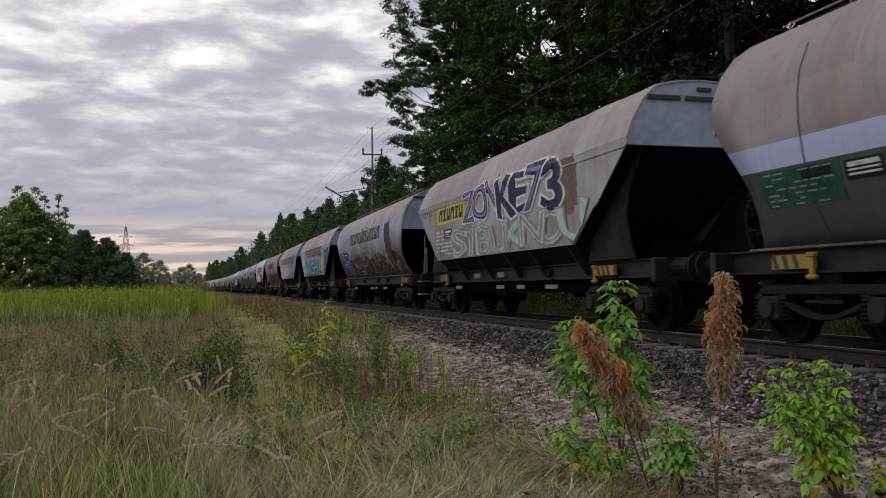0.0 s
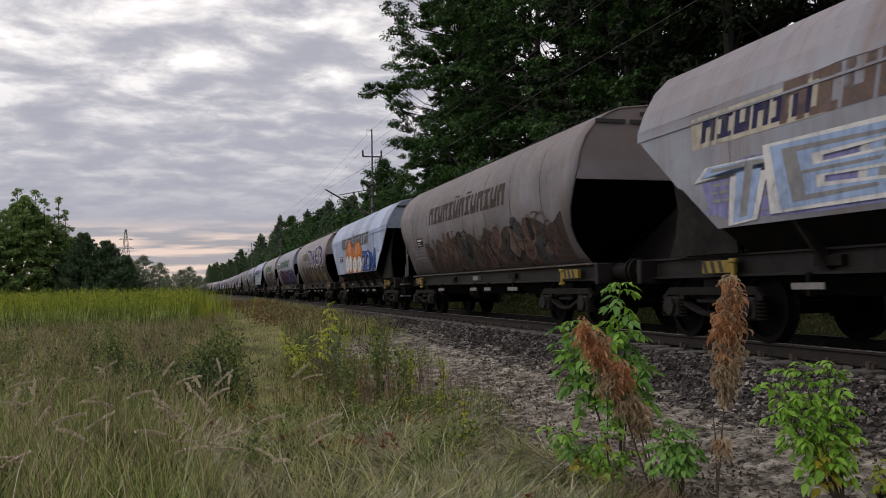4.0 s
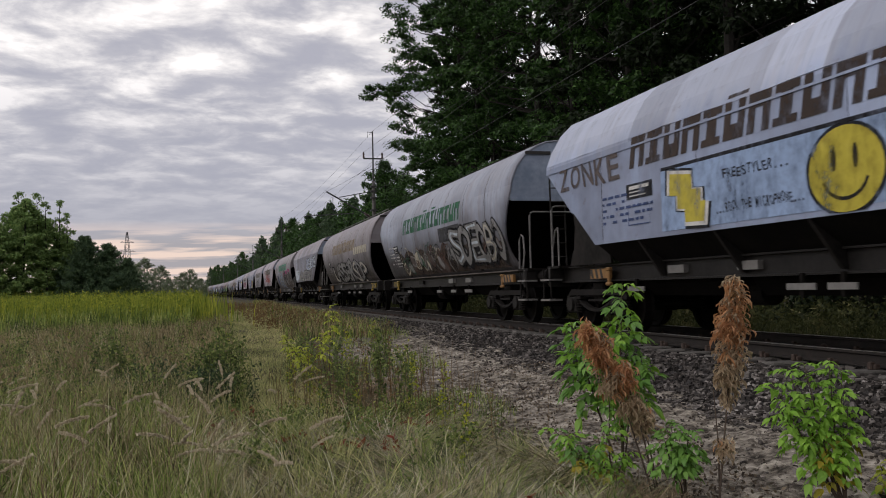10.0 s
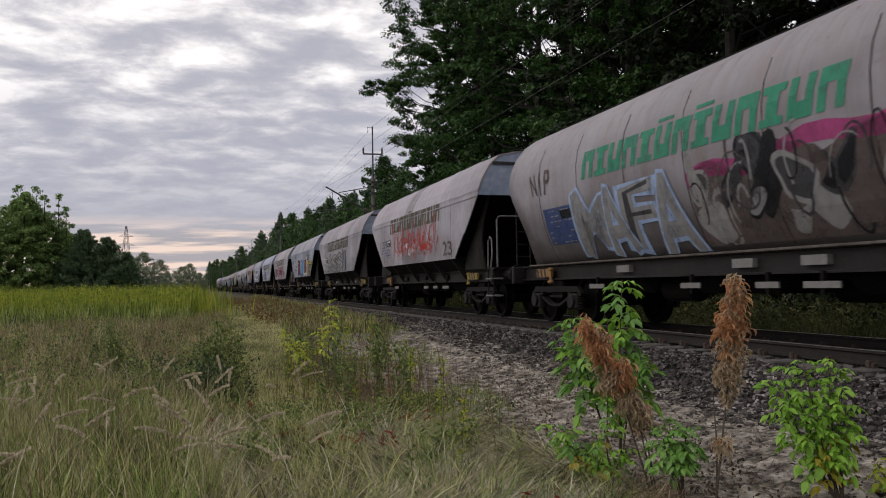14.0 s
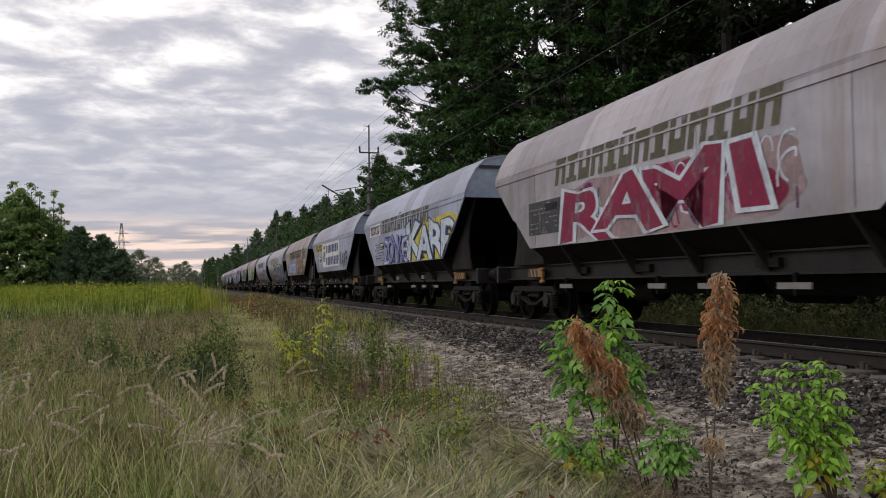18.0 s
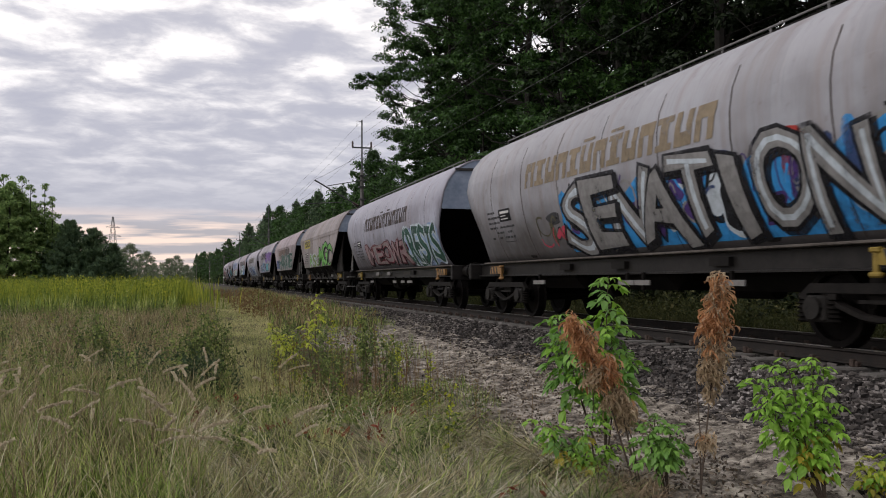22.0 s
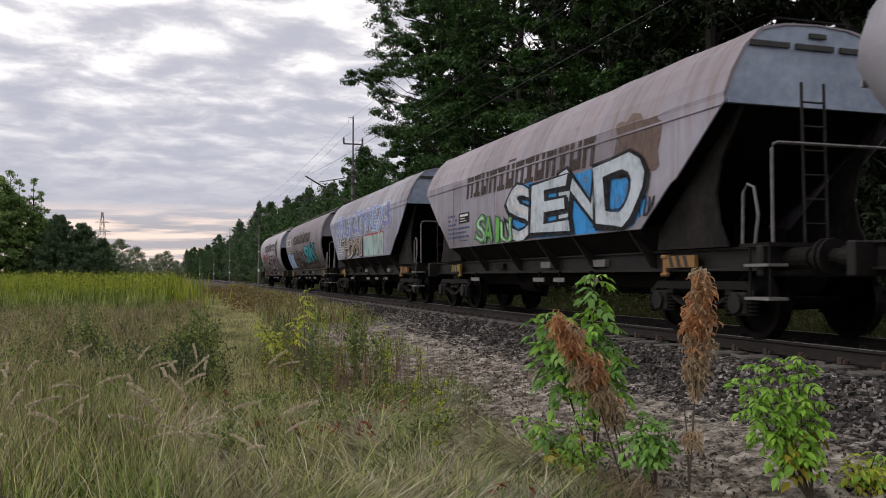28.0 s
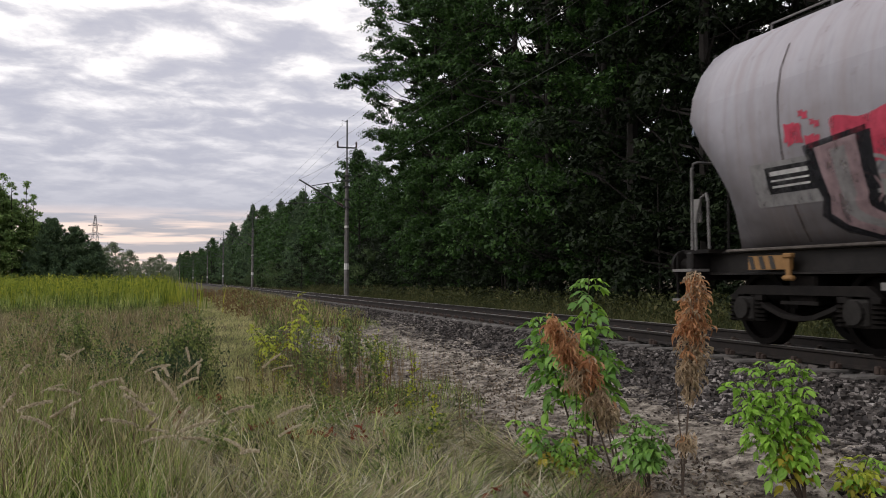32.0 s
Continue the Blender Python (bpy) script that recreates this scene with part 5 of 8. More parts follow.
paint_on(6, "dome", "", 0.51, -1.82, 2.83, 1.47, "orange", "white")
paint_on(6, "wild", "ZORA", -1.97, -4.77, 2.28, 1.50, "blue", "navy", "skyblue")
paint_on(6, "tag", "LT.", -4.84, -5.17, 2.40, 2.22, "black")
paint_on(7, "brand", "6", 3.25, 0.20, 3.07, 2.66, "olive")
paint_on(7, "fill", "", 1.9, -0.6, 2.55, 2.18, "steel", "steel")
paint_on(7, "wild", "ZONKE73", 0.76, -5.46, 3.23, 2.28, "violet", "white", "dblue")
paint_on(7, "tag", "JETZT!", -4.67, -5.35, 3.13, 2.99, "white")
paint_on(7, "tag", "ALLES", -3.84, -4.42, 3.16, 3.04, "white")
paint_on(7, "mural", "", 3.9, -6.35, 2.34, 1.24, "dbrown", "brown", "olive", "rust", "tan", "black", "dbrown")
paint_on(8, "brand", "MILLET", 6.28, 3.77, 3.04, 2.45, "navy", "white")
paint_on(8, "mural", "", 4.3, -5.9, 2.42, 1.26, "black", "plum", "black", "violet", "dgrey", "dgreen")
paint_on(8, "wild", "ROM", 3.84, 0.2, 2.28, 1.42, "plum", "black", "maroon")
paint_on(8, "wild", "YAZON", -0.63, -5.20, 2.25, 1.33, "violet", "black", "lilac")
paint_on(8, "blob", "", -3.97, -4.24, 2.43, 2.06, "emerald", "white")
paint_on(8, "blob", "", -4.55, -4.93, 2.35, 1.92, "emerald", "white")
paint_on(9, "fill", "", 6.30, 3.74, 2.22, 1.26, "dgrey", "dgrey")
paint_on(9, "mural", "", 3.7, -6.0, 2.05, 1.24, "dbrown", "dgrey", "black", "dgrey", "brown")
paint_on(9, "marks", "", 5.55, 4.15, 2.20, 1.62, "black", "steel")
paint_on(9, "wild", "SNATCH", 3.52, -5.35, 2.42, 1.46, "grime", "black", "steel")
paint_on(9, "tag", "SWST", -5.43, -6.05, 2.18, 2.05, "black")
paint_on(9, "tag", "UPSC", -5.58, -6.24, 1.97, 1.86, "black")
paint_on(10, "fill", "", 2.31, -4.49, 2.45, 1.57, "skyblue", "black")
paint_on(10, "tag", "FREESTYLER...", 0.81, -0.49, 2.27, 2.14, "black")
paint_on(10, "tag", "...ROCK THE MICROPHONE...", 0.97, -0.72, 1.84, 1.71, "black")
paint_on(10, "bolt", "", 2.16, 1.12, 2.43, 1.59, "yellow", "white")
paint_on(10, "bolt", "", -2.67, -3.79, 2.40, 1.54, "yellow", "white")
paint_on(10, "smile", "", -0.78, -1.89, 2.45, 1.49, "yellow", "black")
paint_on(10, "tag", "ZONKE", 5.91, 3.53, 2.97, 2.54, "grime")
paint_on(10, "tag", "ZONKO", -4.68, -5.10, 3.09, 2.66, "black")
paint_on(10, "marks", "", 4.20, 2.56, 2.38, 1.74, "black", "dblue")
paint_on(11, "mural", "", 4.2, -1.5, 2.22, 1.28, "dbrown", "cream", "brown", "black", "dgreen", "steel", "grime")
paint_on(11, "fill", "", -1.0, -3.0, 2.52, 2.12, "dgrey", "dgrey")
paint_on(11, "mural", "", -1.0, -5.9, 2.05, 1.28, "dbrown", "dgrey", "steel", "brown", "black")
paint_on(11, "wild", "SOE", -2.2, -4.4, 2.45, 1.45, "steel", "black", "ice")
paint_on(11, "wild", "OBO", -4.4, -6.0, 2.30, 1.43, "steel", "black", "cream")
paint_on(12, "bars", "", -2.78, -5.90, 2.72, 2.41, "cream")
paint_on(12, "wild", "LASSERSDP", 3.60, -4.83, 2.13, 1.28, "steel", "black", "cream")
paint_on(13, "wild", "GEIDE", -1.22, -5.44, 2.88, 2.25, "ice", "black", "lilac")
paint_on(13, "wild", "VOGESIR", 2.40, -4.07, 2.15, 1.55, "steel", "black", "cream")
paint_on(13, "fill", "", 4.95, 2.87, 2.29, 1.62, "ice", "ice")
paint_on(13, "marks", "", 4.38, 3.0, 2.25, 1.66, "black", "dblue")
paint_on(14, "mural", "", -0.05, -6.0, 2.62, 1.28, "grime", "dgrey", "steel", "black", "steel", "grime")
paint_on(14, "wild", "MAFA", 3.56, 0.14, 2.36, 1.28, "steel", "skyblue", "dgrey")
paint_on(14, "band", "", -0.00, -5.6, 2.31, 2.11, "magenta")
paint_on(14, "data", "", 5.07, 3.69, 2.25, 1.55, "dblue")
paint_on(14, "tag", "NIP", 5.6, 4.6, 3.0, 2.55, "grime")
paint_on(15, "scrawl", "", 2.9, -2.9, 2.98, 1.60, "red", "red")
paint_on(15, "scrawl", "", 2.3, -2.4, 2.60, 1.70, "red", "red")
paint_on(15, "mural", "", 2.4, -2.3, 2.35, 1.75, "none", "red", "pinkgrey", "ice")
paint_on(15, "tag", "23", -3.38, -4.34, 2.00, 1.62, "grime")
paint_on(15, "marks", "", 4.6, 3.17, 2.42, 1.80, "black", "dblue")
paint_on(16, "wild", "ASSI", 3.00, -2.80, 2.40, 1.60, "steel", "dgrey", "dblue")
paint_on(17, "tag", "ZONKE", 3.96, 2.62, 3.04, 2.82, "black")
paint_on(17, "scrawl", "", 5.6, 4.3, 2.75, 2.35, "black", "none")
paint_on(17, "tag", "73", 3.57, 3.17, 2.72, 2.50, "black")
paint_on(17, "blob", "", 1.96, 0.60, 2.65, 1.62, "maroon", "black")
paint_on(17, "blob", "", 0.01, -1.04, 2.62, 1.58, "azure", "black")
paint_on(17, "blob", "", -1.63, -2.89, 2.67, 1.60, "maroon", "white")
paint_on(17, "wild", "TIT", -3.16, -5.12, 2.38, 1.51, "yellow", "black", "olive")
paint_on(17, "scrawl", "", -3.2, -4.3, 2.85, 2.43, "black", "none")
paint_on(17, "marks", "", 3.9, 2.66, 2.38, 1.80, "black", "dgrey")
paint_on(18, "mural", "", 2.75, -3.35, 2.52, 1.58, "none", "crimson", "magenta", "ice", "crimson", "plum")
paint_on(18, "wild", "RAMI", 2.72, -3.25, 2.51, 1.60, "crimson", "ice", "magenta", "pinkgrey")
paint_on(18, "data", "", 4.53, 2.99, 2.40, 1.75, "dgrey")
paint_on(19, "brand", "MILLET", 5.27, 3.51, 3.04, 2.60, "dbrown", "white")
paint_on(19, "wild", "ZONKE", 2.69, -0.67, 2.40, 1.60, "lilac", "dblue", "ice")
paint_on(19, "wild", "KARP", -0.80, -5.88, 2.66, 1.56, "ice", "dblue", "none", "yellow")
paint_on(19, "marks", "", 4.34, 2.82, 2.31, 1.67, "black", "dgrey")
paint_on(20, "brand", "MILLET", 5.22, 2.64, 3.04, 2.55, "navy", "yellow")
paint_on(20, "fill", "", 2.64, -2.74, 2.96, 1.73, "white", "white")
paint_on(20, "bars", "8", 1.36, -2.35, 2.81, 2.43, "dblue")
paint_on(20, "bars", "8", 1.38, -2.55, 2.23, 1.82, "dblue")
for q in (2.30, 2.03, 1.76):
    paint_on(20, "fill", "", q + .10, q - .10, 2.55, 2.0, "dblue", "dblue")
    paint_on(20, "fill", "", q + .10, q - .10, 2.85, 2.66, "dgrey", "dgrey")
paint_on(20, "tag", "KARP", -2.84, -4.90, 2.35, 1.70, "black")
paint_on(20, "marks", "", 4.2, 3.0, 2.30, 1.70, "black", "white")
paint_on(21, "fill", "", 1.2, -0.7, 2.35, 1.70, "lilac", "lilac")
paint_on(21, "fill", "", 4.9, 3.3, 2.40, 1.72, "steel", "steel")
paint_on(21, "wild", "ETOS", 3.2, -0.40, 2.28, 1.72, "skyblue", "lilac", "ice")
paint_on(21, "wild", "HIPPIE", -0.84, -4.20, 2.46, 1.65, "ochre", "dblue", "tan")
paint_on(21, "tag", "OCK!", -4.3, -5.4, 2.45, 2.05, "white")
paint_on(21, "stain", "", -3.64, -5.02, 3.16, 2.35, "rust")
paint_on(22, "mural", "", 1.75, -6.1, 2.50, 1.30, "azure", "black", "azure", "steel", "violet", "dblue", "ice")
paint_on(22, "mural", "", 2.9, 1.7, 2.1, 1.4, "none", "pinkred", "dgrey", "olive")
paint_on(22, "wild", "SENATION", 1.56, -5.63, 2.41, 1.38, "steel", "black", "ice")
paint_on(22, "stain", "", -4.3, -4.8, 2.5, 1.95, "red")
paint_on(23, "mural", "", 3.3, -2.4, 2.05, 1.35, "none", "pinkgrey", "maroon", "steel", "pinkgrey")
paint_on(23, "wild", "MEOWR", 3.20, -2.77, 2.08, 1.35, "pinkgrey", "maroon", "steel")
paint_on(23, "wild", "CRESTS", -2.48, -6.12, 2.34, 1.30, "dgreen", "ice", "pine", "skyblue")
paint_on(24, "brand", "MILLET", 4.50, 2.38, 3.04, 2.57, "navy", "yellow")
paint_on(24, "wild", "KSO", 2.09, -1.06, 2.12, 1.52, "olivegreen", "ice", "green")
paint_on(24, "wild", "MGC", -1.03, -4.78, 2.54, 1.55, "green", "black", "steel")
paint_on(25, "stain", "", 3.31, -1.2, 3.03, 2.35, "rust")
paint_on(25, "stain", "", -0.6, -3.1, 3.03, 2.45, "grime")
paint_on(25, "mural", "", 2.6, -4.5, 2.5, 1.65, "none", "pine", "steel", "pinkgrey", "pine")
paint_on(25, "wild", "HAKATE", 2.63, -4.59, 2.54, 1.62, "pine", "steel", "dgreen")
paint_on(25, "data", "", 4.85, 2.79, 2.26, 1.65, "dblue")
paint_on(26, "wild", "ZONKE", 2.96, -1.24, 3.21, 2.64, "dgrey", "steel", "black")
paint_on(26, "wild", "MURSCH", 3.23, -1.47, 2.29, 1.61, "dgrey", "skyblue", "teal")
paint_on(26, "wild", "UNIO", -0.99, -6.06, 3.08, 2.37, "purple", "lilac", "pinkgrey")
paint_on(26, "blob", "", -1.47, -3.62, 2.26, 1.61, "teal", "dgreen")
paint_on(27, "text", "M.R.O.", 0.76, -0.78, 2.43, 2.26, "olivegreen")
paint_on(27, "mural", "", 3.7, -3.9, 2.15, 1.28, "none", "dblue", "ice", "dgrey", "steel")
paint_on(27, "wild", "SLAMK", 3.64, -3.39, 2.22, 1.32, "dblue", "ice", "skyblue")
paint_on(27, "fill", "", 4.54, 3.72, 2.53, 2.24, "steel", "steel")
paint_on(27, "panel", "", 4.49, 3.77, 2.33, 2.01, "black")
paint_on(28, "wild", "SAIU", 2.48, 0.46, 2.05, 1.54, "green", "dgreen", "ice")
paint_on(28, "wild", "SEND", 0.45, -4.48, 2.55, 1.58, "ice", "black", "white", "azure")
paint_on(28, "stain", "", -3.73, -5.09, 3.23, 2.30, "rust")
paint_on(28, "tag", "HZK", -4.3, -5.0, 1.95, 1.65, "black")
paint_on(29, "wild", "SRGYZONKE73", 4.64, -4.48, 3.23, 2.45, "lilac", "ice", "skyblue")
paint_on(29, "fill", "", -0.64, -3.6, 2.26, 1.54, "paleteal", "red")
paint_on(29, "mural", "", -0.64, -3.6, 2.26, 1.56, "none", "paleteal", "red", "cream", "teal")
paint_on(29, "wild", "HOMI", 3.01, -0.55, 2.26, 1.59, "cream", "grime", "maroon")
paint_on(30, "brand", "MILLET", 6.08, 4.39, 3.04, 2.60, "dbrown", "white")
paint_on(30, "fill", "", 6.20, 3.85, 2.14, 1.32, "skyblue", "skyblue")
paint_on(30, "mural", "", 3.6, -4.6, 2.3, 1.32, "grime", "dgrey", "grime", "steel", "dbrown")
paint_on(30, "wild", "NAM", 3.34, -0.40, 2.21, 1.47, "grime", "black", "steel")
paint_on(30, "wild", "SMK", -0.98, -4.2, 2.40, 1.58, "cyan", "black", "teal")
paint_on(31, "mural", "", 4.4, -4.6, 2.05, 1.26, "none", "pinkgrey", "grime", "dgrey", "steel")
paint_on(31, "blob", "", 4.46, 3.43, 2.52, 2.00, "pinkred", "pinkred")
paint_on(31, "blob", "", -1.86, -2.46, 2.39, 2.04, "pinkred", "pinkred")
for y, z, r in ((5.0, 2.44, .11), (4.72, 2.30, .08), (4.82, 2.62, .04), (4.66, 2.50, .035), (4.60, 2.12, .04), (4.74, 2.06, .03), (4.62, 1.95, .03)):
    paint_on(31, "blob", "", y + r, y - r, z + r, z - r, "pinkred", "pinkred")
paint_on(31, "wild", "UPSC", 4.46, -3.00, 2.26, 1.29, "pinkgrey", "black", "steel")
paint_on(31, "scrawl", "", -2.6, -5.6, 2.35, 1.40, "black", "black")
paint_on(31, "stain", "", -3.5, -4.7, 3.30, 2.15, "dbrown")
paint_on(31, "fill", "", 5.75, 4.55, 2.16, 1.66, "steel", "steel")
paint_on(31, "panel", "", 5.50, 4.75, 2.10, 1.80, "black")


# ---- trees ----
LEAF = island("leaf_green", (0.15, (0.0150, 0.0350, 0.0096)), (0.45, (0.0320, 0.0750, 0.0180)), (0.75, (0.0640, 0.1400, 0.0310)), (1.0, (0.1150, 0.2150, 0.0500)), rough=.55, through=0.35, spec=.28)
# the same foliage in a darkened copy, for the wood's shaded trees and shrubs
LEAF_SHADED = island("leaf_shade", (0.15, (0.0055, 0.0108, 0.0040)), (0.55, (0.0115, 0.0215, 0.0070)), (1.0, (0.0300, 0.0490, 0.0155)), rough=.6, through=0.25, spec=0.2)
NEEDLE = island("needle_green", (0.1, (0.0411, 0.0785, 0.0449)), (0.6, (0.0897, 0.1457, 0.0710)), (1.0, (0.1625, 0.2298, 0.1047)), through=0.2)
SHRUB = island("shrub_leaf", (0.1, (0.036, 0.060, 0.024)), (0.5, (0.072, 0.114, 0.042)), (1.0, (0.144, 0.192, 0.084)), through=0.35)
ASPEN = island("aspen_leaf", (0.1, (0.0810, 0.1350, 0.0468)), (0.5, (0.1710, 0.2700, 0.0828)), (1.0, (0.3600, 0.4680, 0.1710)), through=0.35, spec=.2)
# leaf green greyed and lightened, with distance haze put into the colour
HAZED_LEAF = island("hazed_leaf", (0.1, (0.1125, 0.1425, 0.0930)), (0.5, (0.1800, 0.2175, 0.1380)), (1.0, (0.2850, 0.3150, 0.2100)), through=0.3, spec=.2)
BARK = simple("bark", (0.0075, 0.0062, 0.0052), (0.0240, 0.0198, 0.0165), 5.0, 0.95, 0, 0.9)


def leaf_cloud(rs, centres, radii, per, size, flat=0.75, drop=0.0, tri=False, slim=0.5, outward=False):
    """Leaves scattered round clump centres; returns vertices and faces."""
    C = np.repeat(np.asarray(centres), per, 0)
    Rr = np.repeat(np.asarray(radii), per)[:, None]
    n = len(C)
    d = rs.randn(n, 3)
    d /= np.linalg.norm(d, axis=1)[:, None]
    P = C + d * Rr * (rs.rand(n, 1) ** 0.45) * np.array([1, 1, flat])
    if outward:
        nrm = d * .9 + .55 * rs.randn(n, 3) + np.array([0, 0, .75])
        a = np.cross(nrm, rs.randn(n, 3))
        b = np.cross(nrm, a)
    else:
        a = rs.randn(n, 3)
        a[:, 2] -= drop
        b = np.cross(a, rs.randn(n, 3))
    a /= np.linalg.norm(a, axis=1)[:, None]
    b /= np.linalg.norm(b, axis=1)[:, None]
    s = size * (0.6 + 0.8 * rs.rand(n, 1))
    if tri:
        V = np.stack([P - a * s - b * s * slim, P - a * s * .6 + b * s * slim * 1.2, P + a * s], 1).reshape(-1, 3)
        return V, np.arange(3 * n).reshape(-1, 3)
    V = np.stack([P - a * s, P - b * s * slim + a * s * .1, P + a * s, P + b * s * slim + a * s * .1], 1).reshape(-1, 3)
    return V, np.arange(4 * n).reshape(-1, 4)


def broadleaf(seed, height, spread, low=0.10, clumps=170, per=62, size=0.15, mat=None, drift=0.03, puff=1.0, tri=True, limbs=4):
    rs = np.random.RandomState(seed)
    bm = bmesh.new()
    lean = rs.randn(2) * drift * height
    trunk = [Vector((0, 0, -0.3)), Vector((lean[0] * .2, lean[1] * .2, height * 0.3)), Vector((lean[0] * .6, lean[1] * .6, height * 0.62)), Vector((lean[0], lean[1], height * 0.93))]
    tube(bm, trunk, 0.011 * height, 7, 0.002 * height)
    cs, rad = [], []
    lobes = [(rs.rand() * 6.28, low + (1 - low) * rs.rand(), 0.75 + .6 * rs.rand()) for _ in range(9)]
    while len(cs) < clumps:
        h = low + (1 - low) * rs.rand()
        a = rs.rand() * 2 * math.pi
        env = spread * (math.sin(math.pi * min(1, (h - low) / (1 - low) * 0.86 + 0.16)) ** 0.6)
        k = max(q * math.exp(-((h - lh) / .16) ** 2) * max(0, math.cos(a - la)) for la, lh, q in lobes)
        env *= 0.72 + 0.55 * k
        r = env * (rs.rand() ** 0.5)
        cs.append((lean[0] * h + r * math.cos(a), lean[1] * h + r * math.sin(a), h * height))
        rad.append((0.45 + 0.8 * rs.rand()) * max(.42, height / 20) * puff)
    for p in cs[::limbs]:
        z0 = max(height * 0.05, p[2] - 0.35 * math.hypot(p[0], p[1]) - 0.04 * height)
        f = z0 / height
        tube(bm, [(lean[0] * f, lean[1] * f, z0), (p[0] * .55, p[1] * .55, z0 + (p[2] - z0) * .45), p], 0.004 * height, 4, 0.001 * height)
    V, F = leaf_cloud(rs, cs, rad, per, size, 0.6, tri=tri, outward=True)
    return mesh_of("trunk", bm, BARK), mesh_np("crown", V, F, mat or LEAF)


def canopy_tree(seed, height, spread, low, boughs, per, size, mat, tri=False, reach=()):
    """A tall tree whose boughs each carry leaf clumps on their upper side, with dark gaps between."""
    rs = np.random.RandomState(seed)
    bm = bmesh.new()
    lean = rs.randn(2) * .02 * height
    tube(bm, [(0, 0, -.3), (lean[0] * .3, lean[1] * .3, height * .35), (lean[0] * .6, lean[1] * .6, height * .65), (lean[0], lean[1], height * .95)], .010 * height, 7, .002 * height)
    lobes = [(rs.rand() * 6.28, low + (1 - low) * rs.rand(), .8 + .5 * rs.rand()) for _ in range(10)]
    spots = []
    for i in range(boughs):
        h = low + (1 - low) * (i + rs.rand()) / boughs
        a = rs.rand() * 6.28
        f = (h - low) / (1 - low)
        env = spread * (math.sin(math.pi * min(1, f * .80 + .20)) ** .5)
        k = max(q * math.exp(-((h - lh) / .14) ** 2) * max(0, math.cos(a - la)) for la, lh, q in lobes)
        spots.append((a, h, env * (.70 + .34 * k) * (.30 + .70 * rs.rand() ** .5), (.75 + .75 * rs.rand()) * (1.1 - .4 * h)))
    spots += [(radians(a), h, r, q) for a, h, r, q in reach]
    cs, rad = [], []
    for a, h, r, R in spots:
        c = Vector((lean[0] * h + r * math.cos(a), lean[1] * h + r * math.sin(a), h * height))
        z0 = max(.06 * height, c.z - .30 * r - .03 * height)
        tube(bm, [(lean[0] * h, lean[1] * h, z0), (c.x * .6, c.y * .6, z0 + (c.z - z0) * .35), c], .0022 * height, 3, .0006 * height)
        for j in range(7):
            d = Vector((rs.randn(), rs.randn(), abs(rs.randn()) * .9 - .25)).normalized()
            q = R * (.55 + .55 * rs.rand())
            cs.append((c.x + d.x * q, c.y + d.y * q, c.z + d.z * q * .60))
            rad.append(R * (.30 + .26 * rs.rand()))
    V, F = leaf_cloud(rs, cs, rad, per, size, .55, tri=tri, outward=True)
    return mesh_of("trunk", bm, BARK), mesh_np("crown", V, F, mat)


def pine(seed, height, spread, limbs=200, per=9, size=0.25):
    rs = np.random.RandomState(seed)
    bm = bmesh.new()
    tube(bm, [(0, 0, -0.3), (0.1, 0, height * .5), (0, 0.05, height * .98)], 0.012 * height, 6, 0.002 * height)
    cs, rad = [], []
    for i in range(limbs):
        h = 0.05 + 0.92 * ((i // 5 + .3 * rs.rand()) * 5 / limbs) ** 0.9
        env = spread * (1 - h) ** 0.75 * (0.6 + 0.55 * rs.rand()) + 0.05
        a = rs.rand() * 2 * math.pi
        zz = h * height
        rise = 0.22 * env + .25 * h
        tip = (env * math.cos(a), env * math.sin(a), zz + rise)
        tube(bm, [(0, 0, zz), tip], 0.025, 3, 0.006)
        for q in np.linspace(.3, 1.0, 5):
            cs.append((tip[0] * q, tip[1] * q, zz + rise * q * q))
            rad.append(.07 + .15 * env * (1.15 - .75 * q))
    for q in np.linspace(.93, 1.0, 5):
        cs.append((0, 0, q * height))
        rad.append(.10)
    V, F = leaf_cloud(rs, cs, rad, per, size, 0.7, -0.9, True, .20)
    return mesh_of("trunk", bm, BARK), mesh_np("crown", V, F, NEEDLE)


def plant_tree(meshes, name, label, x, y, scale=1.0, turn=0.0, group="trees of the wood", category="tree", tall=1.0):
    t = thing(name, label, category, group)
    part("trunk" if category == "tree" else "stem", meshes[0], None, t)
    part("crown" if category == "tree" else "foliage", meshes[1], None, t)
    t.matrix_basis = pose(x, y, ground_z(x, y), 0, 0, turn) @ Matrix.Diagonal((scale, scale, scale * tall, 1))
    return t


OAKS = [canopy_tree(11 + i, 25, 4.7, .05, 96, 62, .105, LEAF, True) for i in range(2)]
DEEP = [canopy_tree(21 + i, 25, 4.9, .05, 92, 54, .105, LEAF if i == 2 else LEAF_SHADED, True) for i in range(3)]
BACK = [canopy_tree(26 + i, 25, 5.0, .05, 76, 40, .15, LEAF_SHADED, True) for i in range(2)]
LEFTWARD = 163
REACH = [(LEFTWARD + a, h, 4.3 + d, q) for h, d, q in ((.42, -1.5, 1.2), (.48, -1.1, 1.2), (.54, -.6, 1.3), (.60, .1, 1.3), (.66, .7, 1.3), (.72, .2, 1.3), (.78, .0, 1.3), (.84, .2, 1.3), (.90, .3, 1.2), (.97, .0, 1.2)) for a in (-16, 4)]
EDGE = canopy_tree(15, 25, 5.0, .12, 120, 84, .10, LEAF, True, reach=REACH + [(LEFTWARD, .655, 6.5, 1.0), (LEFTWARD, .635, 5.7, 1.1), (LEFTWARD - 14, .67, 5.5, 1.0)])
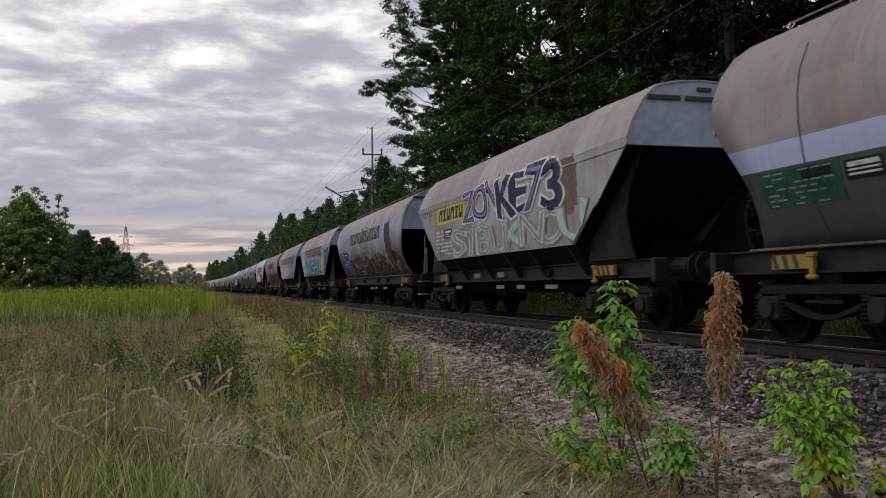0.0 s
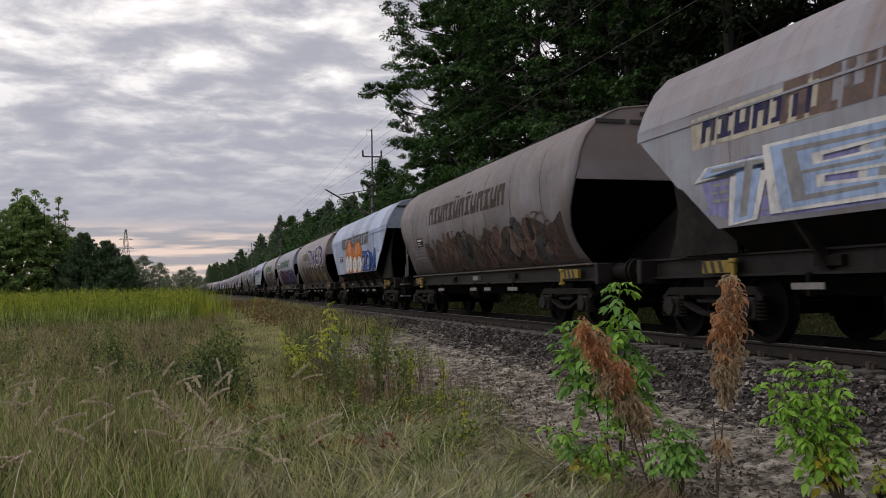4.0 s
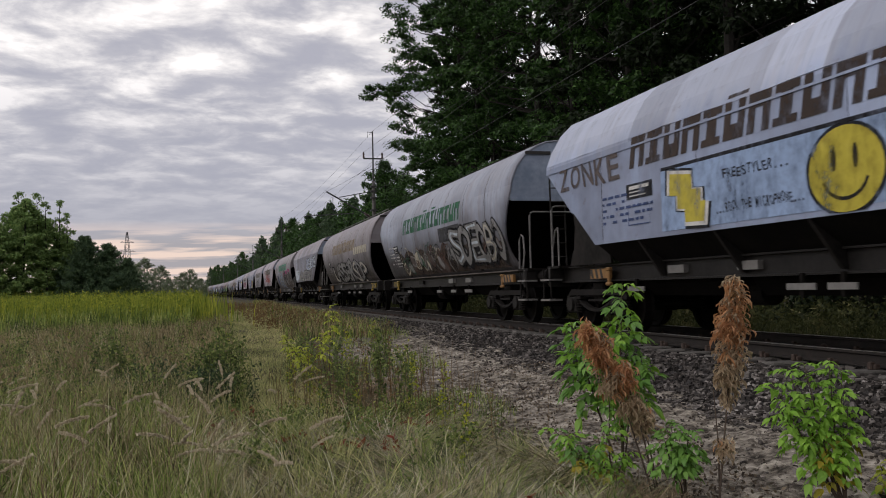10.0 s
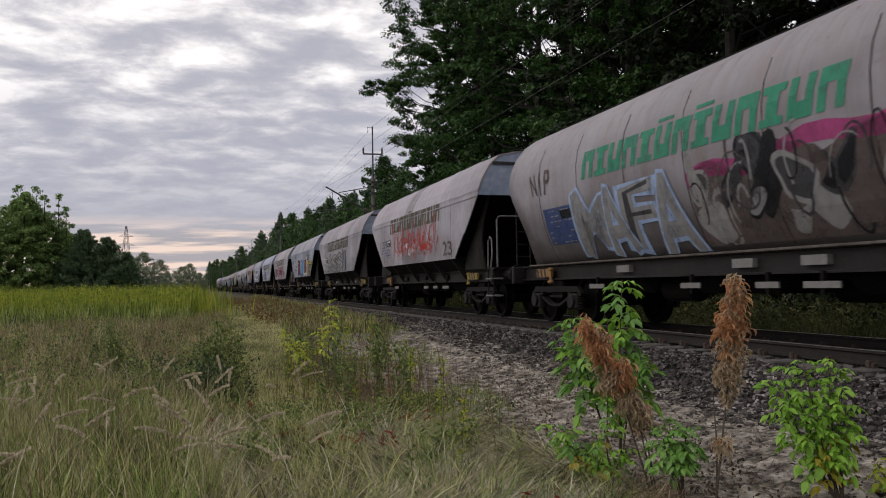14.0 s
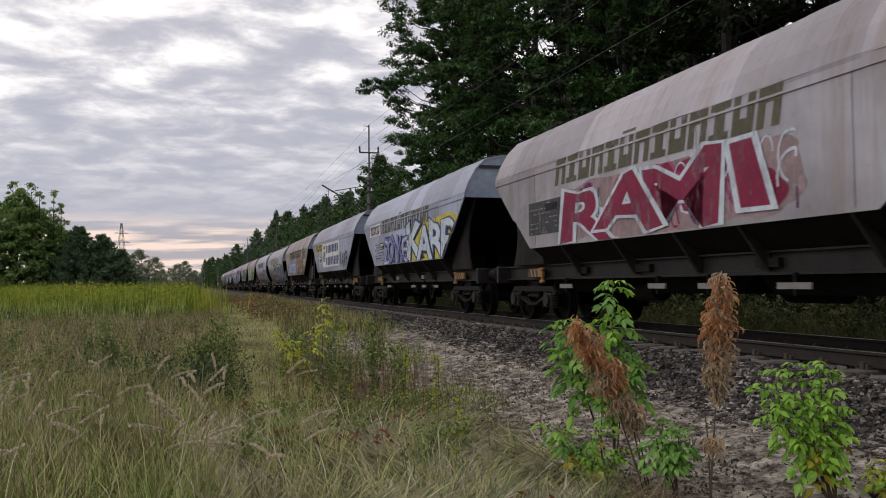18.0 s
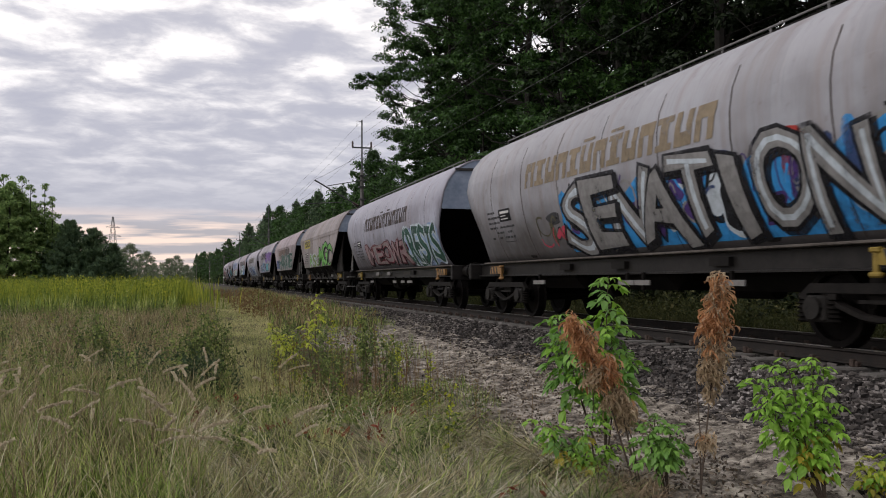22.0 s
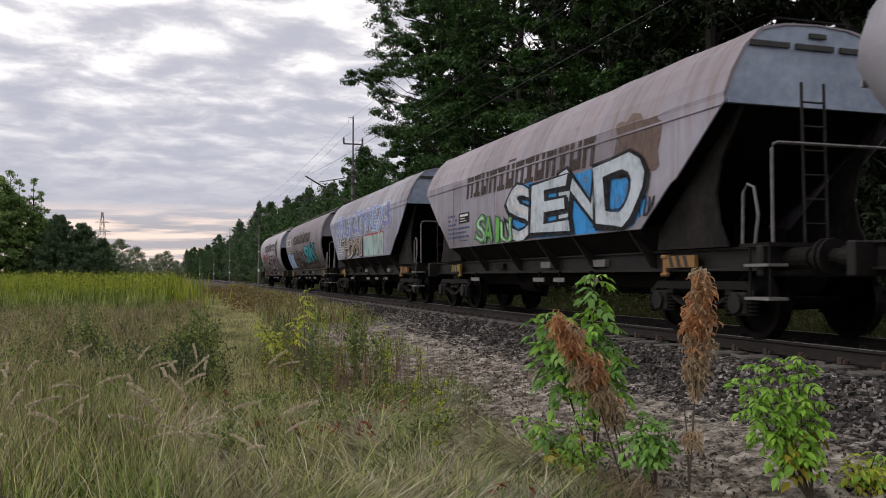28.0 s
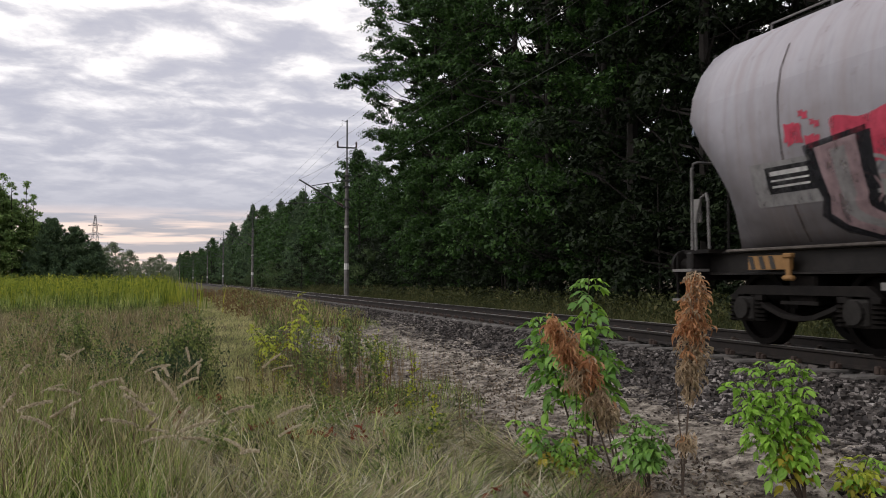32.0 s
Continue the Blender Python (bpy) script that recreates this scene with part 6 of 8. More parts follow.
SHRUBS = [broadleaf(41 + i, 4.2, 2.1, 0.02, 60, 54, 0.075, LEAF_SHADED, limbs=8) for i in range(2)]
PALE = [broadleaf(51 + i, 3.0, 1.7, 0.02, 54, 46, 0.075, SHRUB, limbs=8) for i in range(2)]
YOUNG = [broadleaf(61 + i, 12, 3.0, 0.04, 110, 60, 0.15, puff=1.4, limbs=8) for i in range(2)]
FAR = [broadleaf(81 + i, 12, 4.2, 0.02, 130, 40, 0.25, HAZED_LEAF, puff=2.4, limbs=20) for i in range(2)]
SKYLINE = [broadleaf(86 + i, 12, 4.2, 0.02, 70, 26, 0.45, HAZED_LEAF, puff=2.4, limbs=30) for i in range(2)]
PINES = [pine(31 + i, 15, 4.0) for i in range(3)]
PINES_FAR = [pine(36 + i, 15, 4.2, 90, 10, 0.34) for i in range(3)]
rs = np.random.RandomState(5)
OAK_WORDS = "tall dark green broadleaf tree at the edge of the wood"
y = 11.0
while y < 60:
    for row in range(3):
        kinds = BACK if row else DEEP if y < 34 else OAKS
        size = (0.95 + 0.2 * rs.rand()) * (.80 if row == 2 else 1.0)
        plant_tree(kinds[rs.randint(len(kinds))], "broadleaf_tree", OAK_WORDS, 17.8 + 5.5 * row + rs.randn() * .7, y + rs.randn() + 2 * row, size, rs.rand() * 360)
    y += 4.6
plant_tree(EDGE, "broadleaf_tree", "tall broadleaf tree with a crown reaching out over the track side", 19.1, 60.5, 1.0, 0)
for x, y, k, a in ((17.6, 63.5, .42, 20), (17.4, 57.0, .52, 200), (21.0, 65.0, .5, 80), (16.2, 52.5, .5, 310), (16.5, 46.0, .52, 60)):
    plant_tree(OAKS[int(a) % 2], "broadleaf_tree", "lower broadleaf tree filling the edge of the wood", x, y, k, a)
y = 10.0
while y < 75:
    plant_tree(SHRUBS[rs.randint(2)], "shrub", "dark leafy shrub under the trees", 15.6 + rs.rand() * 1.2, y, 0.8 + .5 * rs.rand(), rs.rand() * 360, "shrubs at the wood's foot", "shrub")
    plant_tree(SHRUBS[rs.randint(2)], "shrub", "dark leafy shrub under the trees", 18.5 + rs.rand() * 2.5, y + 1, 1.2 + .5 * rs.rand(), rs.rand() * 360, "shrubs at the wood's foot", "shrub")
    y += 2.4


def bend(y):
    return max(0.0, y - BEND_Y) ** 2 / (2 * BEND_R)


y = 73.0
while y < 460:
    for row in range(2):
        x = 16.8 + 4.8 * row + rs.randn() * 1.1 - bend(y)
        tall = (0.84 + 0.20 * rs.rand()) * (.88 if y < 150 else 1.0)
        if rs.rand() < .55:
            plant_tree((PINES if y < 150 else PINES_FAR)[rs.randint(3)], "pine_tree", "dark green pine tree in the wood beside the track", x, y + rs.randn(), tall, rs.rand() * 360, tall=1.0)
        else:
            plant_tree(YOUNG[rs.randint(2)], "birch_tree", "green birch tree in the wood beside the track", x, y + rs.randn(), tall * 1.18, rs.rand() * 360)
    y += 3.6 + 0.018 * (y - 70)
y = 62.0
while y < 330:
    m = PALE if rs.rand() < .6 else SHRUBS
    plant_tree(m[rs.randint(2)], "shrub", "green willow shrub beside the track", 13.4 + rs.rand() * 1.6 - bend(y), y, .7 + .7 * rs.rand(), rs.rand() * 360, "shrubs beside the track", "shrub")
    y += 5 + .03 * y

# trees beyond the meadow
LEFT = [broadleaf(71, 8.6, 2.9, 0.0, 330, 56, 0.11, ASPEN, puff=1.05, limbs=30), broadleaf(72, 7.4, 2.9, 0.0, 330, 56, 0.11, ASPEN, puff=1.05, limbs=12)]
BUSHY = pine(73, 6.6, 3.3, 260, 15, 0.16)
LEFT_WORDS = "green broadleaf tree at the edge of the meadow"
for i, (x, yy, s) in enumerate(((-18.0, 72, 1.0), (-15.4, 70, .98), (-13.0, 70, 1.0), (-11.6, 71.5, .97), (-14.0, 76, 1.02), (-20.0, 74, 1.02), (-22.5, 73, 1.0), (-10.4, 73, .82))):
    plant_tree(LEFT[i % 2], "broadleaf_tree", LEFT_WORDS, x, yy, s, 77 * i, "trees beyond the meadow")
SLENDER = broadleaf(75, 9.6, .75, .05, 60, 40, .10, ASPEN, puff=.75, limbs=12)
for i, (x, yy, s) in enumerate(((-11.9, 70.5, .98), (-11.2, 69.5, .90), (-10.6, 71, .93), (-12.8, 69, .92), (-13.6, 71, 1.0), (-9.9, 70.5, .82), (-15.0, 69.5, 1.0))):
    plant_tree(SLENDER, "young_tree", "slender young poplar at the edge of the meadow", x, yy, s, 61 * i, "trees beyond the meadow")
for x, yy, s in ((-8.6, 70, .88), (-7.0, 70.5, .80), (-5.6, 71, .62)):
    plant_tree(BUSHY, "conifer_tree", "dense dark green conifer at the edge of the meadow", x, yy, s, x * 60, "trees beyond the meadow")
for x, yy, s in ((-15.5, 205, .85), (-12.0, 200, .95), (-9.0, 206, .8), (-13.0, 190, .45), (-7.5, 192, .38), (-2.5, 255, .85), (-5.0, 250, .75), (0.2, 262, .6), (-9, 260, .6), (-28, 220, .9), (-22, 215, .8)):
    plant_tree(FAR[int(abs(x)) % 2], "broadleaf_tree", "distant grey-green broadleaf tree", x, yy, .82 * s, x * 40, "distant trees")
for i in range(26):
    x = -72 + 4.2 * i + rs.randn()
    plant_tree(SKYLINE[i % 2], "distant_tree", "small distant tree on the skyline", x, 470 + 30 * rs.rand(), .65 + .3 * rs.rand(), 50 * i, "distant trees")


# ---- poles, wires and pylon ----
CONCRETE = simple("pole_concrete", (0.09, 0.085, 0.08), (0.18, 0.17, 0.165), 3.0, 0.9, 0, 0.4)
GALV = simple("galvanised_steel", (0.05, 0.05, 0.052), (0.11, 0.11, 0.112), 6.0, 0.6, 0.5)
BAND = simple("white_band", (0.5, 0.5, 0.48), (0.68, 0.67, 0.65), 5.0, 0.8)
CERAMIC = simple("insulator_brown", (0.05, 0.03, 0.025), (0.09, 0.055, 0.045), 9.0, 0.3)


def make_pole():
    p = thing("catenary_pole", "grey concrete railway pole with steel crossarm and white bands", "pole", "poles along the track")
    bm = bmesh.new()
    tube(bm, [(0, 0, -.6), (0, 0, 4), (0, 0, 8.0)], .17, 8, .11)
    part("shaft", bm, CONCRETE, p)
    bm = bmesh.new()
    tube(bm, [(0, 0, 7.2), (0, 0, 11.2)], .055, 6, .045)
    part("top_pipe", bm, GALV, p)
    for z in (1.72, 4.35):
        bm = bmesh.new()
        r = .17 - .06 * z / 8 + .006
        tube(bm, [(0, 0, z), (0, 0, z + (.38 if z < 3 else .14))], r, 8)
        part("band", bm, BAND, p, "white painted band")
    for z in (5.6, 6.1, 6.9, 7.3, 7.6):
        part("clamp", boxed(-.20, .20, -.20, .20, z, z + .09), GALV, p)
    part("crossarm", boxed(-.62, .62, -.05, .05, 9.40, 9.48), GALV, p)
    for x in (-.6, .6):
        bm = bmesh.new()
        for k in range(4):
            disc_z(bm, x, 0, 9.52 + .09 * k, .05 if k % 2 else .065, .085)
        part("insulator", bm, CERAMIC, p)
    bm = bmesh.new()
    tube(bm, [(-.02, 0, 11.1), (-.32, 0, 11.15), (-.32, 0, 10.8)], .02, 5)
    part("top_bracket", bm, GALV, p)
    arm = new("cantilever")
    arm.parent = p
    bm = bmesh.new()
    tube(bm, [(-.1, 0, 5.65), (-3.0, 0, 7.30)], .05, 6)
    tube(bm, [(-.1, 0, 7.35), (-2.2, 0, 6.95)], .03, 6)
    part("arm_tube", bm, GALV, arm)
    bm = bmesh.new()
    tube(bm, [(-1.3, 0, 5.95), (-4.4, 0, 5.75)], .03, 6)
    tube(bm, [(-2.6, 0, 7.0), (-2.6, 0, 5.9)], .02, 5)
    part("registration_arm", bm, GALV, arm)
    bm = bmesh.new()
    for k in range(5):
        disc(bm, -.30 - .07 * k - .03, -.30 - .07 * k + .03, 0, 5.76 + .04 * k, .085)
    part("insulator", bm, CERAMIC, arm)
    return p


POLE_X = 10.6
first_pole = make_pole()
first_pole.matrix_basis = pose(POLE_X, 52.0, -.25)
POLE_Y = [-12.0, 52.0, 115.0, 180.0, 246.0, 312.0, 378.0]
for yy in POLE_Y:
    if yy != 52.0:
        copy_thing(first_pole, pose(POLE_X - bend(yy), yy, -.25))


def wire(name, label, pts_of, radius, sag):
    for a, b in zip(POLE_Y, POLE_Y[1:]):
        bm = bmesh.new()
        p, q = Vector(pts_of(a)), Vector(pts_of(b))
        tube(bm, [p.lerp(q, t) - Vector((0, 0, sag * 4 * t * (1 - t))) for t in np.linspace(0, 1, 13)], radius, 4)
        tagged(new(name, mesh_of(name, bm, GALV)), label, "wire", "wires between the poles")


for dx, dz in ((-.6, 9.6), (.6, 9.6), (0, 10.95)):
    wire("overhead_wire", "thin dark overhead line strung between the poles", lambda yy: (POLE_X + dx - bend(yy), yy, dz), .0075, .55)
wire("catenary_wire", "thin dark catenary wire above the track", lambda yy: (POLE_X - 3.0 - bend(yy), yy, 7.05), .0075, .75)
wire("contact_wire", "thin contact wire above the track", lambda yy: (POLE_X - 2.7 - bend(yy), yy, 5.5), .0075, .05)


def make_pylon():
    p = thing("lattice_pylon", "distant grey steel lattice power pylon", "pylon")
    H, w = 44.0, 3.6
    half = lambda z: w * (1 - z / H) ** 0.9 + .35
    for s, t in ((-1, -1), (-1, 1), (1, -1), (1, 1)):
        bm = bmesh.new()
        tube(bm, [(s * half(z), t * half(z), z) for z in np.linspace(-1, H, 10)], .16, 4)
        part("leg", bm, GALV, p)
    for k in range(9):
        z0, z1 = H * k / 9, H * (k + 1) / 9
        bm = bmesh.new()
        for t in (-1, 1):
            tube(bm, [(-half(z0), t * half(z0), z0), (half(z1), t * half(z1), z1)], .09, 3)
            tube(bm, [(half(z0), t * half(z0), z0), (-half(z1), t * half(z1), z1)], .09, 3)
        part("brace", bm, GALV, p)
    for z, a in ((31, 5.5), (37, 4.5)):
        bm = bmesh.new()
        for s in (-1, 1):
            tube(bm, [(0, 0, z), (s * a, 0, z)], .13, 4)
            tube(bm, [(0, 0, z + 1.6), (s * a, 0, z)], .10, 4)
        part("arm", bm, GALV, p)
    p.matrix_basis = pose(-47.4, 600, 0, 0, 0, 20)


make_pylon()


# ---- ballast stones ----
STONE = island("ballast_stone", (0.1, (0.010, 0.009, 0.0085)), (0.42, (0.036, 0.031, 0.029)), (0.68, (0.105, 0.093, 0.086)), (0.9, (0.28, 0.255, 0.24)), (1.0, (0.48, 0.45, 0.43)), rough=0.9, spec=0.25)


def stones(name, label, spots, rs, size, mat=None):
    base = np.array([(a, b, c) for a in (-.7, .7) for b in (-.7, .7) for c in (-.7, .7)])
    tri = np.array([(0, 1, 3), (0, 3, 2), (4, 6, 7), (4, 7, 5), (0, 4, 5), (0, 5, 1), (2, 3, 7), (2, 7, 6), (0, 2, 6), (0, 6, 4), (1, 5, 7), (1, 7, 3)])
    n, k = len(spots), len(base)
    sc = size * (0.55 + 0.9 * rs.rand(n, 1, 1)) * (0.65 + 0.7 * rs.rand(n, 1, 3))
    V = (base[None] * (0.65 + 0.5 * rs.rand(n, k, 1)) + .25 * rs.randn(n, k, 3)) * sc
    ang = rs.rand(n) * 6.28
    c, s = np.cos(ang)[:, None], np.sin(ang)[:, None]
    V = np.stack([V[..., 0] * c - V[..., 1] * s, V[..., 0] * s + V[..., 1] * c, V[..., 2] * .8], -1) + np.asarray(spots)[:, None]
    F = (tri[None] + (np.arange(n) * k)[:, None, None]).reshape(-1, 3)
    tagged(new(name, mesh_np(name, V.reshape(-1, 3), F, mat or STONE)), label, "stones", kind="stuff")


def bed_z(u):
    """Height of the ballast bed at distance u from the track's middle."""
    return np.interp(np.abs(u), [0, 1.3, 1.55, 2.15, 3.0], [-.235, -.235, -.27, -.60, -.80])


rs = np.random.RandomState(8)
n = 25000
yy = 3.5 + 42 * rs.rand(n) ** 1.5
u = -(1.30 + 1.35 * rs.rand(n) ** 1.15)
zz = np.maximum(bed_z(u), ground_np(TRACK_X + u, yy) - .02) + .012
stones("ballast_stones", "loose dark grey crushed stones on the ballast shoulder", np.stack([TRACK_X + u, yy, zz], -1), rs, .027)
n = 5200
yy = 4 + 44 * rs.rand(n) ** 1.3
u = -1.3 + 3.2 * rs.rand(n)
stones("track_stones", "dark crushed stones between the rails", np.stack([TRACK_X + u, yy, bed_z(u) + .01], -1), rs, .042)
CLOD = island("soil_clod", (0.1, (0.0438, 0.0350, 0.0287)), (0.5, (0.1250, 0.1063, 0.0912)), (0.85, (0.2500, 0.2225, 0.1975)), (1.0, (0.4125, 0.3750, 0.3375)), rough=0.95, spec=0.15, patch=1.5)
n = 6000
yy = 4.6 + 18 * rs.rand(n) ** 1.3
xx = 5.7 - 3.2 * rs.rand(n) ** 1.3
stones("soil_clods", "small crumbs of grey soil and gravel on bare ground", np.stack([xx, yy, ground_np(xx, yy) + .003], -1), rs, .012, CLOD)
n = 420
yy = 4.6 + 14 * rs.rand(n) ** 1.2
xx = 5.8 - 1.5 * rs.rand(n) ** 1.8
stones("scattered_stones", "dark ballast stones strayed onto bare soil", np.stack([xx, yy, ground_np(xx, yy) + .006], -1), rs, .021)

CLIP = simple("clip_rust", (0.03, 0.02, 0.016), (0.07, 0.045, 0.034), 9.0, 0.8)
bm = bmesh.new()
box(bm, -.13, -.05, -.06, .06, -.19, -.125, .012)
box(bm, -.16, -.09, -.03, .03, -.19, -.10, .012)
clip_mesh = mesh_of("rail_clip", bm, CLIP)
for ob in [o for o in scene.objects if o.name.startswith("sleeper") and o.location.y < 46]:
    for dx in (-.75, .75):
        c = new("rail_clip", clip_mesh)
        c.parent = ob
        c.location = (dx, 0, 0)


# ---- grass and herbs ----
FRESH = island("fresh_grass", (0.2, (0.0395, 0.0653, 0.0143)), (0.45, (0.1404, 0.2064, 0.0408)), (0.7, (0.3016, 0.3792, 0.0949)), (1.0, (0.5408, 0.5376, 0.1989)), through=0.12, patch=2.2)
STRAW = island("straw", (0.15, (0.1346, 0.1346, 0.0538)), (0.4, (0.2898, 0.2536, 0.1293)), (0.7, (0.4761, 0.4088, 0.2432)), (1.0, (0.5850, 0.5796, 0.3933)), through=0.12, patch=1.7)
SILVER = island("silvery_grass", (0.15, (0.0420, 0.0470, 0.0230)), (0.45, (0.1500, 0.1490, 0.0800)), (0.75, (0.4137, 0.3712, 0.2536)), (1.0, (0.5746, 0.5304, 0.4508)), through=0.12, patch=1.9)
STALKY = island("brown_stalk", (0.15, (0.0700, 0.0480, 0.0280)), (0.6, (0.2700, 0.1950, 0.1220)), (1.0, (0.5060, 0.4025, 0.2760)), through=0.2, patch=1.4)
MATTED = island("dead_straw", (0.15, (0.0900, 0.0713, 0.0413)), (0.5, (0.2250, 0.1837, 0.1162)), (1.0, (0.3750, 0.3225, 0.2250)), patch=2.6)
DRY = island("dry_meadow", (0.15, (0.0468, 0.0451, 0.0204)), (0.42, (0.1560, 0.1267, 0.0632)), (0.7, (0.3484, 0.2669, 0.1510)), (1.0, (0.5824, 0.4368, 0.2856)), through=0.12, patch=1.1)
PATHG = island("path_grass", (0.15, (0.2184, 0.2352, 0.0918)), (0.5, (0.4056, 0.4128, 0.1734)), (1.0, (0.6656, 0.5952, 0.3060)), through=0.3, patch=.9)
HERB = island("herb_green", (0.1, (0.0447, 0.0672, 0.0214)), (0.5, (0.1404, 0.1920, 0.0551)), (0.85, (0.3001, 0.3480, 0.1071)), (1.0, (0.4633, 0.4425, 0.1423)), through=0.35)
GOLD = island("goldenrod", (0.1, (0.0907, 0.1353, 0.0179)), (0.4, (0.1814, 0.2388, 0.0302)), (0.7, (0.3326, 0.3658, 0.0459)), (1.0, (0.4995, 0.4610, 0.0526)), through=0.35)


def blades(name, label, mat, x, y, height, width, lean, rs, lie=None, seg=3, stoop=0.0):
    """Curved blades of grass: one strip each, tapering to a point; stoop tilts them from the root."""
    n = len(x)
    ang = rs.rand(n) * 6.28 if lie is None else lie + rs.randn(n) * 0.45
    dx, dy = np.cos(ang), np.sin(ang)
    L = height * (0.55 + 0.9 * rs.rand(n))
    bendy = lean * (0.4 + 1.2 * rs.rand(n))
    a0 = stoop * (0.7 + 0.6 * rs.rand(n))
    side = rs.rand(n) * 6.28
    wx, wy = np.cos(side) * width / 2, np.sin(side) * width / 2
    hor, ver = np.zeros(n), np.full(n, -.02)
    z = ground_np(x, y)
    rows = []
    for k in range(seg):
        w = 1 - .6 * k / seg
        px, py, pz = x + dx * hor, y + dy * hor, z + np.maximum(ver, -.02)
        rows.append(np.stack([px - wx * w, py - wy * w, pz], -1))
        rows.append(np.stack([px + wx * w, py + wy * w, pz], -1))
        a = a0 + bendy * (k + .5) / seg
        hor, ver = hor + L / seg * np.sin(a), ver + L / seg * np.cos(a)
    rows.append(np.stack([x + dx * hor, y + dy * hor, z + np.maximum(ver, .005)], -1))
    V = np.stack(rows, 1)
    k = V.shape[1]
    base = (np.arange(n) * k)[:, None]
    F = []
    for q in range(seg - 1):
        F.append(base + np.array([[2 * q, 2 * q + 1, 2 * q + 3]]))
        F.append(base + np.array([[2 * q, 2 * q + 3, 2 * q + 2]]))
    F.append(base + np.array([[2 * seg - 2, 2 * seg - 1, 2 * seg]]))
    me = mesh_np(name, V.reshape(-1, 3), np.concatenate(F), mat)
    return tagged(new(name, me), label, "grass", kind="stuff")


def leafy(name, label, mat, x, y, height, leaves, size, rs, spread=.10, tri=False):
    """Upright herbs: leaves along a stem, as one object of stuff."""
    n = len(x)
    z = ground_np(x, y)
    h = height * (0.65 + .6 * rs.rand(n))
    t = rs.rand(n, leaves)
    C = np.stack([np.repeat(x[:, None], leaves, 1), np.repeat(y[:, None], leaves, 1), z[:, None] + t * h[:, None]], -1).reshape(-1, 3)
    V, F = leaf_cloud(rs, C, np.full(len(C), spread), 1, size, 0.6, tri=tri)
    me = mesh_np(name, V, F, mat)
    return tagged(new(name, me), label, "herbs", kind="stuff")


def patchy(x, y, s, seed):
    """Smooth noise from 0 to 1 that makes tufts and gaps."""
    return 0.5 + 0.25 * (np.sin(x * s * 1.7 + seed) * np.cos(y * s * 1.3 - seed) + np.sin(x * s * .8 - 1.9 * y * s * .6 + 2 * seed))


def swirl(x, y):
    """The way in which trodden grass lies."""
    return 2.6 * np.sin(1.3 * x + .8 * y + 1.0) + 1.8 * np.cos(1.1 * y - 1.4 * x)


def wedge(rs, n, y0, y1, left, right, power=1.0):
    """Random places in the view's wedge between two distances, from left to right as slopes of x over y."""
    y = y0 + (y1 - y0) * rs.rand(n) ** power
    x = left[0] + left[1] * y + (right[0] - left[0] + (right[1] - left[1]) * y) * rs.rand(n)
    return x, y


def tufts(name, label, mat, cx, cy, per, spread, height, width, lean, rs, lie=False, stoop=0.0):
    """Blades gathered in tufts, each tuft with its own height and, where trodden, its own lie."""
    x = np.repeat(cx, per) + spread * rs.randn(len(cx) * per)
    y = np.repeat(cy, per) + spread * rs.randn(len(cx) * per)
    h = np.repeat(height * (0.55 + 0.75 * rs.rand(len(cx))), per)
    return blades(name, label, mat, x, y, h, width, lean, rs, swirl(x, y) if lie else None, stoop=stoop)


def stand_x(y):
    """Where the uncut grass ends and the trodden grass begins."""
    return -.15 - .06 * (y - 6)


rs = np.random.RandomState(21)
# tall uncut grass: green tufts, straw, silver and pinkish stalks
x, y = wedge(rs, 780, 4.8, 12.5, (-.9, -.20), (.45, .06), 1.1)
q = x < stand_x(y) + .5 * rs.rand(len(x)) ** 2
tufts("green_grass", "long fresh green grass in tufts", FRESH, x[q], y[q], 20, .05, .40, .010, .9, rs)
x, y = wedge(rs, 260, 4.8, 12.0, (-.9, -.20), (.45, .06), 1.15)
q = x < stand_x(y) + .6 * rs.rand(len(x)) ** 2
tufts("straw_grass", "tall straw-coloured grass in tufts", STRAW, x[q], y[q], 15, .05, .60, .007, .9, rs)
x, y = wedge(rs, 1700, 4.8, 12.0, (-.9, -.20), (.3, .05), 1.1)
q = (patchy(x, y, 1.6, 1.0) > .40) & (x < stand_x(y) + .3)
blades("brown_stalks", "thin pinkish brown grass stalks", STALKY, x[q], y[q], .66, .0055, .35, rs)
x, y = .18 + .20 * rs.randn(60), 6.0 + .40 * rs.randn(60)
tufts("silvery_grass", "silvery dry grass in thick tufts", SILVER, x, y, 16, .07, .32, .008, 1.0, rs, False, .4)
x, y = wedge(rs, 5000, 4.8, 12.0, (-.8, -.20), (.2, .05), 1.1)
blades("under_grass", "short matted grass between the tufts", DRY, x, y, .22, .007, 1.3, rs)
PALES = island("pale_stalk", (0.1, (0.32, 0.29, 0.17)), (0.6, (0.50, 0.46, 0.31)), (1.0, (0.66, 0.62, 0.48)), through=0.25, patch=1.3)
x, y = wedge(rs, 520, 4.7, 9.5, (-.9, -.20), (1.1, .12), 1.0)
blades("pale_stalks", "long pale bleached stalks arching over the grass", PALES, x, y, .50, .0085, 1.2, rs, swirl(x, y), 5, .35)
x, y = wedge(rs, 300, 4.7, 11, (-.9, -.20), (1.0, .05), 1.0)
tufts("bright_grass", "bright young green grass tufts", PATHG, x, y, 14, .04, .30, .0095, 1.0, rs)
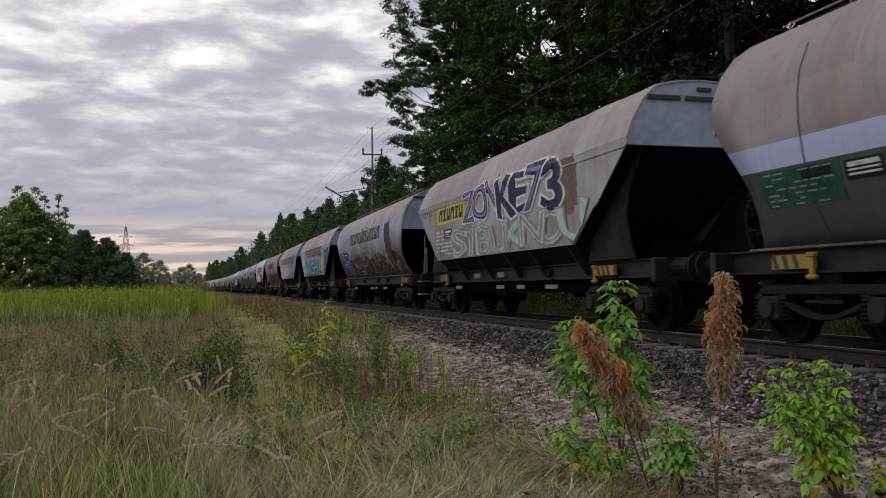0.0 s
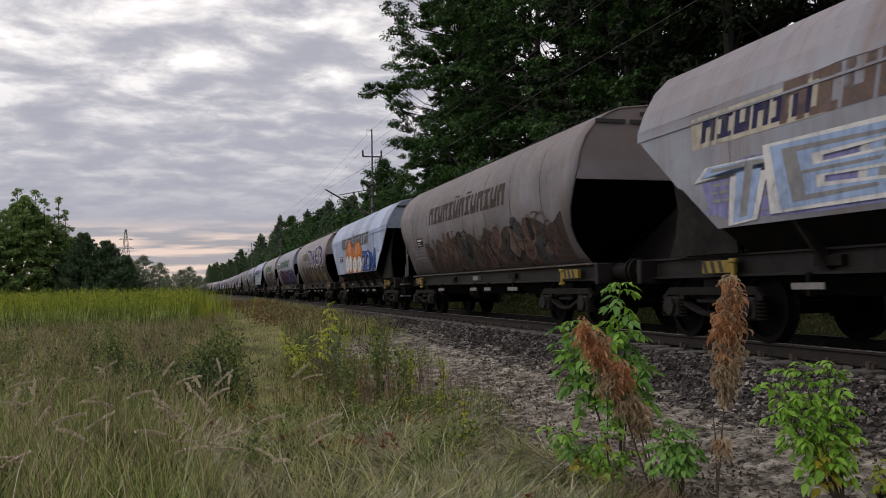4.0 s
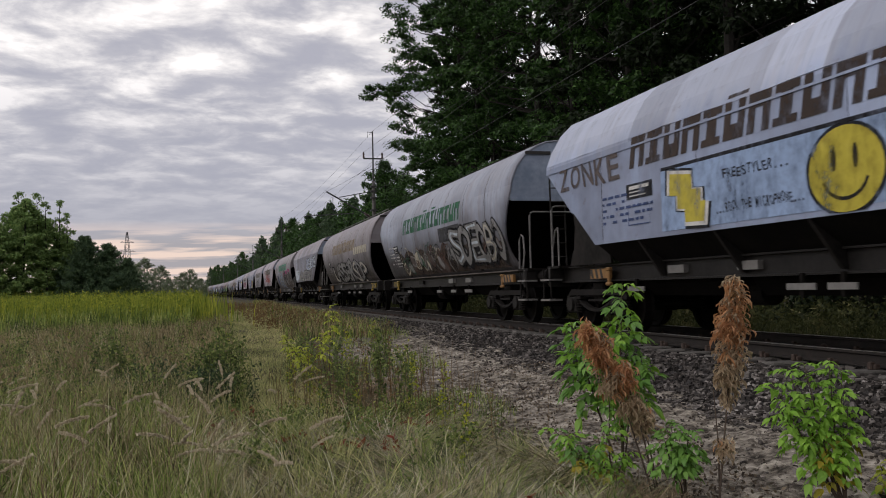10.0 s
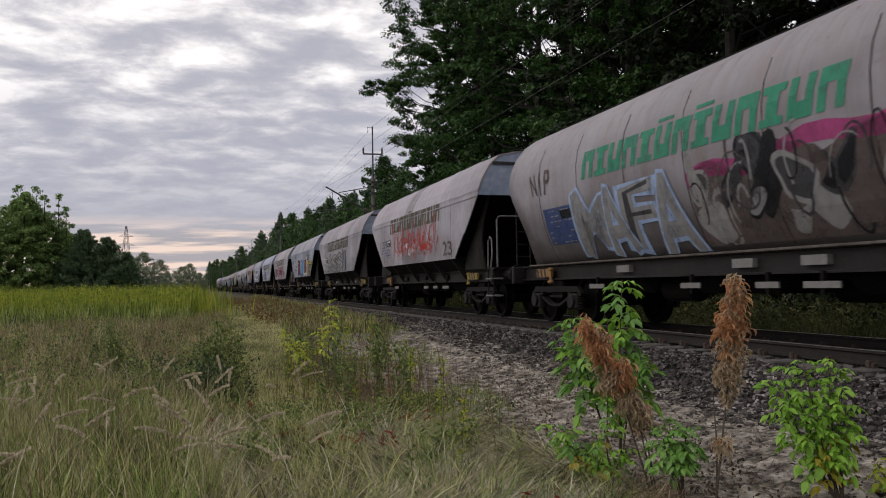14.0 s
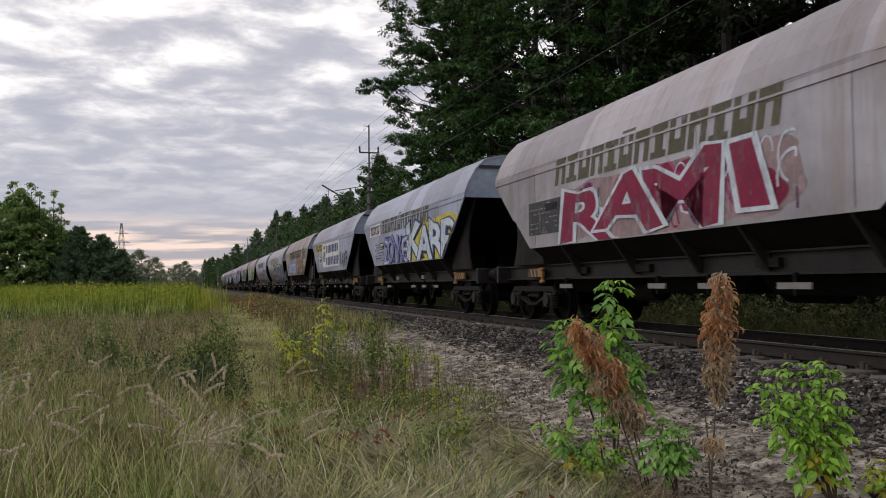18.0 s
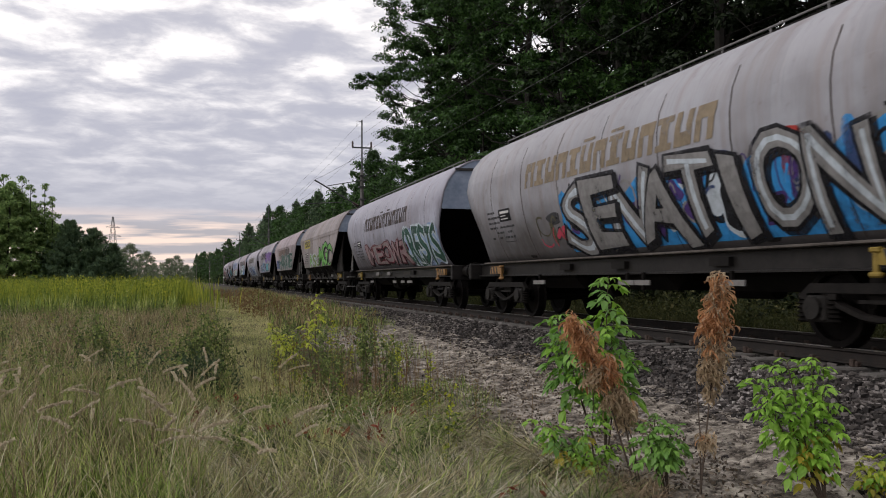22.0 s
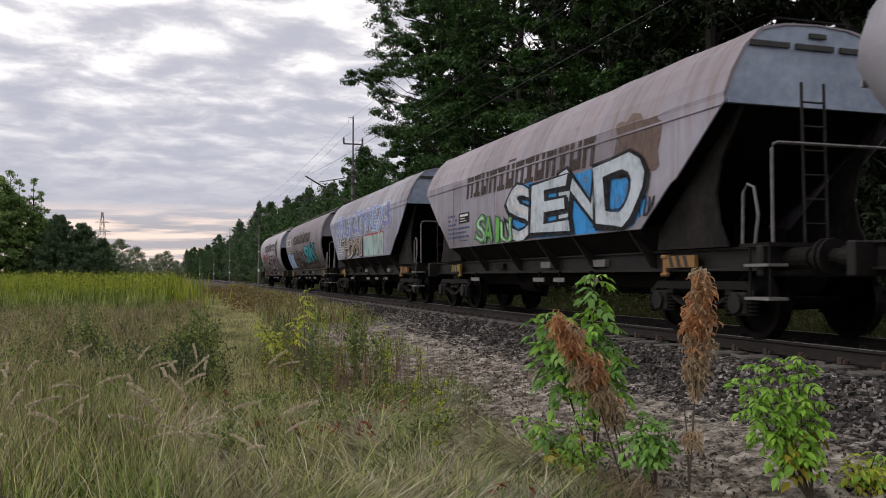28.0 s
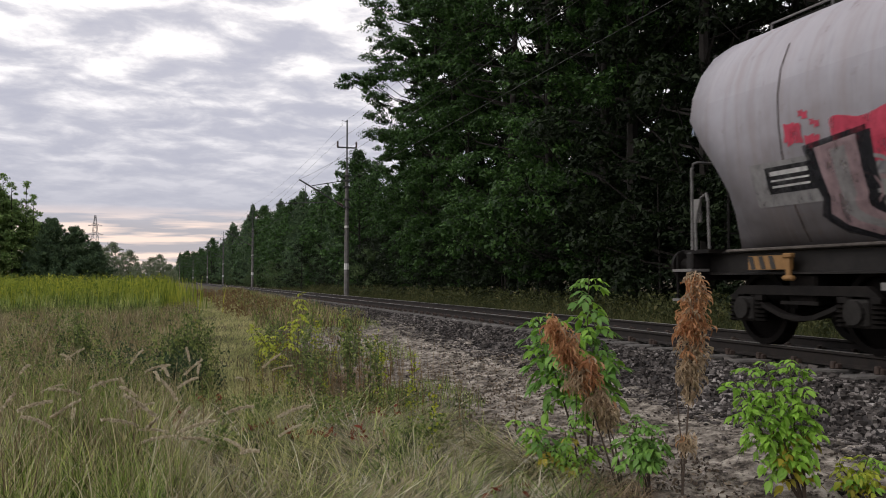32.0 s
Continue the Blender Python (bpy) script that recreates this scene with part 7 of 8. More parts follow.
# grass trodden down in the middle, lying in swirls
for mat, c, s, words in ((SILVER, 380, 7.0, "grey-green grass trodden down in swirls"), (STRAW, 330, 2.0, "pale straw grass trodden down in swirls"), (FRESH, 210, 4.0, "green grass trodden down in swirls")):
    x, y = wedge(rs, c, 4.8, 10.5, (-.3, .0), (1.2, .42), 1.1)
    q = (patchy(x, y, 1.5, s) > .40) & (x > stand_x(y)) & (x < 3.05 - .10 * (y - 4.5) + .25 * rs.randn(len(x)))
    tufts("flattened_grass", words, mat, x[q], y[q], 24, .11, .44, .011, .45, rs, True, 1.18)
x, y = wedge(rs, 5200, 4.8, 11.5, (-.2, .0), (1.3, .36), 1.0)
q = (patchy(x, y, 1.2, 9.0) > .44) & (x < 3.4 - .12 * (y - 4.5) + .3 * rs.randn(len(x)))
blades("straw_mat", "pale dead straw matted on the ground", MATTED, x[q], y[q], .30, .0065, .5, rs, swirl(x[q], y[q]) + .6 * rs.randn(q.sum()), stoop=1.15)
x, y = wedge(rs, 150, 5.0, 11.0, (.2, .04), (1.3, .34), 1.0)
q = x < 3.3 - .10 * (y - 4.5)
tufts("green_tufts", "small green grass tufts among the straw", FRESH, x[q], y[q], 20, .05, .24, .006, 1.1, rs)
# drooping mounds of fine grass, combed one way and the other
for mat, c, seed, words in ((SILVER, 150, 3.0, "grey-green"), (MATTED, 160, 6.0, "pale dead straw"), (FRESH, 120, 9.0, "fresh green"), (STRAW, 70, 12.0, "yellowish straw")):
    x, y = wedge(rs, c, 4.7, 9.8, (-.2, .02), (1.1, .34), 1.0)
    q = (x > stand_x(y)) & (x < 3.1 - .10 * (y - 4.5) + .3 * rs.randn(len(x)))
    x, y = x[q], y[q]
    per = 72
    way = np.repeat(swirl(x, y) + .8 * rs.randn(len(x)), per) + .55 * rs.randn(len(x) * per)
    L = np.repeat(.26 + .24 * rs.rand(len(x)), per)
    blades("grass_mound", words + " grass drooping in a low mound", mat, np.repeat(x, per) + .06 * rs.randn(len(x) * per), np.repeat(y, per) + .06 * rs.randn(len(x) * per), L, .0060, .80, rs, way, 4, 1.04)
x, y = 2.95 + .22 * rs.randn(16), 5.42 + .12 * rs.randn(16)
tufts("dry_clump", "clump of dead grass at the foot of withered plants", STALKY, x, y, 40, .06, .26, .006, 1.1, rs, False, .5)
x, y = wedge(rs, 150, 8.6, 13.2, (.35, .075), (.9, .165), 1.0)
way = np.repeat(swirl(x, y) + 1.2 * rs.randn(len(x)), 36) + .7 * rs.randn(len(x) * 36)
blades("brown_litter", "dead brown stems and leaves heaped between the weeds", STALKY, np.repeat(x, 36) + .08 * rs.randn(len(x) * 36), np.repeat(y, 36) + .08 * rs.randn(len(x) * 36), .26, .006, .8, rs, way, 3, .85)
# grey-brown meadow further off
x, y = wedge(rs, 30000, 11.0, 33, (-1.0, -.22), (.15, .025), 1.15)
q = patchy(x, y, .7, 2.0) + .25 * rs.rand(len(x)) > .45
blades("dry_meadow_grass", "dry brownish-green meadow grass", DRY, x[q], y[q], .40, .010, .6, rs, seg=2)
x, y = wedge(rs, 380, 10.5, 28, (-1.0, -.22), (.15, .03), 1.1)
tufts("meadow_tufts", "pale grass tufts in the dry meadow", STRAW, x, y, 14, .07, .48, .009, .7, rs)
x, y = wedge(rs, 520, 10.0, 26, (-1.0, -.22), (.2, .03), 1.1)
tufts("meadow_green_tufts", "green grass tufts in the dry meadow", FRESH, x, y, 14, .08, .38, .010, .9, rs)
# trodden path and the low grass beside it
x, y = wedge(rs, 27000, 10.0, 60, (.05, .030), (1.0, .065), 1.3)
blades("short_grass", "short pale green grass on a trodden path", PATHG, x, y, .13, .011, 1.2, rs, seg=2)
x, y = wedge(rs, 6500, 9.5, 30, (.9, .09), (2.3, .14), 1.2)
k = patchy(x, y, 1.0, 5.0) > .50
blades("sparse_grass", "sparse low grass on bare soil", FRESH, x[k], y[k], .17, .008, 1.0, rs, seg=2)
x, y = wedge(rs, 6000, 22, 95, (1.2, .045), (4.6, .022), 1.3)
blades("far_verge_green", "green grass on the verge beside the track", FRESH, x, y, .30, .022, .6, rs, seg=2)
x, y = wedge(rs, 5000, 22, 95, (1.2, .045), (4.6, .022), 1.3)
blades("far_verge_grass", "brownish grass verge beside the track", DRY, x, y, .35, .025, .6, rs, seg=2)
RUSTY = island("rusty_herb", (0.1, (0.09, 0.055, 0.022)), (0.5, (0.17, 0.105, 0.045)), (1.0, (0.26, 0.20, 0.08)), through=0.3)
x, y = wedge(rs, 420, 26, 75, (1.6, .0), (4.4, .01), 1.2)
leafy("rusty_herbs", "reddish brown herbs on the verge beside the track", RUSTY, x, y, .45, 14, .045, rs, .14, True)
# the verge beyond the track
VERGE = island("verge_grass", (0.1, (0.022, 0.031, 0.010)), (0.5, (0.054, 0.064, 0.020)), (0.85, (0.110, 0.116, 0.040)), (1.0, (0.190, 0.172, 0.076)), through=0.3, patch=.9)
n = 26000
y = 6 + 110 * rs.rand(n) ** 1.6
x = 10.4 + 5.6 * rs.rand(n)
blades("far_side_grass", "green and yellow grass strip beyond the track", VERGE, x, y, .42, .014, .8, rs, seg=2)
x, y = wedge(rs, 15000, 29, 66, (-3.5, -.26), (-.6, .012), 1.0)
x = x + np.where(x > -3.5, 1.3 * rs.rand(len(x)) * np.abs(rs.randn(len(x))), 0)
blades("goldenrod", "field of tall yellow-green goldenrod", GOLD, x, y, 1.02, .040, .25, rs, seg=2)
x, y = wedge(rs, 5200, 29, 66, (-3.5, -.26), (-.6, .012), 1.0)
leafy("goldenrod_leaves", "leafy tops of the goldenrod", GOLD, x, y, 1.15, 12, .045, rs, .10, True)
x, y = wedge(rs, 9000, 27.5, 42, (-3.5, -.26), (-.6, .012), 1.5)
blades("goldenrod_stems", "darker green lower stems of the goldenrod", FRESH, x, y, .66, .035, .3, rs, seg=2)
n = 2400
y = 6 + 80 * rs.rand(n) ** 1.5
x = 12.0 + 3.8 * rs.rand(n)
leafy("far_side_herbs", "green herbs under the wood's edge", VERGE, x, y, .75, 16, .055, rs, .14, True)
x, y = wedge(rs, 420, 10.0, 28, (-1.0, -.2), (.2, .03), 1.2)
leafy("meadow_herbs", "green herbs in the dry meadow", HERB, x, y, .55, 34, .026, rs, .11)
DARKH = island("dark_herb", (0.1, (0.0189, 0.0351, 0.0162)), (0.6, (0.0473, 0.0783, 0.0324)), (1.0, (0.1013, 0.1418, 0.0567)), through=0.3)
x, y = wedge(rs, 110, 10.5, 20, (-.8, -.2), (.1, .03), 1.2)
leafy("dark_herbs", "dark green herbs low in the meadow", DARKH, x, y, .42, 40, .024, rs, .13)
for cx, cy, w in ((-.98, 12.2, .22), (-.55, 12.0, .14), (.06, 11.3, .20), (.25, 11.2, .16), (.15, 11.6, .2)):
    x, y = cx + w * rs.randn(26), cy + w * rs.randn(26)
    leafy("dark_bush", "dark green leafy bush low in the meadow", DARKH, x, y, .55, 34, .024, rs, .10)
for cx, cy, w in ((1.2, 9.2, .16), (1.65, 9.0, .2), (2.05, 9.5, .16), (1.0, 10.1, .18), (2.45, 9.3, .18), (2.75, 10.0, .16), (.75, 8.9, .14), (1.5, 8.2, .14), (.5, 7.6, .12), (2.2, 7.4, .12)):
    x, y = cx + w * rs.randn(20), cy + w * rs.randn(20)
    leafy("low_herbs", "green leafy undergrowth between dry stems", HERB, x, y, .26, 26, .022, rs, .10)
x, y = wedge(rs, 330, 8.4, 13.5, (.0, .09), (1.3, .20), 1.0)
x = x + .35 * rs.randn(len(x))
blades("dry_stems", "thin dry brown stems standing among weeds", RUSTY, x, y, .62, .007, .3, rs)
RED = island("red_leaf", (0.1, (0.10, 0.025, 0.015)), (0.6, (0.22, 0.05, 0.028)), (1.0, (0.30, 0.10, 0.05)), through=0.3)
for cx, cy in ((1.15, 7.9), (1.45, 8.9), (.2, 9.4), (1.75, 7.6), (.86, 8.3), (2.35, 5.45), (.55, 10.4), (1.9, 9.0), (-.3, 12.0), (.35, 10.6), (2.2, 8.9)):
    x, y = cx + .14 * rs.randn(12), cy + .14 * rs.randn(12)
    leafy("red_weed", "small reddening weed low in the grass", RED, x[:6], y[:6], .16, 5, .042, rs, .05)
FALLEN = island("fallen_litter", (0.1, (0.035, 0.026, 0.02)), (0.5, (0.12, 0.09, 0.065)), (0.8, (0.26, 0.21, 0.15)), (1.0, (0.42, 0.37, 0.29)))
x, y = wedge(rs, 5200, 4.6, 14, (.8, .22), (2.8, .25), 1.2)
C = np.stack([x, y, ground_np(x, y) + .014], -1)
V, F = leaf_cloud(rs, C, np.full(len(C), .012), 1, .020, .3)
tagged(new("leaf_litter", mesh_np("leaf_litter", V, F, FALLEN)), "dry brown litter on the soil", "litter", kind="stuff")
x, y = wedge(rs, 2600, 4.6, 14, (1.2, .22), (3.4, .22), 1.2)
q = patchy(x, y, 1.4, 4.0) > .42
blades("dead_stems", "thin dead stems lying on the soil", FALLEN, x[q], y[q], .16, .005, .4, rs, swirl(x[q], y[q]), 2, 1.35)

# feathery seed heads on arching stalks
HEAD = island("seed_head", (0.1, (0.42, 0.35, 0.24)), (1.0, (0.68, 0.60, 0.46)), through=0.3)


def seed_stalk(seed):
    r = np.random.RandomState(seed)
    L, b = .78 + .3 * r.rand(), 1.1 + .6 * r.rand()
    pts = [(L * (1 - math.cos(b * t)) / b, 0, L * math.sin(b * t) / b) for t in np.linspace(0, 1, 9)]
    bm = bmesh.new()
    tube(bm, pts, .0025, 4, .0015)
    stem = mesh_of("stalk", bm, STRAW)
    C = []
    for q in np.linspace(.74, 1.0, 34):
        C.append((L * (1 - math.cos(b * q)) / b, 0, L * math.sin(b * q) / b))
    V, F = leaf_cloud(r, C, np.full(34, .011), 6, .013)
    return stem, mesh_np("seed_head", V, F, HEAD)


STALKS = [seed_stalk(i) for i in range(4)]
x, y = wedge(rs, 58, 5.3, 11, (-.6, -.19), (.55, .05), 1.0)
for i in range(len(x)):
    t = thing("seed_grass", "arching grass stalk with a pale feathery seed head", "grass", "seeding grass stalks")
    part("stalk", STALKS[i % 4][0], None, t)
    part("seed_head", STALKS[i % 4][1], None, t)
    t.matrix_basis = pose(x[i], y[i], ground_z(x[i], y[i]), 0, 0, rs.rand() * 360) @ Matrix.Diagonal((1, 1, .75 + .35 * rs.rand(), 1))


# ---- weeds and saplings close by ----
STEM_G = simple("green_stem", (0.06, 0.075, 0.03), (0.12, 0.13, 0.06), 12.0, 0.8)
STEM_B = simple("woody_stem", (0.045, 0.032, 0.024), (0.11, 0.08, 0.06), 12.0, 0.9)


def weed(seed, height, leaves, size, mat, bushy=1.0):
    r = np.random.RandomState(seed)
    bm = bmesh.new()
    C = []
    for s in range(3 if bushy > .6 else 1):
        a, l = r.rand() * 6.28, .25 * bushy * r.rand()
        tip = (l * height * math.cos(a), l * height * math.sin(a), height * (.75 + .25 * r.rand()))
        tube(bm, [(0, 0, -.03), (tip[0] * .4, tip[1] * .4, tip[2] * .5), tip], .006, 4, .002)
        for k in range(leaves):
            q = .12 + .88 * r.rand()
            C.append((tip[0] * q + .05 * bushy * r.randn(), tip[1] * q + .05 * bushy * r.randn(), tip[2] * q))
    V, F = leaf_cloud(r, C, np.full(len(C), .03), 2, size, .6)
    return mesh_of("stem", bm, STEM_G), mesh_np("leaves", V, F, mat)


YEL = island("yellow_green_leaf", (0.1, (0.169, 0.221, 0.026)), (0.6, (0.338, 0.377, 0.039)), (1.0, (0.494, 0.442, 0.052)), through=0.4)
WEEDS = [weed(1, .95, 24, .026, HERB, .62), weed(2, .85, 26, .025, HERB, .65), weed(3, .62, 34, .018, HERB, .5), weed(4, .72, 34, .020, YEL, .5), weed(5, .95, 34, .013, RUSTY, .5)]
weed_words = ["bushy green weed with narrow leaves", "bushy green weed with small leaves", "low green weed", "slim yellow-green weed", "dry brown thin weed stalk"]
rs = np.random.RandomState(33)
spots = []
for i in range(88):
    yy = 8.7 + 7.5 * rs.rand()
    xx = .28 + .075 * yy + (1.25 + .05 * yy) * rs.rand()
    spots.append((xx, yy, rs.choice([0, 1, 2, 2, 3, 4], p=[.15, .15, .10, .10, .22, .28])))
spots += [(.2 + .25 * rs.randn(), 12.2 + .25 * rs.randn(), i % 2) for i in range(9)]
spots += [(-1.2 + .2 * rs.randn(), 13.4 + .2 * rs.randn(), i % 2) for i in range(5)]
spots += [(.22, 12.1, 0), (.30, 12.3, 1), (.12, 12.2, 0), (.36, 12.0, 1), (.05, 12.5, 2), (-1.15, 13.4, 1), (-1.3, 13.5, 0), (-.3, 13.2, 2), (1.55, 6.2, 2), (2.3, 8.0, 3), (2.75, 7.6, 2), (2.5, 7.0, 4), (2.2, 10.5, 0), (3.1, 13.5, 3), (3.4, 13.0, 2), (2.05, 6.6, 3), (.55, 17, 3), (.4, 18, 0), (-2.4, 15, 2), (-3.2, 17, 0), (-1.8, 18, 1), (-2.9, 21, 3)]
for i, (xx, yy, m) in enumerate(spots):
    t = thing("weed", weed_words[m] + " growing beside the track", "weed", "weeds beside the track")
    part("stem", WEEDS[m][0], None, t)
    part("leaves", WEEDS[m][1], None, t)
    s = .7 + .5 * rs.rand()
    t.matrix_basis = pose(xx, yy, ground_z(xx, yy), 0, 0, rs.rand() * 360) @ Matrix.Diagonal((s, s, s, 1))


def compound_leaf(seed, mat, L=.086, w=.046):
    """A pinnate leaf: a stalk with seven drooping leaflets."""
    r = np.random.RandomState(seed)
    bm = bmesh.new()
    up = Vector((0, 0, 1))
    stalk = [Vector((0, 0, 0)), Vector((.06, 0, .022)), Vector((.115, 0, .010)), Vector((.145, 0, -.012))]
    tube(bm, stalk, .0035, 4, .0015)
    dirs = [(stalk[1] * .75, 74, .80), (stalk[1] * .75, -74, .80), (stalk[1].lerp(stalk[2], .6), 58, .95), (stalk[1].lerp(stalk[2], .6), -58, .95), (stalk[3], 34, .95), (stalk[3], -34, .95), (stalk[3], 0, 1.15)]
    for p, ang, k in dirs:
        a = radians(ang + 9 * r.randn())
        d = Vector((math.cos(a), math.sin(a), -.38 + .20 * r.randn())).normalized()
        u = (up + Vector((r.randn(), r.randn(), 0)) * .25).normalized()
        k *= .85 + .3 * r.rand()
        side = d.cross(u).normalized()
        rows = []
        for t, wide in ((0, .04), (.25, .80), (.5, 1.0), (.75, .62), (1, .02)):
            m = p + d * L * k * t - Vector((0, 0, 1)) * (.30 * L * k * t * t)
            rows.append([bm.verts.new(m + side * w * k * .5 * wide * q + u * (.20 * w * abs(q) * wide)) for q in (-1, 0, 1)])
        for ra, rb in zip(rows, rows[1:]):
            bm.faces.new((ra[0], ra[1], rb[1], rb[0]))
            bm.faces.new((ra[1], ra[2], rb[2], rb[1]))
    for f in bm.faces:
        f.smooth = True
    return mesh_of("leaf", bm, mat)


def leaf_mat(name, a, b):
    m, nt, bs = material(name, 0.5)
    o = nt.nodes.new("ShaderNodeObjectInfo")
    f = mix_of(nt, 0.45, o.outputs["Random"], noise_tex(nt, coords(nt, "Object"), 9.0, 3.0))
    c = ramp_of(nt, f, (0.2, a), (0.8, b))
    nt.links.new(c, bs.inputs["Base Color"])
    t = nt.nodes.new("ShaderNodeBsdfTranslucent")
    nt.links.new(c, t.inputs["Color"])
    mx = nt.nodes.new("ShaderNodeMixShader")
    mx.inputs[0].default_value = .38
    nt.links.new(bs.outputs[0], mx.inputs[1])
    nt.links.new(t.outputs[0], mx.inputs[2])
    nt.links.new(mx.outputs[0], nt.nodes["Material Output"].inputs["Surface"])
    return m


BRIGHT = leaf_mat("sapling_leaf", (0.1750, 0.3450, 0.0360), (0.3250, 0.5600, 0.0760))
MIDGREEN = leaf_mat("sapling_leaf_dark", (0.1126, 0.2500, 0.0475), (0.2350, 0.4300, 0.0850))
YELLOWED = leaf_mat("sapling_leaf_yellow", (0.30, 0.28, 0.03), (0.50, 0.40, 0.05))
LIME = leaf_mat("sapling_leaf_lime", (0.33, 0.40, 0.035), (0.55, 0.60, 0.07))
DRYLEAF = leaf_mat("withered_leaf", (0.3400, 0.1500, 0.0680), (0.6400, 0.3700, 0.1850))
DRYPALE = leaf_mat("withered_leaf_pale", (0.2900, 0.2100, 0.1300), (0.5400, 0.4250, 0.2850))
LEAVES = {m: [compound_leaf(5 + k, m) for k in range(3)] for m in (BRIGHT, MIDGREEN, YELLOWED, LIME)}


def withered(seed, mat):
    """A bunch of curled, hanging dry leaflets."""
    r = np.random.RandomState(seed)
    bm = bmesh.new()
    for s in range(6):
        a = s * 1.05 + .5 * r.randn()
        out, along = Vector((math.cos(a), math.sin(a), 0)), Vector((-math.sin(a), math.cos(a), 0))
        L, w, curl = .050 + .040 * r.rand(), .012 + .008 * r.rand(), .8 + 1.6 * r.rand()
        p = Vector((0, 0, -.012 * s))
        rows = []
        for k, wide in enumerate((.25, .9, 1.0, .7, .1)):
            t = k / 4
            m = p + out * (.048 * math.sin(1.9 * t)) + Vector((0, 0, -L * t)) + along * (.02 * math.sin(3 * t + s))
            tw = along * math.cos(curl * t * 2) + out * math.sin(curl * t * 2)
            rows.append([bm.verts.new(m + tw * w * .5 * wide * q + out * (.010 * abs(q) * wide)) for q in (-1, 0, 1)])
        for ra, rb in zip(rows, rows[1:]):
            bm.faces.new((ra[0], ra[1], rb[1], rb[0]))
            bm.faces.new((ra[1], ra[2], rb[2], rb[1]))
    return mesh_of("withered_leaf", bm, mat)


DEAD = {m: [withered(60 + k, m) for k in range(4)] for m in (DRYLEAF, DRYPALE)}


def sapling(name, label, x, y, stems, n, mats, seed, size=1.0, low=.3):
    """A young tree: stems from one foot, each with pinnate leaves along it."""
    r = np.random.RandomState(seed)
    t = thing(name, label, "sapling", "saplings beside the track")
    t.location = (x, y, ground_z(x, y))
    for dx, dy, h in stems:
        bm = bmesh.new()
        top = Vector((dx, dy, h))
        pts = [Vector((0, 0, -.05)), top * .45 + Vector((-.02, .01, 0)), top]
        tube(bm, pts, .010, 5, .003)
        part("stem", bm, STEM_B, t)
        for k in range(n):
            q = low + (1 - low) * (k + .6) / n
            p = pts[0].lerp(pts[1], q / .45) if q < .45 else pts[1].lerp(pts[2], (q - .45) / .55)
            for side in (0, 180):
                m = mats[len(mats) - 1 - int(r.rand() ** 1.6 * len(mats))] if q < .5 else mats[r.randint(max(1, len(mats) - 1))]
                o = part("leaf", LEAVES[m][r.randint(3)], None, t)
                s = size * (.80 + .40 * r.rand()) * (1.05 - .7 * max(0, q - .72))
                o.matrix_basis = pose(*p, 10 * r.randn(), 12 + 14 * r.randn() - 70 * max(0, q - .72), 90 * k + side + 25 * r.randn()) @ Matrix.Diagonal((s, s, s, 1))
    return t


def dead_plant(name, label, x, y, stems, seed, bunches):
    """Bare stems from one foot; each bunch is (stem, height share, scatter along, radius, count, share of orange)."""
    r = np.random.RandomState(seed)
    t = thing(name, label, "dead plant", "withered plants beside the track")
    t.location = (x, y, ground_z(x, y))
    lines = []
    for j, (dx, dy, h) in enumerate(stems):
        bm = bmesh.new()
        tp = Vector((dx, dy, h))
        pts = [Vector((.03 * j, .02 * j, -.05)), tp * .5 + Vector((.02, 0, .03)), tp]
        tube(bm, pts, .009, 5, .003)
        part("stem", bm, STEM_B, t)
        lines.append(pts)
    for j, share, along, radius, count, orange in bunches:
        pts = lines[j]
        for k in range(int(count * 1.35)):
            q = min(1.0, max(.05, share + along * (2 * r.rand() - 1)))
            p = pts[0].lerp(pts[1], q * 2) if q < .5 else pts[1].lerp(pts[2], q * 2 - 1)
            rad = radius * r.rand() ** .6
            a = r.rand() * 6.28
            o = part("withered_leaf", DEAD[DRYLEAF if r.rand() < orange else DRYPALE][r.randint(4)], None, t)
            s = .65 + .45 * r.rand()
            o.matrix_basis = pose(p.x + rad * math.cos(a), p.y + rad * math.sin(a), p.z + .02 * r.randn(), 16 * r.randn(), 16 * r.randn(), r.rand() * 360) @ Matrix.Diagonal((s, s, s * 1.05, 1))
    return t


DEAD_A = dead_plant("withered_sapling", "tall withered sapling with hanging orange-brown leaves", 3.54, 5.28, [(.15, .04, 1.64), (.02, .10, .80)], 1,
                    [(0, .975, .03, .04, 16, .4), (0, .89, .04, .075, 24, .7), (0, .785, .045, .095, 56, .9), (0, .67, .04, .078, 28, .25), (0, .57, .045, .07, 28, .0), (0, .47, .03, .05, 10, .0), (0, .26, .03, .045, 14, .1)])
DEAD_B = dead_plant("withered_sapling", "leaning withered sapling with dry brown leaves", 3.22, 5.58, [(-.48, .16, 1.33), (-.26, .06, 1.02), (-.10, .10, .70)], 2,
                    [(0, .95, .05, .045, 18, .9), (0, .83, .07, .095, 52, .95), (1, .92, .07, .08, 36, .85), (0, .66, .08, .11, 40, .25), (1, .66, .08, .10, 40, .1), (2, .85, .14, .08, 22, .0)])
SAP_A = sapling("green_sapling", "bright green young maple beside withered plants", 3.28, 6.2, [(.06, .10, 1.57), (-.38, .16, 1.24), (.20, .05, .92), (.14, .14, 1.22), (-.30, .20, 1.05)], 12, [BRIGHT, MIDGREEN, MIDGREEN, YELLOWED], 3, 1.05, .50)
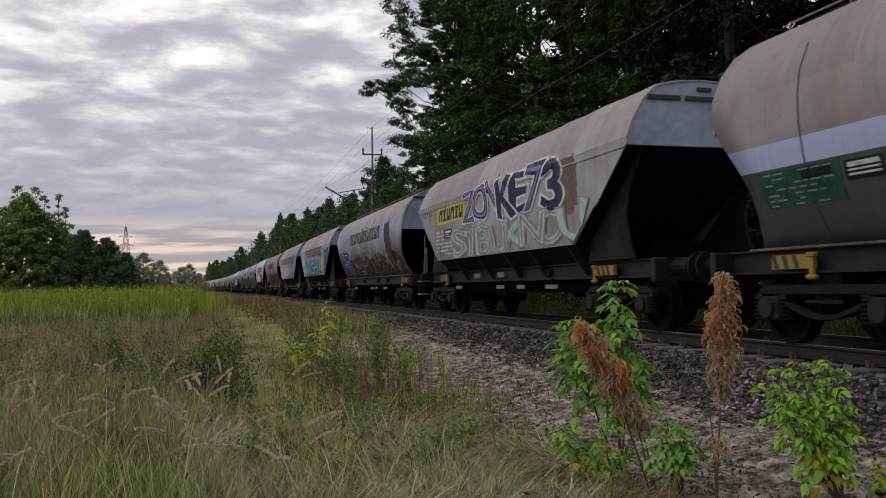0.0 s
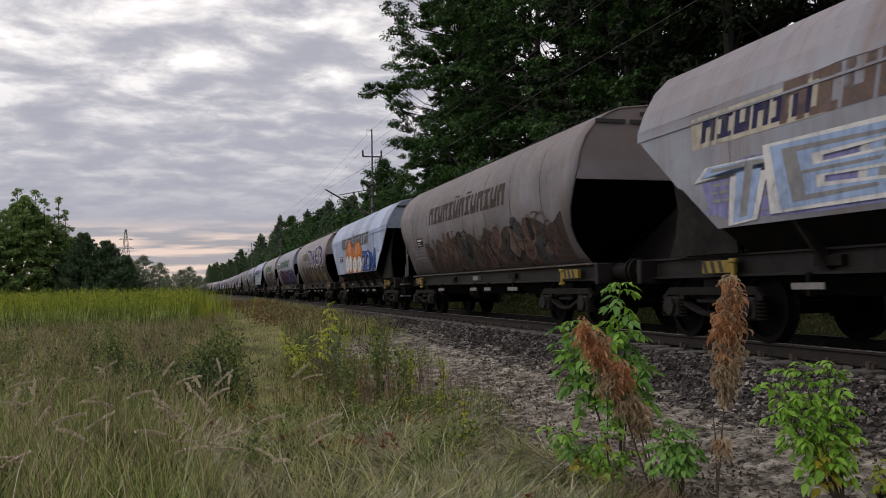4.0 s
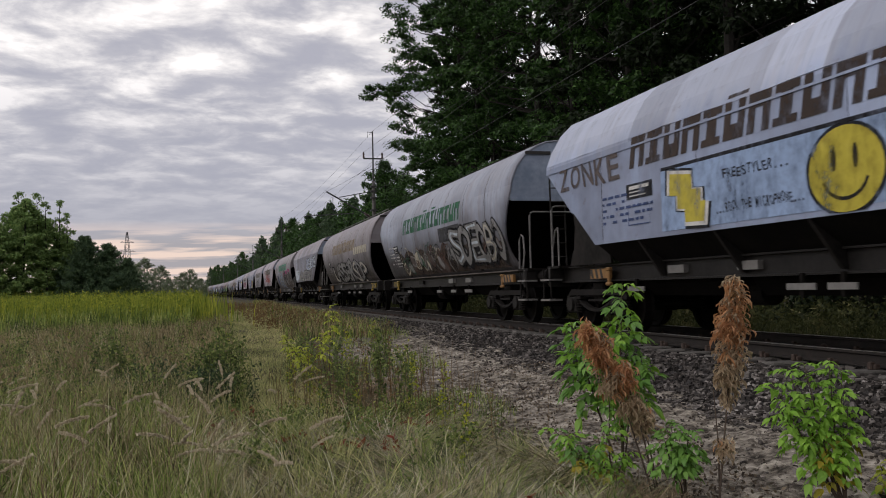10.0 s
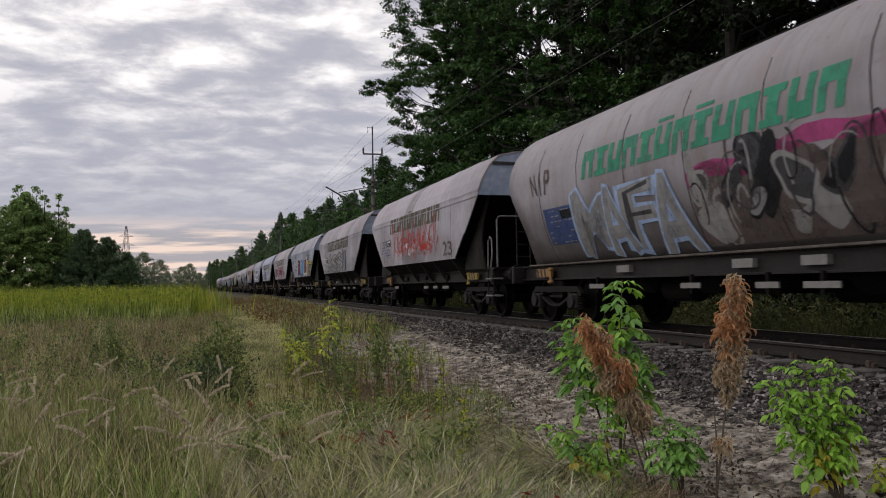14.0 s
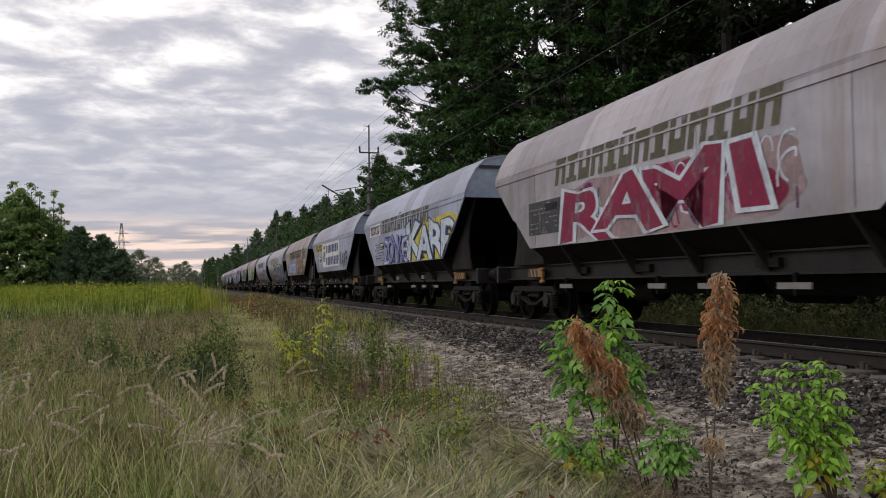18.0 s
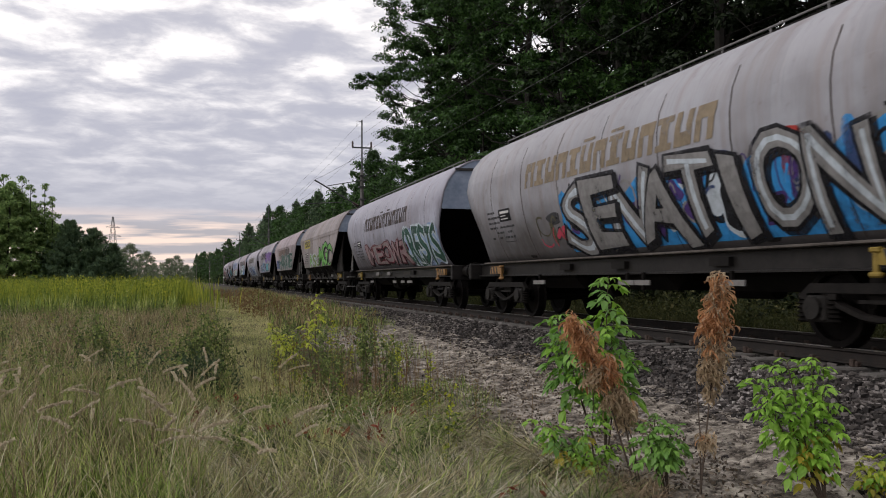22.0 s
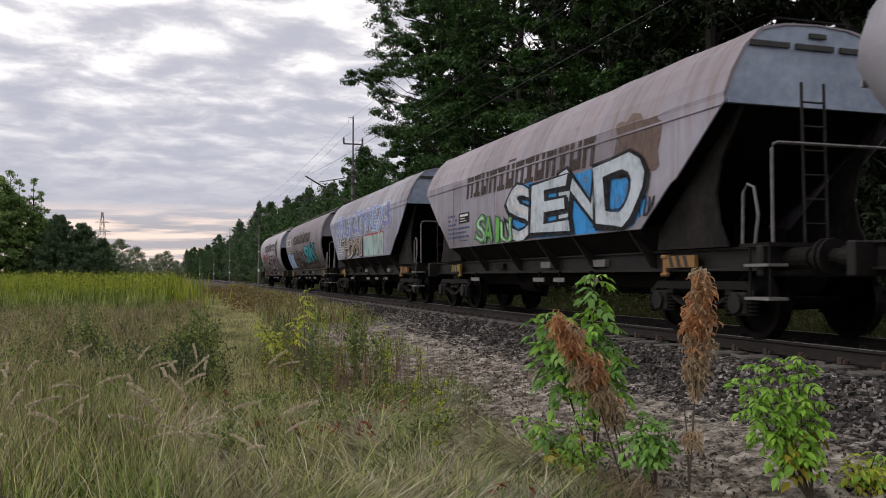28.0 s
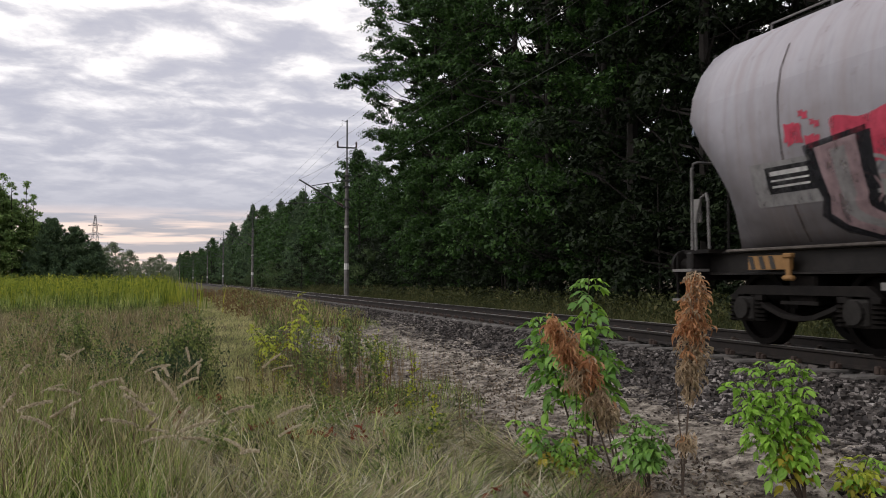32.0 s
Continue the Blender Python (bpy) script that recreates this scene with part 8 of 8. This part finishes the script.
SAP_B = sapling("green_sapling", "bright green bushy young maple on bare soil", 4.24, 4.82, [(-.36, .13, .93), (-.25, .10, .98), (-.08, .05, 1.0), (.0, .02, .94), (-.42, .14, .66), (.03, .0, .68), (-.20, .0, .50), (-.46, .16, .84)], 10, [BRIGHT, BRIGHT, BRIGHT, YELLOWED], 4, .74, .30)
SAP_C = sapling("green_sapling", "small dark green young maple", 3.36, 5.40, [(-.06, .1, .56), (.06, .05, .52), (-.14, .05, .44), (.0, .0, .40)], 8, [MIDGREEN, MIDGREEN, BRIGHT], 5, .72, .50)
sapling("yellowing_sapling", "low yellowing young maple", 4.70, 4.78, [(-.16, .05, .22), (.06, 0, .26), (.20, .05, .20), (-.02, -.05, .15)], 6, [LIME, LIME, BRIGHT, YELLOWED], 6, .62, .2)
sapling("green_sapling", "low green and yellow shoots at the foot of withered plants", 3.00, 5.82, [(-.12, .0, .42), (-.34, .1, .44), (.06, .15, .66), (-.20, .0, .28), (.1, -.05, .3), (-.45, .1, .5)], 7, [BRIGHT, MIDGREEN, YELLOWED], 7, .66, .35)
SAP_F = sapling("yellow_sapling", "thin yellow-green sapling leaning over dry grass", 1.72, 11.7, [(.02, .1, 1.30), (-.42, .1, .72), (-.66, 0, .86), (-.15, 0, .9)], 8, [LIME, LIME, YELLOWED], 8, .60, .58)
bm = bmesh.new()
tube(bm, [(0, 0, 0), (.35, .6, .38)], .022, 5, .012)
stick = tagged(new("fallen_branch", mesh_of("fallen_branch", bm, STEM_B)), "bare fallen branch leaning in the weeds", "branch")
stick.matrix_basis = pose(1.95, 13.6, ground_z(1.95, 13.6))


# ---- what moves ----
def sway(ob, gain, rows):
    """A plant rocking about its foot in the train's wind."""
    x, y, z = ob.location
    walk(ob, [(t, pose(x, y, z, -.3 * gain * a, gain * a, 0)) for t, a in rows])


GUSTS = [(0, 0), (2.5, 0), (3.5, 3.2), (5.5, 1.0), (6.5, 2.8), (7.5, 4.4), (8.5, 3.2), (9.5, 4.1), (10.5, 2.7), (11.5, 2.3), (12.5, 6.6), (13.5, 5.7), (14.5, 3.2),
         (17.5, .5), (18.5, 2.0), (19.5, 6.0), (20.5, 2.8), (21.5, 3.0), (22.5, 3.7), (24, 2.4), (25, 0), (25.5, 2.1), (27.5, .4), (29.5, 0), (30.5, .9), (32, .7)]


def motions():
    for n, w in enumerate(WAGONS):
        walk(w, wagon_rows(n))
    for ob, gain in ((DEAD_A, 1.0), (DEAD_B, .5), (SAP_A, .5), (SAP_B, .6), (SAP_C, .4), (SAP_F, .5)):
        sway(ob, gain, GUSTS)


motions()
